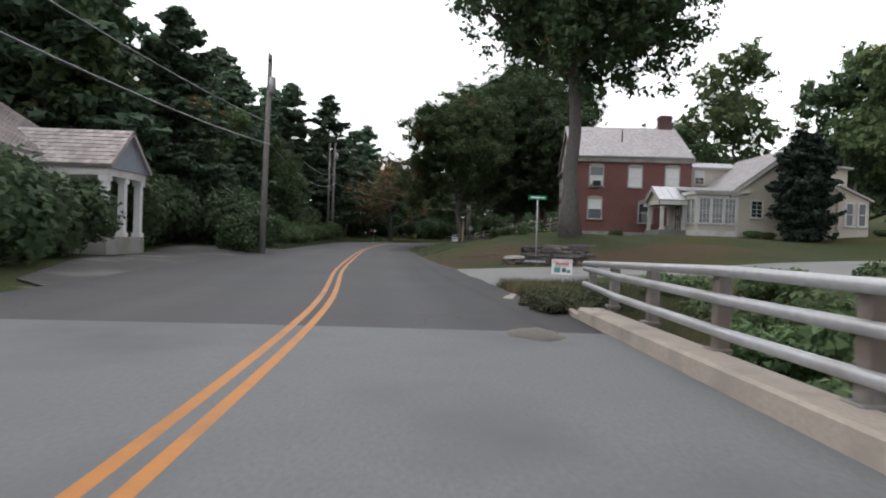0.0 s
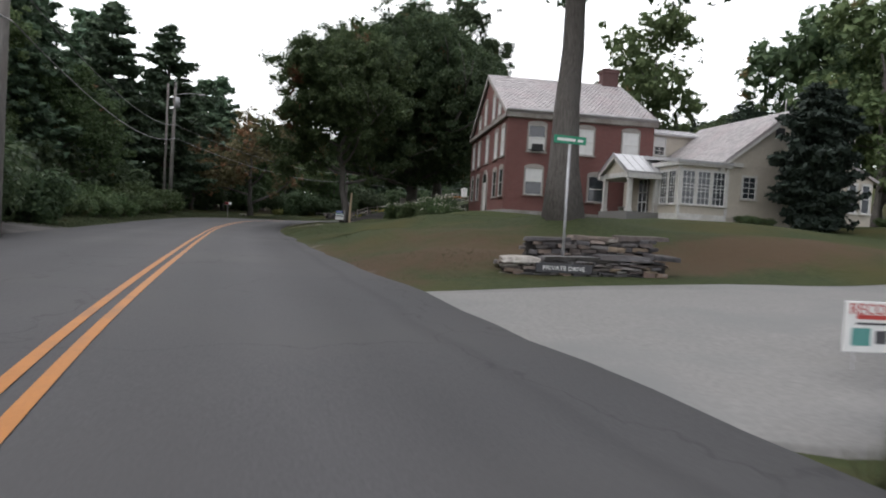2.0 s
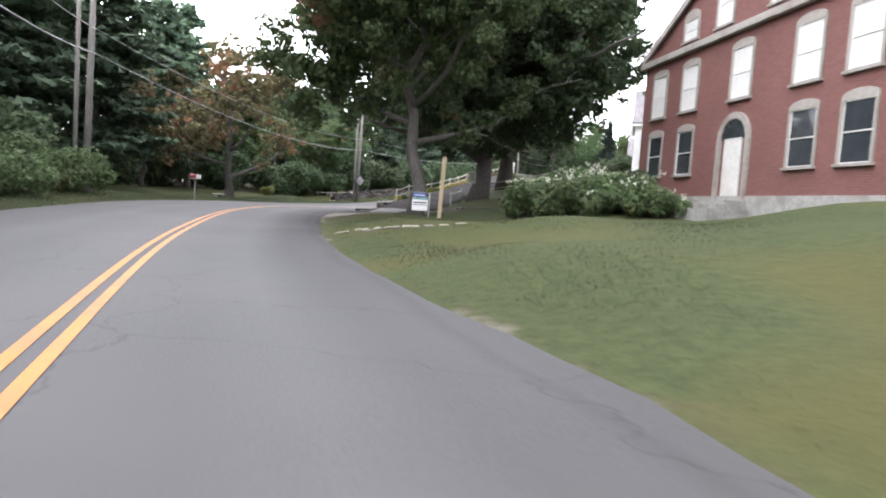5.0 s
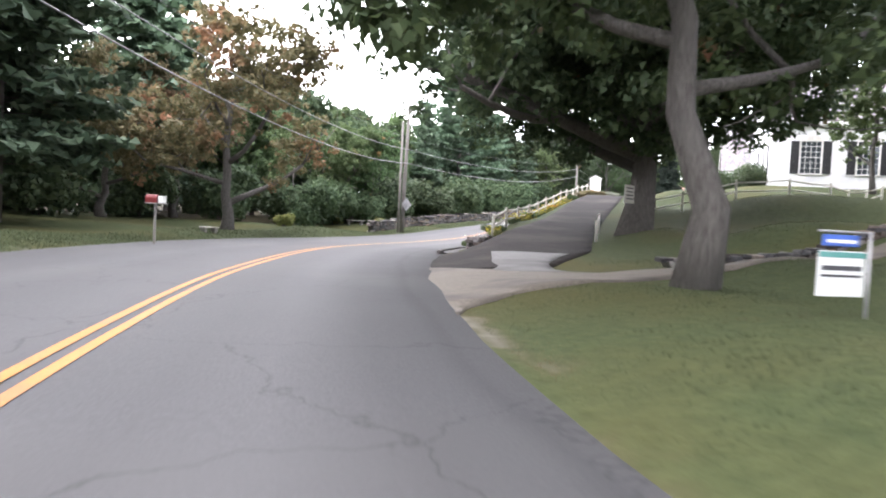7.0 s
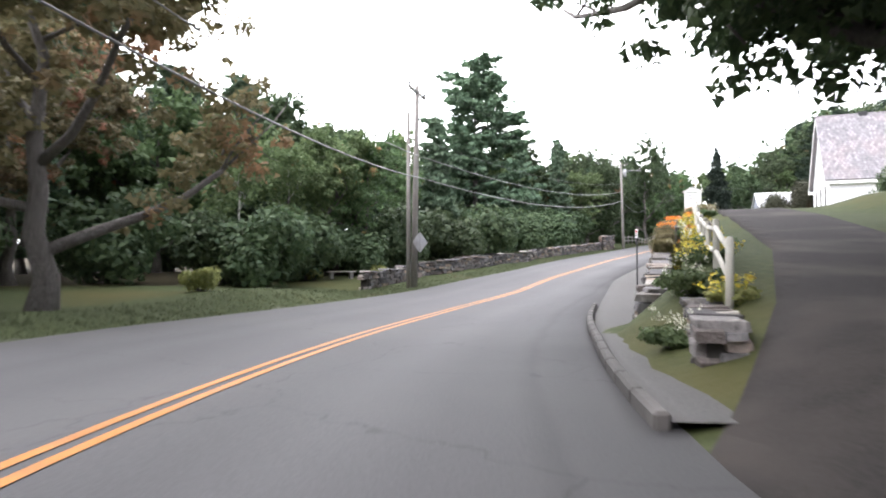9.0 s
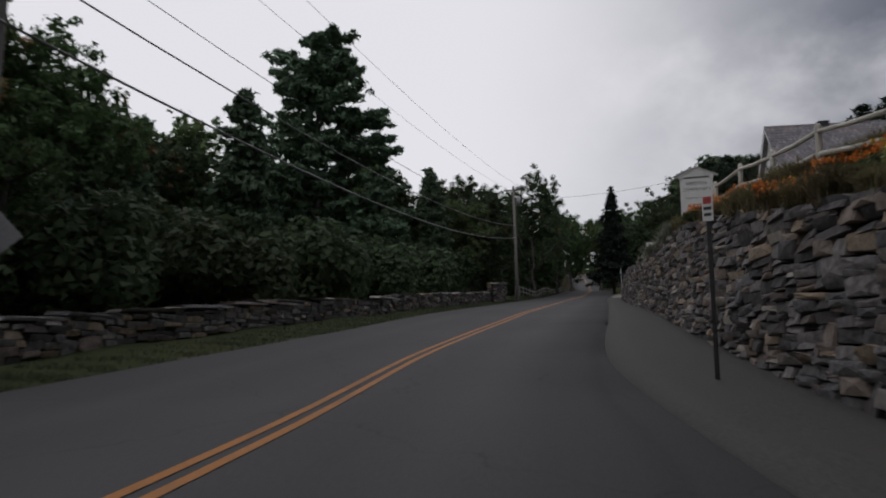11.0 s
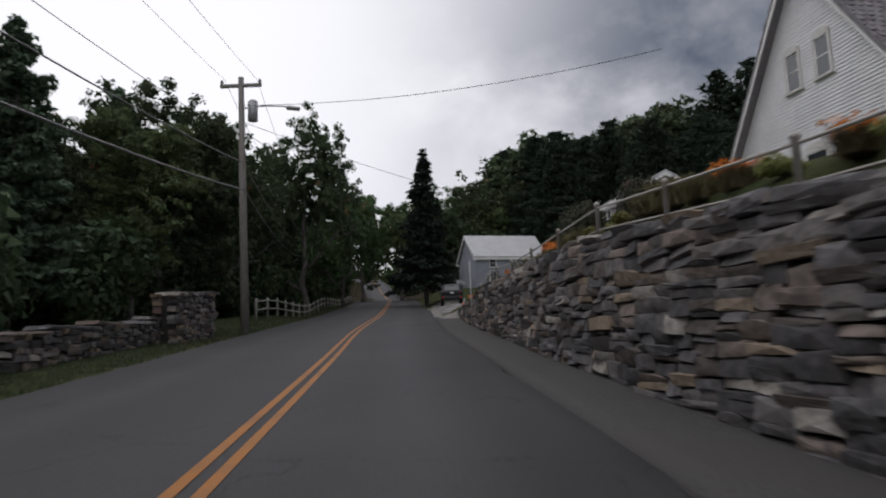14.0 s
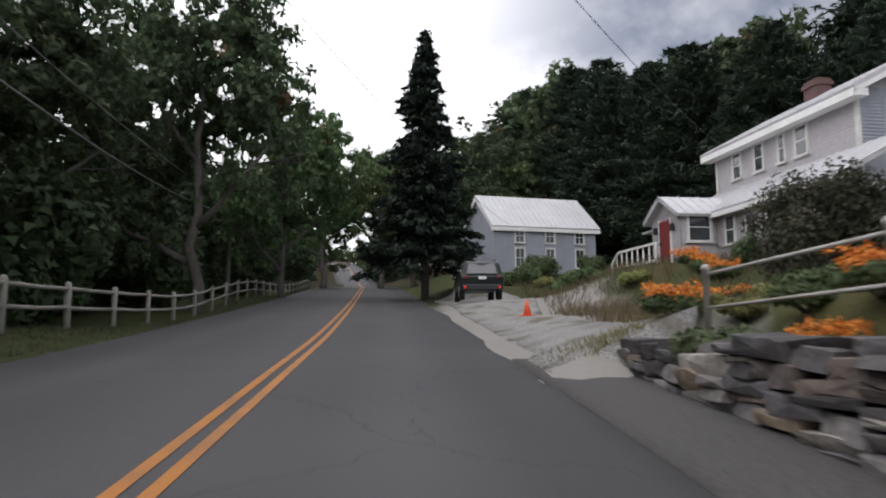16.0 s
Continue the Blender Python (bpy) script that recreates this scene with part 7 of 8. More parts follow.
def diamond_sign():
    g = thing("road_sign", "back of a grey metal diamond warning sign on the pole", "sign", (5.62, 110.35, 3.5), 32)
    part("plate", boxed(-0.38, 0.38, -0.006, 0.006, -0.38, 0.38), g, "", Matrix.Rotation(radians(45), 4, "Y"), M_GALV, 0.003)
    part("strap", boxed(-0.03, 0.03, -0.03, -0.006, -0.5, 0.5), g, "", None, M_GALV)


diamond_sign()


def parking_sign():
    g = thing("parking_sign", "small white roadside sign on a dark steel post", "sign", (15.05, 105.85, land_at(15.05, 105.85)), -62)
    top = 4.0 - land_at(15.05, 105.85)
    part("post", boxed(-0.028, 0.028, -0.02, 0.02, -0.4, top), g, "", None, M_DARK)
    p = part("plate", boxed(-0.075, 0.075, -0.03, -0.02, top - 0.4, top), g, "", None, M_WHITE, 0.002)
    part("symbol", boxed(-0.055, 0.055, -0.036, -0.031, top - 0.15, top - 0.05), p, "", None, M_RED)
    bars(p, -0.055, 0.055, top - 0.24, 0.045, M_INK, -0.031)
    bars(p, -0.05, 0.05, top - 0.33, 0.045, M_INK, -0.031)


parking_sign()


def regulation_sign():
    x, y, z = 46.05, 143.95, 4.9
    g = thing("regulation_sign", "white roadside sign with red marks on a galvanised post", "sign", (x, y, z + 0.05), 223)
    part("post", tube("post", [(0, 0, -0.4), (0, 0, 2.55)], 0.03, M_GALV, 8), g)
    p = part("plate", boxed(-0.15, 0.15, -0.045, -0.033, 2.05, 2.5), g, "", None, M_WHITE, 0.003)
    bars(p, -0.1, 0.1, 2.36, 0.06, M_RED, -0.046)
    bars(p, -0.1, 0.1, 2.24, 0.05, M_RED, -0.046)
    bars(p, -0.08, 0.08, 2.13, 0.04, M_INK, -0.046)


regulation_sign()


def community_sign():
    g = thing("church_sign", "white gabled church notice sign on two posts above the wall", "sign", (24.05, 114.45, 5.56), -44)
    g.matrix_basis = g.matrix_basis @ Matrix.Scale(0.76, 4)
    for x in (-0.6, 0.6):
        bm = boxed(x - 0.06, x + 0.06, -0.06, 0.06, -1.4, 1.95)
        box(bm, x - 0.09, x + 0.09, -0.09, 0.09, 1.86, 1.95)
        part("post", bm, g, "", None, M_WHITE)
    p = part("panel", boxed(-0.54, 0.54, -0.03, 0.03, 0.35, 1.88), g, "", None, M_WHITE, 0.006)
    tri = bmesh.new()
    a = [[tri.verts.new(v) for v in ((-0.78, y, 1.95), (0.78, y, 1.95), (0, y, 2.32))] for y in (-0.07, 0.07)]
    tri.faces.new(a[0])
    tri.faces.new(a[1][::-1])
    for k in range(3):
        tri.faces.new((a[0][k], a[1][k], a[1][(k + 1) % 3], a[0][(k + 1) % 3]))
    part("pediment", tri, g, "", None, M_WHITE)
    for s in (-1, 1):
        m = Matrix.Translation((s * 0.41, 0, 2.16)) @ Matrix.Rotation(radians(s * 25.4), 4, "Y")
        part("roof_board", boxed(-0.5, 0.5, -0.12, 0.12, -0.025, 0.025), g, "", m, M_TRIM)
    for body, size, z in (("WESTON", 0.2, 1.58), ("COMMUNITY", 0.19, 1.33), ("\"Church on the Hill\"", 0.115, 0.98), ("Est. 18", 0.12, 0.68)):
        flat_text(body, size, M_INK, p, Matrix.Translation((0, -0.034, z)) @ UP)


community_sign()


# ---- fences and railings ----
def rail_fence(name, label, pts, post_h, rails, mat, step=2.4, r=0.05, post_r=0.07, group="", off=0.0):
    """Posts along a line, with rails between them."""
    g = thing(name, label, "fence", group=group)
    p = np.array(pts, float)
    seg = np.hypot(*np.diff(p, axis=0).T)
    cum = np.r_[0, np.cumsum(seg)]
    n = max(1, int(cum[-1] / step))
    tops = []
    rr = random.Random(len(pts) * 7)
    for k in range(n + 1):
        s = cum[-1] * k / n
        x, y = np.interp(s, cum, p[:, 0]), np.interp(s, cum, p[:, 1])
        z = land_at(x, y) + off
        tops.append((x, y, z))
        tilt = (rr.uniform(-0.03, 0.03), rr.uniform(-0.03, 0.03))
        part("post", tube("post", [(x, y, z - 0.4), (x + tilt[0], y + tilt[1], z + post_h), (x + tilt[0], y + tilt[1], z + post_h + 0.05)], [post_r, post_r, post_r * 0.6], mat, 8), g)
    for h in rails:
        for a, b in zip(tops, tops[1:]):
            part("rail", tube("rail", [(a[0], a[1], a[2] + h), ((a[0] + b[0]) / 2, (a[1] + b[1]) / 2, (a[2] + b[2]) / 2 + h - 0.02), (b[0], b[1], b[2] + h + rr.uniform(-0.02, 0.02))], r, mat, 6), g)
    return g


rail_fence("lane_fence", "whitewashed two-rail wooden fence along the lane", [(5.0, 86.3), (7.4, 90.0), (11, 95.4), (15, 101.3), (19, 107.2), (22.6, 112.4)], 0.95, (0.85, 0.45), M_FENCE_WHITE, 2.3, 0.045, 0.06)
rail_fence("lane_handrail", "short broken white handrail beside the lane", [(7.9, 82.2), (9.4, 85.0)], 0.8, (0.75,), M_FENCE_WHITE, 3.0, 0.05, 0.06)
rail_fence("lawn_fence", "pale wooden rail fence across the far lawn", [(12.5, 88), (22, 86), (30, 90)], 0.95, (0.85, 0.4), M_FENCE_WHITE, 2.6, 0.045, 0.06)
fence_line = [by_road(road_index(y), -5.9)[:2] for y in np.arange(152.0, 205, 3.0)]
rail_fence("roadside_fence", "silvered two-rail wooden fence along the road", fence_line, 1.05, (0.95, 0.5), M_FENCE, 2.6, 0.05, 0.075)


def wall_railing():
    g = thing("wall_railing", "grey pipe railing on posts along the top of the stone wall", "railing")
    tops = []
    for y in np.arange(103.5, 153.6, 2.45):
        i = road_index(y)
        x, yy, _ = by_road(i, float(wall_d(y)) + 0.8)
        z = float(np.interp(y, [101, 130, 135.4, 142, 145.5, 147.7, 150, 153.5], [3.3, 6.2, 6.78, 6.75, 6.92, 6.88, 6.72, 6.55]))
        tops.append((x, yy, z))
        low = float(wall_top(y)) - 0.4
        # backlit darkness coloured into posts below y 126, and rails below y 122
        part("post", tube("post", [(x, yy, low), (x, yy, z + 0.05), (x, yy, z + 0.06), (x, yy, z + 0.10), (x, yy, z + 0.13)], [0.042, 0.042, 0.058, 0.054, 0.024], M_PIPE if y > 126 else M_RUST_AND_BACKLIT, 8), g)
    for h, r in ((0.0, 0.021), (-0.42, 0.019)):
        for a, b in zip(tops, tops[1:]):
            part("rail", tube("rail", [(a[0], a[1], a[2] + h), (b[0], b[1], b[2] + h)], r, M_PIPE if a[1] > 122 else M_RUST_AND_BACKLIT, 6), g)


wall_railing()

# low walls on the far side of the road
lw_pts = [by_road(road_index(y), d)[:2] for y, d in ((106, -7.6), (112, -8.2), (117, -7.6), (123, -6.9), (130, -6.6), (138, -6.4), (144.5, -6.3))]
for k, (a, b) in enumerate(zip(lw_pts, lw_pts[1:])):
    straight_wall("long low dry stone wall along the road", a, b, 0.76, 40 + k, road_side_z(0.0), 0.55, 55, lambda p: True, True, (0.1, 0.2, 0.3, 0.8), True, (1.4, 2.6, 0.09))
straight_wall("taller stone pier at the end of the long wall", (34.6, 146.6), (37.0, 149.0), 1.6, 50, road_side_z(0.0), 0.8, 60, lambda p: True)
straight_wall("rough stone bank at the foot of the lane", (3.6, 84.6), (6.9, 89.8), 0.75, 52, lambda p: land_at(p[0] - 1.0, p[1] + 0.5) - 0.1, 0.5, 60, lambda p: True)
straight_wall("short row of field stones edging the lawn", (4.5, 72.2), (13, 72.6), 0.22, 53, road_side_z(-0.02), 0.35, 30, lambda p: True, False, (0.1, 0.2, 0.25, 0.6), False)
straight_wall("low tumbled stone edging below the garden", (57.0, 151.4), (62.0, 155.6), 0.28, 54, road_side_z(0.0), 0.5, 40, lambda p: True, True, (0.08, 0.16, 0.3, 0.8))


def slab_row():
    """Worn slabs let into the turf, the widest by the road."""
    r = random.Random(8)
    row = [(-1.69, 59.6, 0.44, 0.74), (-1.24, 59.5, 0.2, 0.38), (-1.06, 59.18, 0.22, 0.4), (-0.76, 58.95, 0.22, 0.4), (-1.0, 58.76, 0.2, 0.22), (-0.5, 58.78, 0.2, 0.26), (-0.3, 58.66, 0.2, 0.34), (0.0, 58.6, 0.22, 0.34), (0.24, 58.52, 0.2, 0.3), (0.62, 58.5, 0.26, 0.34), (1.05, 58.5, 0.26, 0.3), (1.6, 58.55, 0.3, 0.34)]
    for x, y, w, d in row:
        z, zx, zy = land_at(x, y), land_at(x + 0.4, y), land_at(x, y + 0.4)
        bm = boxed(-w / 2, w / 2, -d / 2, d / 2, -0.09, 0.0)
        for v in bm.verts:
            v.co += Vector((r.uniform(-0.03, 0.03), r.uniform(-0.03, 0.03), 0))
        tilt = pose(x, y, z + 0.012, math.degrees(math.atan2(zy - z, 0.4)), -math.degrees(math.atan2(zx - z, 0.4)), r.uniform(-14, 6))
        solid("paving_slab", bm, M_SLAB, "worn beige paving slab set flush in the lawn", "slab", "", tilt, 0.015, "stepping slabs")


slab_row()


def sand_drift():
    """Sandy grit washed against the end of the bridge kerb."""
    r = random.Random(12)
    rim = [(0.85, 8.63), (0.97, 9.0), (1.14, 9.2), (1.41, 9.27), (1.57, 8.94), (1.62, 8.37), (1.43, 8.02), (1.11, 8.1), (0.88, 8.36)]
    bm = bmesh.new()
    z = by_road(road_index(8.6), 3.2)[2]
    mid = bm.verts.new((1.25, 8.62, z + 0.03))
    rings = []
    for f, h in ((0.5, 0.024), (0.85, 0.012), (1.06, -0.012)):
        ring = []
        for k in range(36):
            a, b = rim[k // 4], rim[(k // 4 + 1) % 9]
            g = (k % 4) / 4
            w = f * r.uniform(0.9, 1.08)
            ring.append(bm.verts.new((1.25 + (a[0] + (b[0] - a[0]) * g - 1.25) * w, 8.62 + (a[1] + (b[1] - a[1]) * g - 8.62) * w, z + h)))
        rings.append(ring)
    for k in range(36):
        bm.faces.new((mid, rings[0][k], rings[0][(k + 1) % 36]))
        for p, q in zip(rings, rings[1:]):
            bm.faces.new((p[k], q[k], q[(k + 1) % 36], p[(k + 1) % 36]))
    solid("sand_drift", bm, M_APRON, "thin drift of pale sandy grit beside the bridge kerb", "sand", "stuff")
    for x, y, w, d in ((1.5, 13.9, 0.42, 0.2), (1.62, 14.4, 0.36, 0.16)):
        bm = boxed(-w / 2, w / 2, -d / 2, d / 2, -0.06, 0.07)
        for v in bm.verts:
            v.co += Vector((r.uniform(-0.03, 0.03), r.uniform(-0.03, 0.03), r.uniform(-0.015, 0.015)))
        solid("kerb_fragment", bm, M_KERB, "broken pale concrete fragment at the road's edge", "slab", "", pose(x, y, land_at(x, y) + 0.03, 3, -4, 70), 0.012)


sand_drift()


def plank_bench(x, y, turn, ln, h):
    """A plank on two squat blocks."""
    g = thing("bench", "low grey plank bench on two blocks beside the road", "bench", (x, y, land_at(x, y)), turn)
    part("seat", boxed(-ln / 2, ln / 2, -0.16, 0.16, h - 0.06, h), g, "", None, M_FENCE_WHITE, 0.008)
    for sx in (-1, 1):
        part("block", boxed(sx * ln * 0.36 - 0.09, sx * ln * 0.36 + 0.09, -0.13, 0.13, -0.1, h - 0.06), g, "", None, M_POLE, 0.008)


plank_bench(-7.3, 91.5, 58, 1.05, 0.24)
plank_bench(2.1, 114.9, 17, 1.6, 0.42)


# ---- cars ----
def car(x, y, turn, paint, label, h=1.66, length=4.5, w=1.78, lit=True):
    """A sport utility car; local +x is its front."""
    g = thing("car", label, "car", (x, y, land_at(x, y) + 0.04), turn)
    prof = [(-2.2, 0.42), (-2.24, 0.95), (-2.12, 1.05), (-1.98, 1.52), (-1.75, h - 0.04), (-1.0, h), (0.2, h - 0.03), (0.75, h - 0.2), (1.25, 1.08), (2.05, 0.92), (2.25, 0.72), (2.25, 0.42)]
    k = length / 4.5
    bm = bmesh.new()
    rings = []
    for f in (-1, -0.86, 0, 0.86, 1):
        ring = []
        for px, pz in prof:
            tuck = 1 - max(0, pz - 0.95) * 0.24
            ring.append(bm.verts.new((px * k * (1 - 0.02 * abs(f)), f * w / 2 * tuck, 0.42 + (pz - 0.42) * (1 - 0.03 * (abs(f) > 0.9)))))
        rings.append(ring)
    n = len(prof)
    for a, b in zip(rings, rings[1:]):
        for i in range(n):
            bm.faces.new((a[i], a[(i + 1) % n], b[(i + 1) % n], b[i]))
    bm.faces.new(rings[0][::-1])
    bm.faces.new(rings[-1])
    bmesh.ops.recalc_face_normals(bm, faces=bm.faces)
    part("body", bm, g, "", None, paint, 0.03)
    part("bumper", boxed(-2.3 * k, -2.1 * k, -w * 0.46, w * 0.46, 0.38, 0.62), g, "black rear bumper", None, M_DARK, 0.04)
    rw = bmesh.new()
    vs = [rw.verts.new(p) for p in ((-2.16 * k, -0.62, 1.07), (-2.16 * k, 0.62, 1.07), (-1.97 * k, 0.55, 1.5), (-1.97 * k, -0.55, 1.5))]
    back = [rw.verts.new(v.co + Vector((0.06, 0, 0))) for v in vs]
    rw.faces.new(vs)
    rw.faces.new(back[::-1])
    for i in range(4):
        rw.faces.new((vs[i], back[i], back[(i + 1) % 4], vs[(i + 1) % 4]))
    bmesh.ops.recalc_face_normals(rw, faces=rw.faces)
    part("rear_window", rw, g, "dark rear glass", None, M_GLASS)
    for s in (-1, 1):
        sw = bmesh.new()
        q = [(-1.85, 1.08), (-1.72, h - 0.16), (0.1, h - 0.14), (0.62, h - 0.26), (1.05, 1.08)]
        f = [[sw.verts.new((px * k, s * (w / 2 * (1 - (pz - 0.95) * 0.24) + o), pz)) for px, pz in q] for o in (0.006, -0.03)]
        sw.faces.new(f[0])
        sw.faces.new(f[1][::-1])
        for i in range(5):
            sw.faces.new((f[0][i], f[1][i], f[1][(i + 1) % 5], f[0][(i + 1) % 5]))
        bmesh.ops.recalc_face_normals(sw, faces=sw.faces)
        part("side_window", sw, g, "", None, M_GLASS)
        part("tail_light", boxed(-2.27 * k, -2.1 * k, s * 0.68 - 0.07, s * 0.68 + 0.07, 0.84, 0.96), g, "red tail light", None, M_LAMP_RED, 0.02)
        part("brake_light", boxed(-2.33 * k, -2.2 * k, s * 0.72 - 0.06, s * 0.72 + 0.06, 0.44, 0.56), g, "lit red brake light", None, M_TAIL if lit else M_LAMP_RED, 0.02)
        part("roof_rail", boxed(-1.6 * k, 0.1 * k, s * 0.62 - 0.02, s * 0.62 + 0.02, h - 0.01, h + 0.05), g, "", None, M_DARK)
        part("mirror", boxed(0.72 * k, 0.85 * k, s * (w / 2 + 0.08) - 0.09, s * (w / 2 + 0.08) + 0.09, 1.0, 1.14), g, "", None, M_DARK, 0.02)
        for px in (-1.35, 1.4):
            m = Matrix.Translation((px * k, s * (w / 2 - 0.1), 0.34)) @ Matrix.Rotation(radians(90), 4, "X")
            wh = part("wheel", tube("wheel", [(0, 0, -0.12), (0, 0, -0.1), (0, 0, 0.1), (0, 0, 0.12)], [0.3, 0.34, 0.34, 0.3], M_TYRE, 18), g, "", m)
            part("rim", tube("rim", [(0, 0, -0.13), (0, 0, 0.13)], [0.2, 0.2], M_GALV, 12), wh)
    part("plate", boxed(-2.33 * k, -2.29 * k, -0.16, 0.16, 0.82, 0.94), g, "pale number plate", None, M_WHITE)
    return g


M_LAMP_RED = surf("red_lamp_plastic", (0.16, 0.012, 0.012), (0.2, 0.02, 0.02), 5.0, 0.25, 0.0, 1.0)
M_TAIL = surf("lit_tail_lamp", (0.5, 0.02, 0.02), (0.55, 0.03, 0.03), 5.0, 0.3, 0.0, 1.0)
_b = M_TAIL.node_tree.nodes["Principled BSDF"]
_b.inputs["Emission Color"].default_value = (1.0, 0.06, 0.04, 1)
_b.inputs["Emission Strength"].default_value = 0.7
car(65.0, 164.6, 47, M_CAR_DARK, "dark green sport utility car parked on gravel, brake lights lit")
car(77.8, 178.6, -12, M_CAR_SILVER, "silver car parked beyond the tall spruce", 1.5, lit=False)


def traffic_cone():
    x, y = 59.1, 157.4
    g = thing("traffic_cone", "orange traffic cone standing on gravel", "traffic cone", (x, y, land_at(x, y) + 0.03))
    part("base", boxed(-0.18, 0.18, -0.18, 0.18, 0, 0.04), g, "", None, M_CONE, 0.01)
    part("cone", tube("cone", [(0, 0, 0.04), (0, 0, 0.3), (0, 0, 0.48)], [0.13, 0.07, 0.03], M_CONE, 16), g)


traffic_cone()


# ---- single trees ----
def own_tree(name, label, x, y, meshes, turn=0.0, z=None):
    g = thing(name, label, "tree", (x, y, land_at(x, y) if z is None else z), turn)
    for pn, me in zip(("trunk", "crown"), meshes):
        part(pn, me, g)
    return g


own_tree("maple_tree", "huge old maple with a bare grey trunk in the lawn", 7.0, 34.7, broadleaf(101, 21.0, 13.0, 0.54, 0.98, 150000, 0.25, M_LEAF_DARK, M_BARK, 1.15, (0.01, 0.0), 18, 0.25, 0.03, 5, 500), 40)
own_tree("maple_tree", "forked grey maple with orange tips beside the road", 2.3, 68.0, broadleaf(102, 16.5, 11.8, 0.26, 0.56, 120000, 0.2, M_LEAF, M_BARK, 1.0, (-0.07, 0.03), 12, 0.3, 0.02, 5))
own_tree("maple_tree", "broad old maple overhanging the lane", 10.0, 83.1, broadleaf(103, 20.0, 21.0, 0.19, 1.15, 320000, 0.25, M_LEAF_DARK, M_BARK, 1.2, (-0.01, -0.02), 24, 0.2, 0.04, 4, 2600), 80)
own_tree("maple_tree", "second old maple close beside the first", 14.4, 90.0, broadleaf(104, 24.0, 16.0, 0.25, 1.1, 90000, 0.27, M_LEAF_DARK, M_BARK, 1.1, (0.03, 0.0), 12, 0.25), 200)
tree_notice()
own_tree("evergreen_shrub", "dense dark conical evergreen before the wing", 24.5, 43.6, white_pine(105, 7.1, 4.9, 0.3, M_SPRUCE, M_BARK, 34000, 0.02, 0.22, 0.42, 0.1, 0.42))
own_tree("spruce_tree", "tall dark spruce beside the gravel pull-off", 67.6, 170.6, conifer(106, 15.2, 7.6, 0.5, M_SPRUCE, M_BARK, 42000, 0.16, 0.4, 0.8, 0.2, 44))
own_tree("pine_tree", "tall ragged white pine behind the low wall", 20.8, 151.5, white_pine(107, 23.8, 17.0, 0.8, M_NEEDLE, M_BARK, 60000, 0.12, 0.34, 0.6, 0.0, 0.42), 30)
tree("turning", -6.9, 96.6, 12.0, 1.05)
for kind, x, y, h in (("ash", 38, 53, 18), ("ash", 43, 45, 17), ("maple", 52, 44, 19), ("pine_b", -20, 63, 16), ("maple_b", -23, 68, 16), ("pine_b", -28, 64, 19), ("maple", -14, 116, 12), ("pine", -13.5, 119, 19.5), ("pine_b", -25, 104, 15), ("maple_b", -12, 122, 12.5), ("ash", -18, 112, 13), ("maple", -32, 84, 18), ("pine_b", -17, 42, 15), ("maple_b", -30, 26, 17), ("maple", -24, 34, 15),
                      ("ash", 32.7, 93.1, 11.5), ("ash", 31.0, 86.0, 15), ("ash", 38, 84, 23), ("maple_b", 30, 78, 13), 
                      ("maple_b", 40, 62, 18), ("maple", 47, 57, 19), ("maple_b", 52, 66, 20), ("maple", 46, 48, 15), ("maple_b", 58, 52, 19), ("maple", 62, 40, 16), ("maple_b", 56, 36, 15),
                      ("pine", -24, 40, 26), ("pine", -30, 32, 28), ("pine_b", -27, 46, 25), ("pine", -21, 35, 23), ("pine_b", -8, 123, 13), ("maple_b", -17, 120, 13), ("pine", -20, 124, 15), ("pine_b", -21, 50, 15), ("turning", -20, 44, 11), ("ash", -20, 57, 13.5), ("maple", -26, 56, 13), ("pine", -36, 48, 20), ("maple_b", -27, 22, 14),
                      ("pine_b", -19, 82, 19), ("pine", -15, 88, 19), ("pine_b", -22, 72, 17), ("pine_b", -24, 92, 20), ("maple", -18, 66, 10), ("pine", -27, 80, 22), ("turning", -14, 100, 9), ("maple_b", -20, 98, 15), ("pine_b", -14, 108, 17),
                      ("birch", -3.0, 113, 9.5), ("birch", -1.0, 116, 8.5), ("ash", 2, 118, 10.5), ("maple", -8, 118, 10.5), ("pine", -4, 128, 14.5), ("birch", 3.5, 121, 9.5), ("turning", -11, 106, 10)):
    tree(kind, x, y, h, 1.35 if kind[0] == "p" else 1.0)

# ---- woods ----
wood_rng = random.Random(77)
for d, step in ((-12.5, 6.0), (-19, 6.5), (-26, 7.5), (-36, 9.0)):
    s = RS[road_index(112)]
    while s < RS[road_index(300)]:
        i = int(np.searchsorted(RS, s))
        jx, jd = wood_rng.uniform(-1.5, 1.5), wood_rng.uniform(-2, 2)
        x, y, _ = by_road(min(i, N_ROAD), d + jd - (6 if 116 < RL[min(i, N_ROAD), 1] < 138 else 0))
        kind = wood_rng.choice(("maple_b", "maple", "pine_b", "maple_b", "pine", "ash", "maple_b"))
        yr = RL[min(i, N_ROAD), 1]
        h = wood_rng.uniform(8, 9.5) if d > -15 and yr < 124 else wood_rng.uniform(10.5, 13.5) if d > -15 else wood_rng.uniform(12, 15.5) if yr < 150 else wood_rng.uniform(14, 18) if yr < 168 else wood_rng.uniform(11, 14) if yr < 192 else wood_rng.uniform(8, 11)
        if abs(x - 20.7) + abs(y - 151.5) > 4.5 and math.hypot(x - 55.8, y - 172.7) > 6 and math.hypot(x - 63.6, y - 178.3) > 6:
            tree(kind, x + jx, y, h, far=d < -15 or s > RS[road_index(185)])
        s += step * wood_rng.uniform(0.8, 1.25)
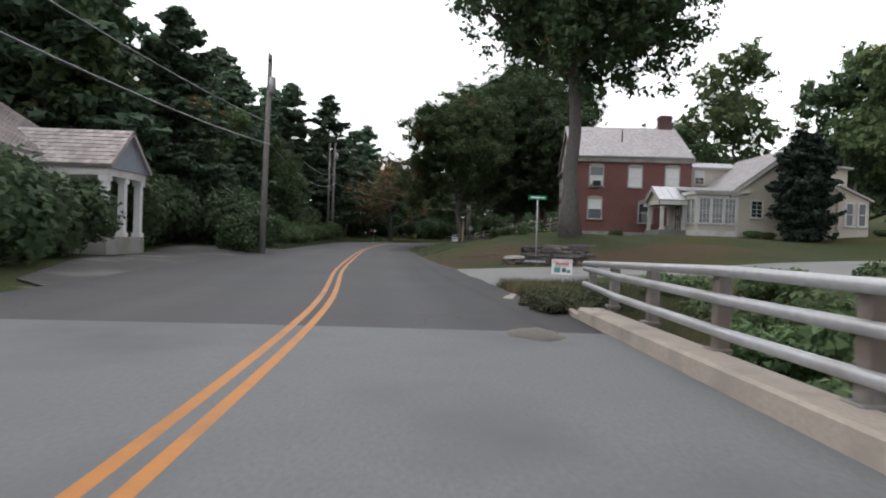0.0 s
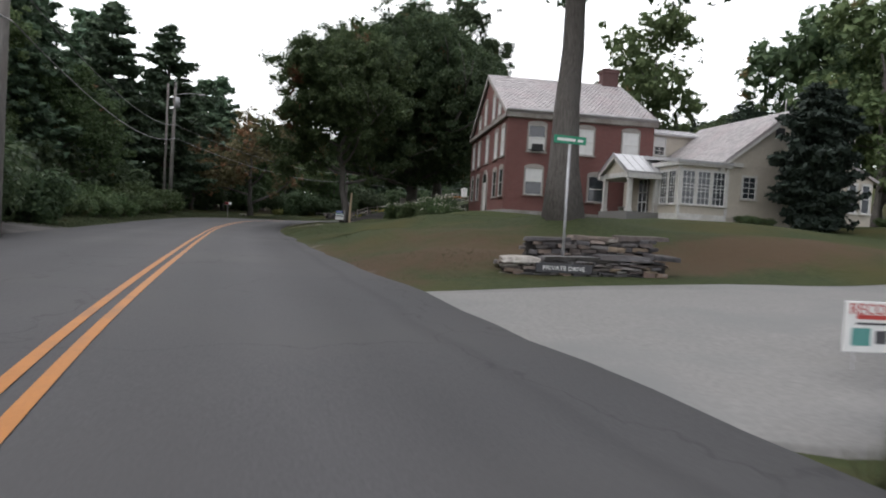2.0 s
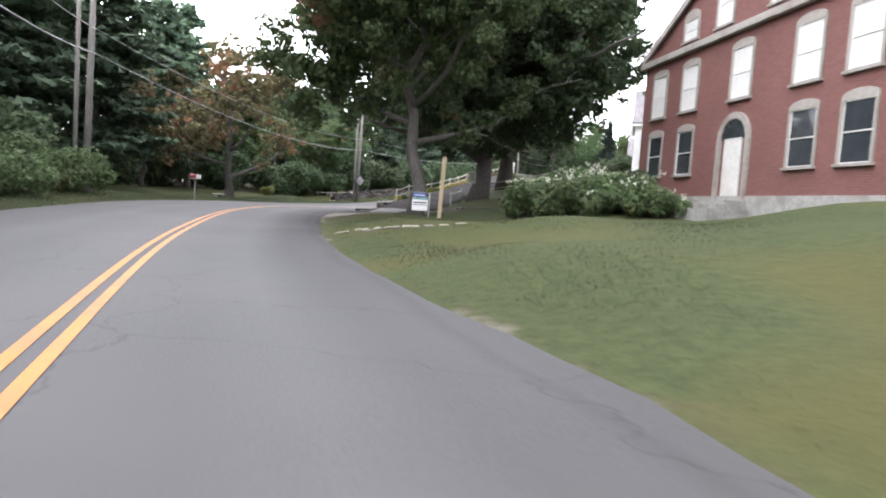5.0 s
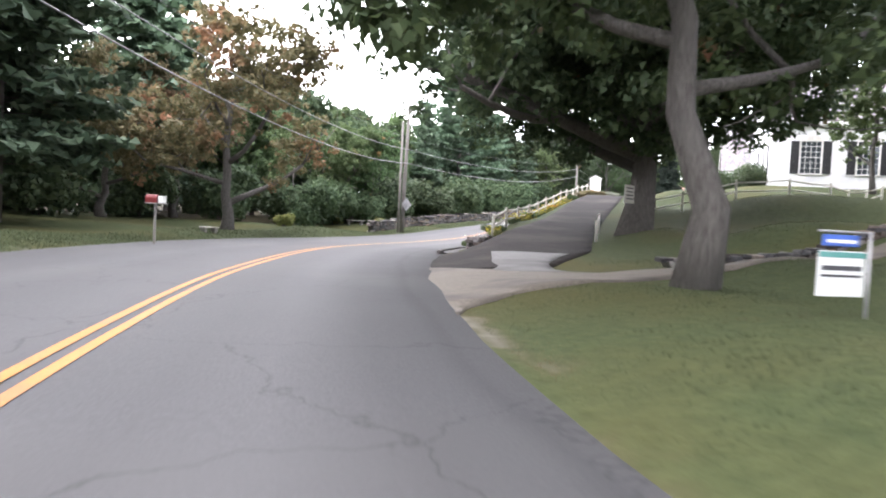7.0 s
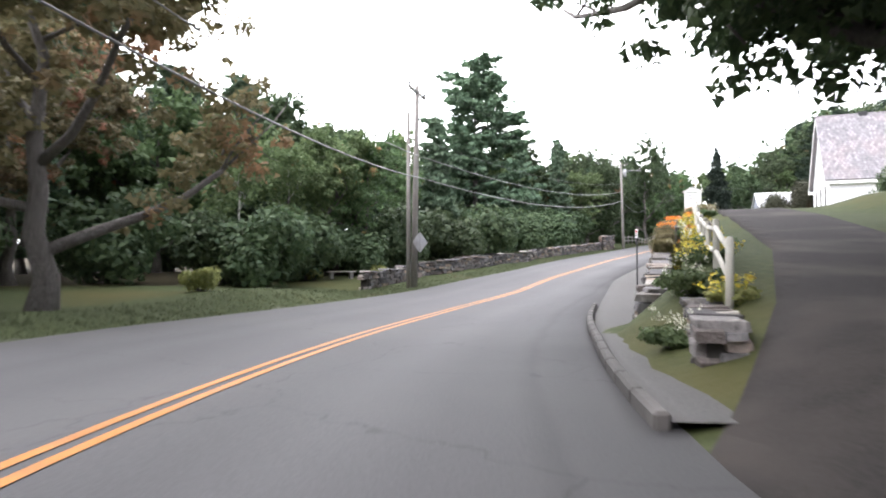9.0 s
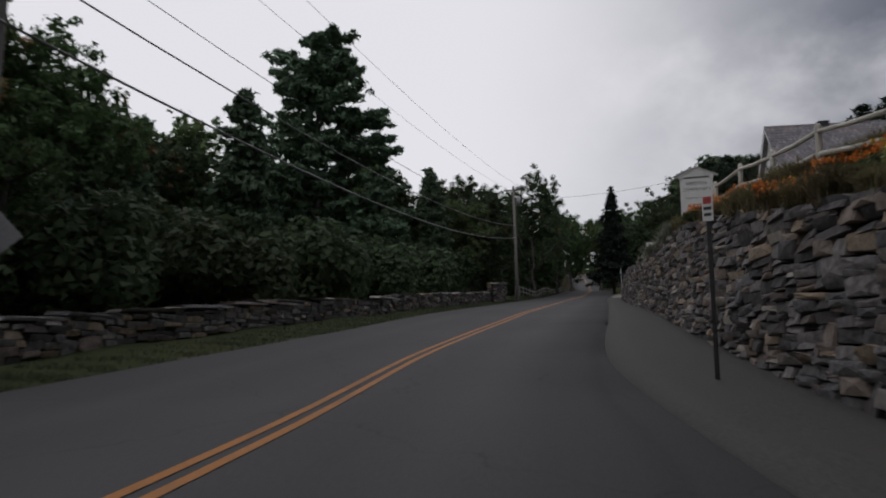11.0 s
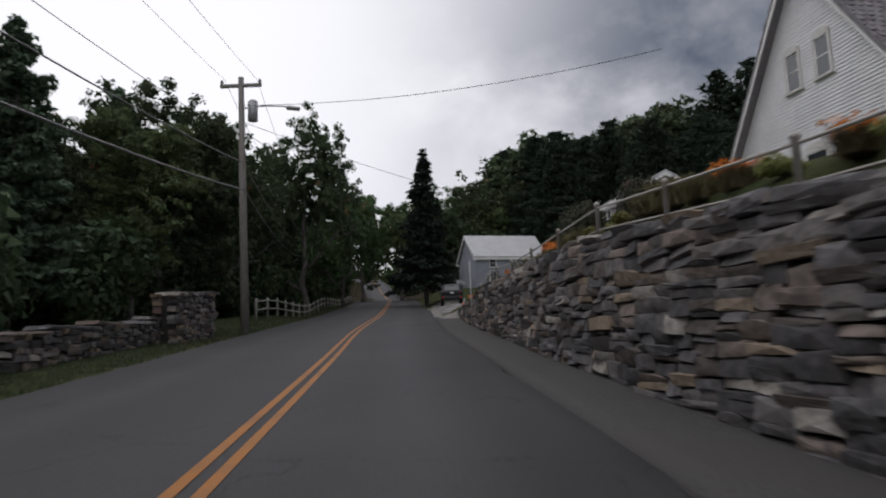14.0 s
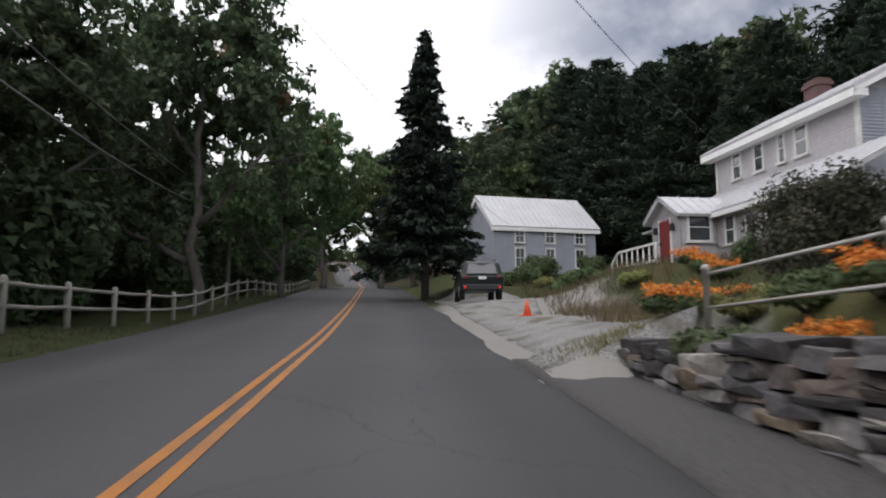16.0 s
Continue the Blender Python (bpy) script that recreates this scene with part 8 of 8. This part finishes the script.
for row, (ax, ay, bx, by) in enumerate(((98, 181, 90, 152), (101, 188, 95, 149), (105, 190, 103, 148), (116, 196, 116, 149), (128, 200, 128, 150))):
    n = (9, 9, 10, 9, 8)[row]
    for k in range(n):
        f = (k + wood_rng.uniform(-0.25, 0.25)) / (n - 1)
        kind = wood_rng.choice(("hemlock", "hemlock", "maple_b") if row == 1 and f < 0.4 else ("hemlock",) if row < 2 else ("hemlock", "maple_b", "hemlock", "maple_b") if f < 0.5 else ("hemlock", "hemlock", "maple_b"))
        tree(kind, ax + (bx - ax) * f, ay + (by - ay) * f, wood_rng.uniform(17, 21) + (3 if row >= 2 else 0) + (1.5 if f < 0.5 else -2.5 if f > 0.6 else 0), 1.1, far=row > 1, fine=row < 2)
for s0 in np.arange(RS[road_index(182)], RS[road_index(300)], 7.5):
    i = int(np.searchsorted(RS, s0))
    for d in (7.5, 14.5, 24):
        x, y, _ = by_road(i, d + wood_rng.uniform(-1.5, 1.5))
        if math.hypot(x - 84, y - 174) > 13:
            tree(wood_rng.choice(("maple_b", "pine_b", "maple", "ash")), x, y, wood_rng.uniform(12, 18) if y < 212 else wood_rng.uniform(8, 12), far=True)

for x, y, h in ((128, 292, 24), (138, 300, 26), (146, 312, 25), (164, 296, 27), (172, 304, 25), (168, 318, 28), (160, 334, 26), (176, 330, 27), (150, 336, 24), (135, 318, 24), (120, 300, 23), (112, 270, 20), (118, 282, 22), (182, 316, 26), (190, 300, 27), (158, 280, 22), (150, 270, 19), (170, 350, 28), (140, 345, 26)):
    tree(wood_rng.choice(("maple_b", "maple", "ash")), x, y, h * 0.7, far=True)

for k, x, y, h in (("maple_b", 93, 187, 16), ("maple", 99, 194, 17), ("maple_b", 87, 192, 15), ("ash", 80, 189, 15), ("maple", 76, 192, 13)):
    tree(k, x, y, h, fine=True)
tree("maple_b", 55.8, 172.7, 17.0, 0.8)
tree("maple", 63.6, 178.3, 12.7, 0.75)
for y, d, h in ((157, -10.5, 12.5), (190, -9.0, 12), (203, -9.0, 13)):
    x, yy, _ = by_road(road_index(y), d)
    tree("maple_b", x, yy, h)

# ---- shrubs, hedges and flowers ----
def tuft(seed, w, h, n, mat):
    """A spreading clump of long arching blades."""
    r = np.random.default_rng(seed)
    a = r.uniform(0, 2 * math.pi, n)
    base = np.stack([r.normal(size=n) * w * 0.16, r.normal(size=n) * w * 0.12, np.zeros(n)], 1)
    out = np.stack([np.cos(a), np.sin(a), np.zeros(n)], 1) * (w * 0.5 * r.random(n) ** 0.7)[:, None]
    z = h * r.uniform(0.55, 1.1, n)
    side = np.stack([-np.sin(a), np.cos(a), np.zeros(n)], 1) * 0.016
    mid = base + out * 0.45 + np.stack([0 * z, 0 * z, z * 0.75], 1)
    tip = base + out + np.stack([0 * z, 0 * z, z * r.uniform(0.7, 1.0, n)], 1)
    q = np.stack([base - side, base + side, mid + side, mid - side], 1)
    q2 = np.stack([mid - side, mid + side, tip + side * 0.2, tip - side * 0.2], 1)
    stems = [([(0, 0, -0.1), (0.02, 0, h * 0.3), (0.05, 0.02, h * 0.5)], [0.02, 0.015, 0.005])]
    return join_tubes("stem", stems, M_BARK), quads_mesh("foliage", np.concatenate([q, q2]), mat)


SHRUBS = {
    "hedge": shrub(201, 3.0, 2.2, 1.9, 2300, 0.17, M_SHRUB),
    "thicket": shrub(202, 4.5, 3.5, 3.6, 2600, 0.27, M_LEAF_DARK, 14),
    "tall": shrub(208, 4.4, 4.0, 4.2, 11000, 0.15, M_BRONZE, 18),
    "thicket_far": shrub(207, 4.5, 3.5, 3.6, 1200, 0.42, M_LEAF_DARK, 14),
    "weeds": shrub(210, 2.2, 2.0, 1.1, 3600, 0.15, M_WEEDS, 16),
    "brush": shrub(203, 2.6, 2.0, 1.3, 1500, 0.17, M_SHRUB),
    "sage": tuft(204, 1.5, 0.6, 900, M_SHRUB_SAGE),
    "meadow": tuft(209, 1.5, 0.75, 900, M_GRASS_DRY),
    "lime": shrub(205, 1.3, 1.0, 0.55, 900, 0.11, M_SHRUB_YELLOW),
    "green": shrub(206, 1.6, 1.2, 0.7, 1100, 0.12, M_SHRUB),
}
SHRUB_NAMES = {"hedge": ("hedge_shrub", "rounded green shrub beside the road"), "thicket": ("thicket", "tall dark leafy thicket under the trees"), "tall": ("tall_shrub", "tall dark rounded garden shrub"), "thicket_far": ("thicket", "tall dark leafy thicket under the trees"), "brush": ("bush", "loose green bush on the bank"), "weeds": ("weed_clump", "leafy green weeds spilling over the road's edge"),
               "sage": ("sage_clump", "feathery grey-green clump above the wall"), "meadow": ("grass_clump", "arching clump of tall dry grass above the wall"), "lime": ("ground_cover", "low yellow-green mound of garden foliage"), "green": ("garden_plant", "leafy green garden plant in a bed")}
sh_rng = random.Random(5)


def plant(kind, x, y, s=1.0, z=None, tall=1.0, petals=None, label=None, name=None):
    nm, lab = SHRUB_NAMES[kind]
    g = thing(name or nm, label or lab, "plant" if kind in ("sage", "meadow", "lime", "green") else "shrub")
    for pn, me in zip(("stem", "foliage"), SHRUBS[kind]):
        tagged(part(pn, me, g), kind="stuff")
    if petals:
        tagged(part("blossom", petals, g), kind="stuff")
    g.matrix_basis = pose(x, y, (land_at(x, y) if z is None else z) - 0.03, 0, 0, sh_rng.uniform(0, 360)) @ Matrix.Diagonal((s, s, s * tall, 1))
    return g


def petal_mesh(seed, w, d, z0, z1, n, size, mat, heads=24):
    r = np.random.default_rng(seed)
    hc = np.stack([r.uniform(-w / 2, w / 2, heads), r.uniform(-d / 2, d / 2, heads), r.uniform(z0, z1, heads)], 1)
    c = hc[r.integers(0, heads, n)] + r.normal(size=(n, 3)) * size * 0.8
    return quads_mesh("flowers", leaf_quads(r, c, size), mat, 3)


PETALS_O = petal_mesh(301, 1.5, 1.0, 0.5, 0.85, 900, 0.07, M_PETAL_ORANGE, 60)
PETALS_Y = petal_mesh(302, 1.4, 1.0, 0.35, 0.65, 150, 0.065, M_PETAL_YELLOW, 22)
PETALS_W = petal_mesh(303, 1.4, 1.0, 0.6, 1.1, 160, 0.06, M_PETAL_WHITE, 22)
PETALS_H = petal_mesh(304, 2.6, 1.9, 0.9, 1.8, 330, 0.075, M_PETAL_WHITE, 30)

for y in np.arange(48, 73, 2.0):
    i = road_index(y)
    x, yy, _ = by_road(i, -7.2 - sh_rng.uniform(0, 0.8))
    plant("hedge", x, yy, sh_rng.uniform(0.85, 1.15))
    plant("hedge", x - 2.2, yy + 1, sh_rng.uniform(1.0, 1.35))
for x, y, s in ((-11.5, 37.5, 0.95), (-13, 40.5, 1.05), (-14.5, 44, 1.1), (-12.2, 46, 0.7), (-15.5, 36, 1.1), (-10.4, 35.2, 0.7), (-17, 40, 1.4), (-18, 46, 1.5), (-17, 52, 1.3), (-18, 60, 1.3), (-19, 68, 1.4), (-16, 76, 1.2), (-17, 82, 1.3),
                (-10.8, 10.0, 1.0), (-11.2, 13.0, 1.0), (-11.4, 16.0, 0.95), (-12.2, 19.2, 0.95), (-12.9, 22.6, 0.8), (-14.2, 20.5, 1.0), (-14.8, 29.5, 1.1), (-17, 33, 1.4), (-20, 36, 1.6)):
    plant("thicket", x, y, s)
for x, y, s in ((-24, 84, 1.7), (-26, 91, 1.7), (-25, 99, 1.8), (-22, 106, 1.7), (-30, 88, 1.9), (-19, 101, 1.5), (-17, 110, 1.6), (-31, 97, 1.9), (-22, 78, 1.6), (-20, 90, 1.3), (-13, 104, 1.2), (-8, 108, 1.2), (-2, 110, 1.1), (0, 114, 1.0), (3.2, 117, 0.9), (-16, 96, 1.2), (6, 121, 1.2), (11, 125, 1.2), (16, 132, 1.4), (22, 139, 1.3), (28, 146, 1.4), (34, 154, 1.3), (41, 161, 1.3), (48, 169, 1.4), (55, 177, 1.4), (8, 131, 1.6), (14, 141, 1.6), (22, 150, 1.6), (30, 158, 1.6)):
    plant("thicket", x, y, s)
for x, y, s in ((5.6, 12.4, 0.7), (5.0, 9.6, 0.7), (5.2, 6.4, 1.0), (6.3, 3.2, 1.1), (6.6, 8.2, 1.2), (8.5, 13, 1.2), (9.5, 9.0, 1.2), (7.2, 0.2, 1.0), (9.6, 4.4, 1.3), (5.8, 16.0, 0.7), (8.8, 16.8, 0.8), (12.5, 17.4, 0.9), (17, 17.6, 1.0), (22, 18, 1.1), (28, 18.2, 1.2), (15, 13, 1.4)):
    plant("brush", x, y, s, petals=PETALS_Y if sh_rng.random() < 0.25 else None)
for x, y, s in ((6.3, 64.9, 0.9), (8.2, 64.2, 0.9), (8.9, 66.4, 1.0), (7.2, 63.4, 0.9), (9.9, 67.8, 0.95), (9.6, 63.3, 0.9), (9.5, 61.9, 0.75), (10.0, 61.1, 0.6)):
    plant("hedge", x, y, s, petals=PETALS_H, name="hydrangea", label="hydrangea bush covered in cream flower heads")
for x, y, s in ((2.15, 11.6, 0.42), (2.0, 12.5, 0.4), (2.5, 12.3, 0.5), (2.75, 11.5, 0.45), (2.35, 13.4, 0.42), (3.0, 13.0, 0.45), (2.7, 14.4, 0.35), (3.4, 14.2, 0.4)):
    plant("weeds", x, y, s, tall=0.85)
for x, y, s in ((-3.8, 102.5, 1.0), (-2.6, 111.2, 0.9), (0.5, 114.3, 0.9), (4.2, 115.6, 0.9)):
    plant("lime", x, y, s, tall=1.7, name="sapling", label="small yellow-green sapling on the verge")
plant("thicket", 9.7, 62.8, 0.5)
for x, y, s in ((14.4, 52.4, 0.5), (21.9, 45.2, 0.5), (22.9, 45.1, 0.45), (31.6, 46.0, 0.5)):
    plant("brush", x, y, s)
for x, y, s in ((34.2, 106.6, 1.0), (35.2, 108.4, 1.1), (33.6, 108.6, 0.9)):
    plant("thicket", x, y, s * 0.8)
for y, d in [(v, -11.5) for v in np.arange(103, 200, 3.6)] + [(v, -21.0) for v in np.arange(103, 200, 5.0)]:
    x, yy, _ = by_road(road_index(y), d - sh_rng.uniform(0, 2.0))
    plant("thicket" if d > -15 and y < 160 else "thicket_far", x, yy, sh_rng.uniform(0.75, 1.05))
# the bank between the lane and the road
for k in range(16):
    f = k / 15
    x, y = 4.2 + 11.8 * f + sh_rng.uniform(-0.4, 0.4), 85.8 + 16.6 * f + sh_rng.uniform(-0.4, 0.4)
    plant(("green", "lime", "brush", "green")[k % 4], x - 0.1, y, sh_rng.uniform(0.45, 0.7) * (0.7 if k % 4 == 2 else 1), petals=PETALS_W if k % 3 == 0 else PETALS_Y if k % 3 == 1 else None)
# on top of the wall
y = 93.2
while y < 153.0:
    i = road_index(y)
    for off in (0.38, 0.85, 1.45, 2.0):
        if off > 1.9 and not 108 < y < 123 or off < 0.5 and not 101 < y < 123:
            continue
        x, yy, _ = by_road(i, float(wall_d(y)) + off + sh_rng.uniform(-0.12, 0.12))
        u = sh_rng.random()
        s = sh_rng.uniform(0.55, 0.85) if off < 1 else sh_rng.uniform(0.6, 0.85)
        z = float(wall_top(y)) + 0.03 if off < 0.5 else None
        if 116.2 + off * 0.8 < y < 123.4:
            plant("sage", x, yy, s, z)
        elif y > 146.5 and u < 0.72:
            plant(("lime", "brush", "green")[int(u * 4)], x, yy, s * (0.55 if u > 0.33 and u < 0.66 else 0.8))
        elif u < (0.08 if y < 108 else 0.55 if y < 118 else 1.0 if y > 146.5 else 0.5 if y > 137 else 0.22) and off < 1.6:
            plant("meadow" if u < 0.25 else "green", x, yy, s * 0.66, z, petals=PETALS_O, name="orange_flowers", label="clump of orange garden flowers above the wall")
        elif off < 0.5 or off > 1.9 or 108 < y < 146 and u > 0.5:
            plant("meadow", x, yy, s * 0.8, z)
        elif u < 0.84:
            plant("lime", x, yy, s * (1 if y < 115 else 0.7), petals=PETALS_Y if y < 115 else None)
        else:
            plant("green", x, yy, s, petals=PETALS_W if u > 0.9 else None)
    y += sh_rng.uniform(0.6, 0.9)
for x, y, s, k in (  (66.8, 153.4, 0.6, "hedge"), (59, 151.5, 1.0, "green"), (61, 153.6, 1.1, "lime"), (63.2, 155.2, 1.0, "green"), (65.2, 157.2, 1.1, "lime"), (67.2, 160.4, 1.2, "green"), (70, 163.4, 1.3, "green"), (72.4, 166.4, 1.2, "lime"), (74.6, 169.2, 0.9, "hedge"), (78.8, 170.6, 0.9, "hedge"), (82.0, 168.8, 0.8, "hedge"), (57.0, 149.4, 1.2, "lime"), (55.0, 148.0, 1.1, "green"), (53.2, 146.6, 1.0, "lime")):
    plant(k, x, y, s)
plant("tall", 58.5, 149.1, 0.64, tall=1.25, name="tall_shrub", label="rounded bronze-green shrub on a short stem before the farmhouse")
plant("tall", 57.3, 144.9, 0.92, tall=1.35, name="tall_shrub", label="large dark shrub at the corner of the farmhouse")
for x, y in ((59.4, 144.1), (62.0, 143.0), (64.6, 142.2), (68.5, 141.6)):
    plant("tall", x, y, 0.95, tall=1.5, name="tall_shrub", label="tall dark rounded shrub beside the farmhouse")
for x, y in ((66.0, 154.8), (66.9, 155.8), (65.3, 153.8), (59.0, 151.4), (59.9, 151.8)):
    plant("green", x, y, 0.7, petals=PETALS_O, name="orange_flowers", label="clump of orange garden flowers before the farmhouse")


# ---- grass ----
def grass(name, label, places, size, mat, seed, width=0.02):
    """Blades as thin triangles at the given places."""
    r = np.random.default_rng(seed)
    p = np.asarray(places, float)
    n = len(p)
    h = size * r.uniform(0.5, 1.3, n)
    a = r.uniform(0, 2 * math.pi, n)
    dx, dy = np.cos(a) * width, np.sin(a) * width
    bx, by = r.normal(size=n) * h * 0.35, r.normal(size=n) * h * 0.35
    t = np.stack([np.stack([p[:, 0] - dx, p[:, 1] - dy, p[:, 2] - 0.02], 1), np.stack([p[:, 0] + dx, p[:, 1] + dy, p[:, 2] - 0.02], 1), np.stack([p[:, 0] + bx, p[:, 1] + by, p[:, 2] + h], 1)], 1)
    ob = new(name, quads_mesh(name, t, mat, 3))
    return tagged(ob, label, "grass", kind="stuff")


def lawn_places(n, y0, y1, d0, d1, seed, side=1):
    r = np.random.default_rng(seed)
    idx = r.integers(road_index(y0), road_index(y1), n)
    f = r.random(n) ** 1.4
    w = right_w(RL[idx, 1]) if side > 0 else left_w(RL[idx, 1])
    d = side * (w + d0 + (d1 - d0) * f)
    t = RT[idx]
    x = RL[idx, 0] + t[:, 1] * d + r.normal(size=n) * 0.3
    y = RL[idx, 1] - t[:, 0] * d + r.normal(size=n) * 0.3
    i2, dd = road_sd(x, y)
    ry = RL[i2, 1]
    ok = np.maximum(dd - right_w(ry), -dd - left_w(ry)) > 0.12
    in_drive = (y > 17.8) & (y < 27.6) & (x > -1)
    lane = (y > 73.8) & (x > -1) & (dd > 0) & (y < 101)
    bare = np.exp(-(((x - 3.6) / 4.2) ** 2 + ((y - 33.5) / 5.5) ** 2))
    ok &= ~in_drive & ~lane & (r.random(n) > bare * 1.1)
    x, y = x[ok], y[ok]
    return np.stack([x, y, land(x, y)], 1)


grass("lawn_grass", "short mown lawn grass along the verge", lawn_places(70000, 27.5, 74, 0.1, 9.0, 1), 0.04, M_GRASS, 2, 0.006)
r_l = np.random.default_rng(31)
lx, ly = r_l.uniform(1, 24, 60000), r_l.uniform(62, 88, 60000)
l_dist = lane_height(lx, ly)[0]
l_i, l_d = road_sd(lx, ly)
on_path = np.abs(ly - np.interp(lx, [0, 3, 7, 14, 24], [70.5, 70.9, 71.0, 72.3, 72.9])) < np.interp(lx, [0, 3, 6, 24], [3.6, 2.2, 0.5, 0.3])
l_ok = (l_dist > 2.6) & (l_d > 5.2) & ~on_path & ~((lx < 4) & (ly > 68.6))
grass("upper_lawn_grass", "mown lawn grass beside the lane", np.stack([lx[l_ok], ly[l_ok], land(lx[l_ok], ly[l_ok])], 1), 0.042, M_GRASS, 32, 0.007)
grass("verge_grass", "rough grass on the verge across the road", np.concatenate([lawn_places(16000, 44, 84, 0.1, 2.0, 3, -1), lawn_places(26000, 84, 150, 0.1, 2.2, 4, -1), lawn_places(14000, 150, 190, 0.1, 2.0, 5, -1)]), 0.11, M_GRASS, 6, 0.014)
grass("bank_grass", "tall dry grass by the bridge and drive", np.concatenate([lawn_places(26000, 9.5, 18.5, 0.25, 5.0, 7), lawn_places(9000, 9.5, 18.5, 0.2, 9.0, 17)]), 0.27, M_GRASS_TALL, 8, 0.010)
r_g = np.random.default_rng(9)
gx, gy = r_g.uniform(50, 72, 30000), r_g.uniform(143, 170, 30000)
gi, gd = road_sd(gx, gy)
edge = np.interp(RL[gi, 1], [153.2, 154.0, 158.2, 165.4, 172], [5.7, 5.2, 6.0, 7.5, 8.6])
keep = (gd > edge + 0.15) & (gd < 20) & (RL[gi, 1] > 153.4)
grass("garden_grass", "tall dry grass below the farmhouse", np.stack([gx[keep], gy[keep], land(gx[keep], gy[keep])], 1), 0.4, M_GRASS_DRY, 10, 0.014)
ux, uy = r_g.normal(51.35, 0.3, 900), r_g.normal(150.35, 0.34, 900)
grass("gravel_grass", "patch of dry grass growing through the gravel", np.stack([ux, uy, land(ux, uy) + 0.02], 1), 0.12, M_GRASS_DRY, 11, 0.008)
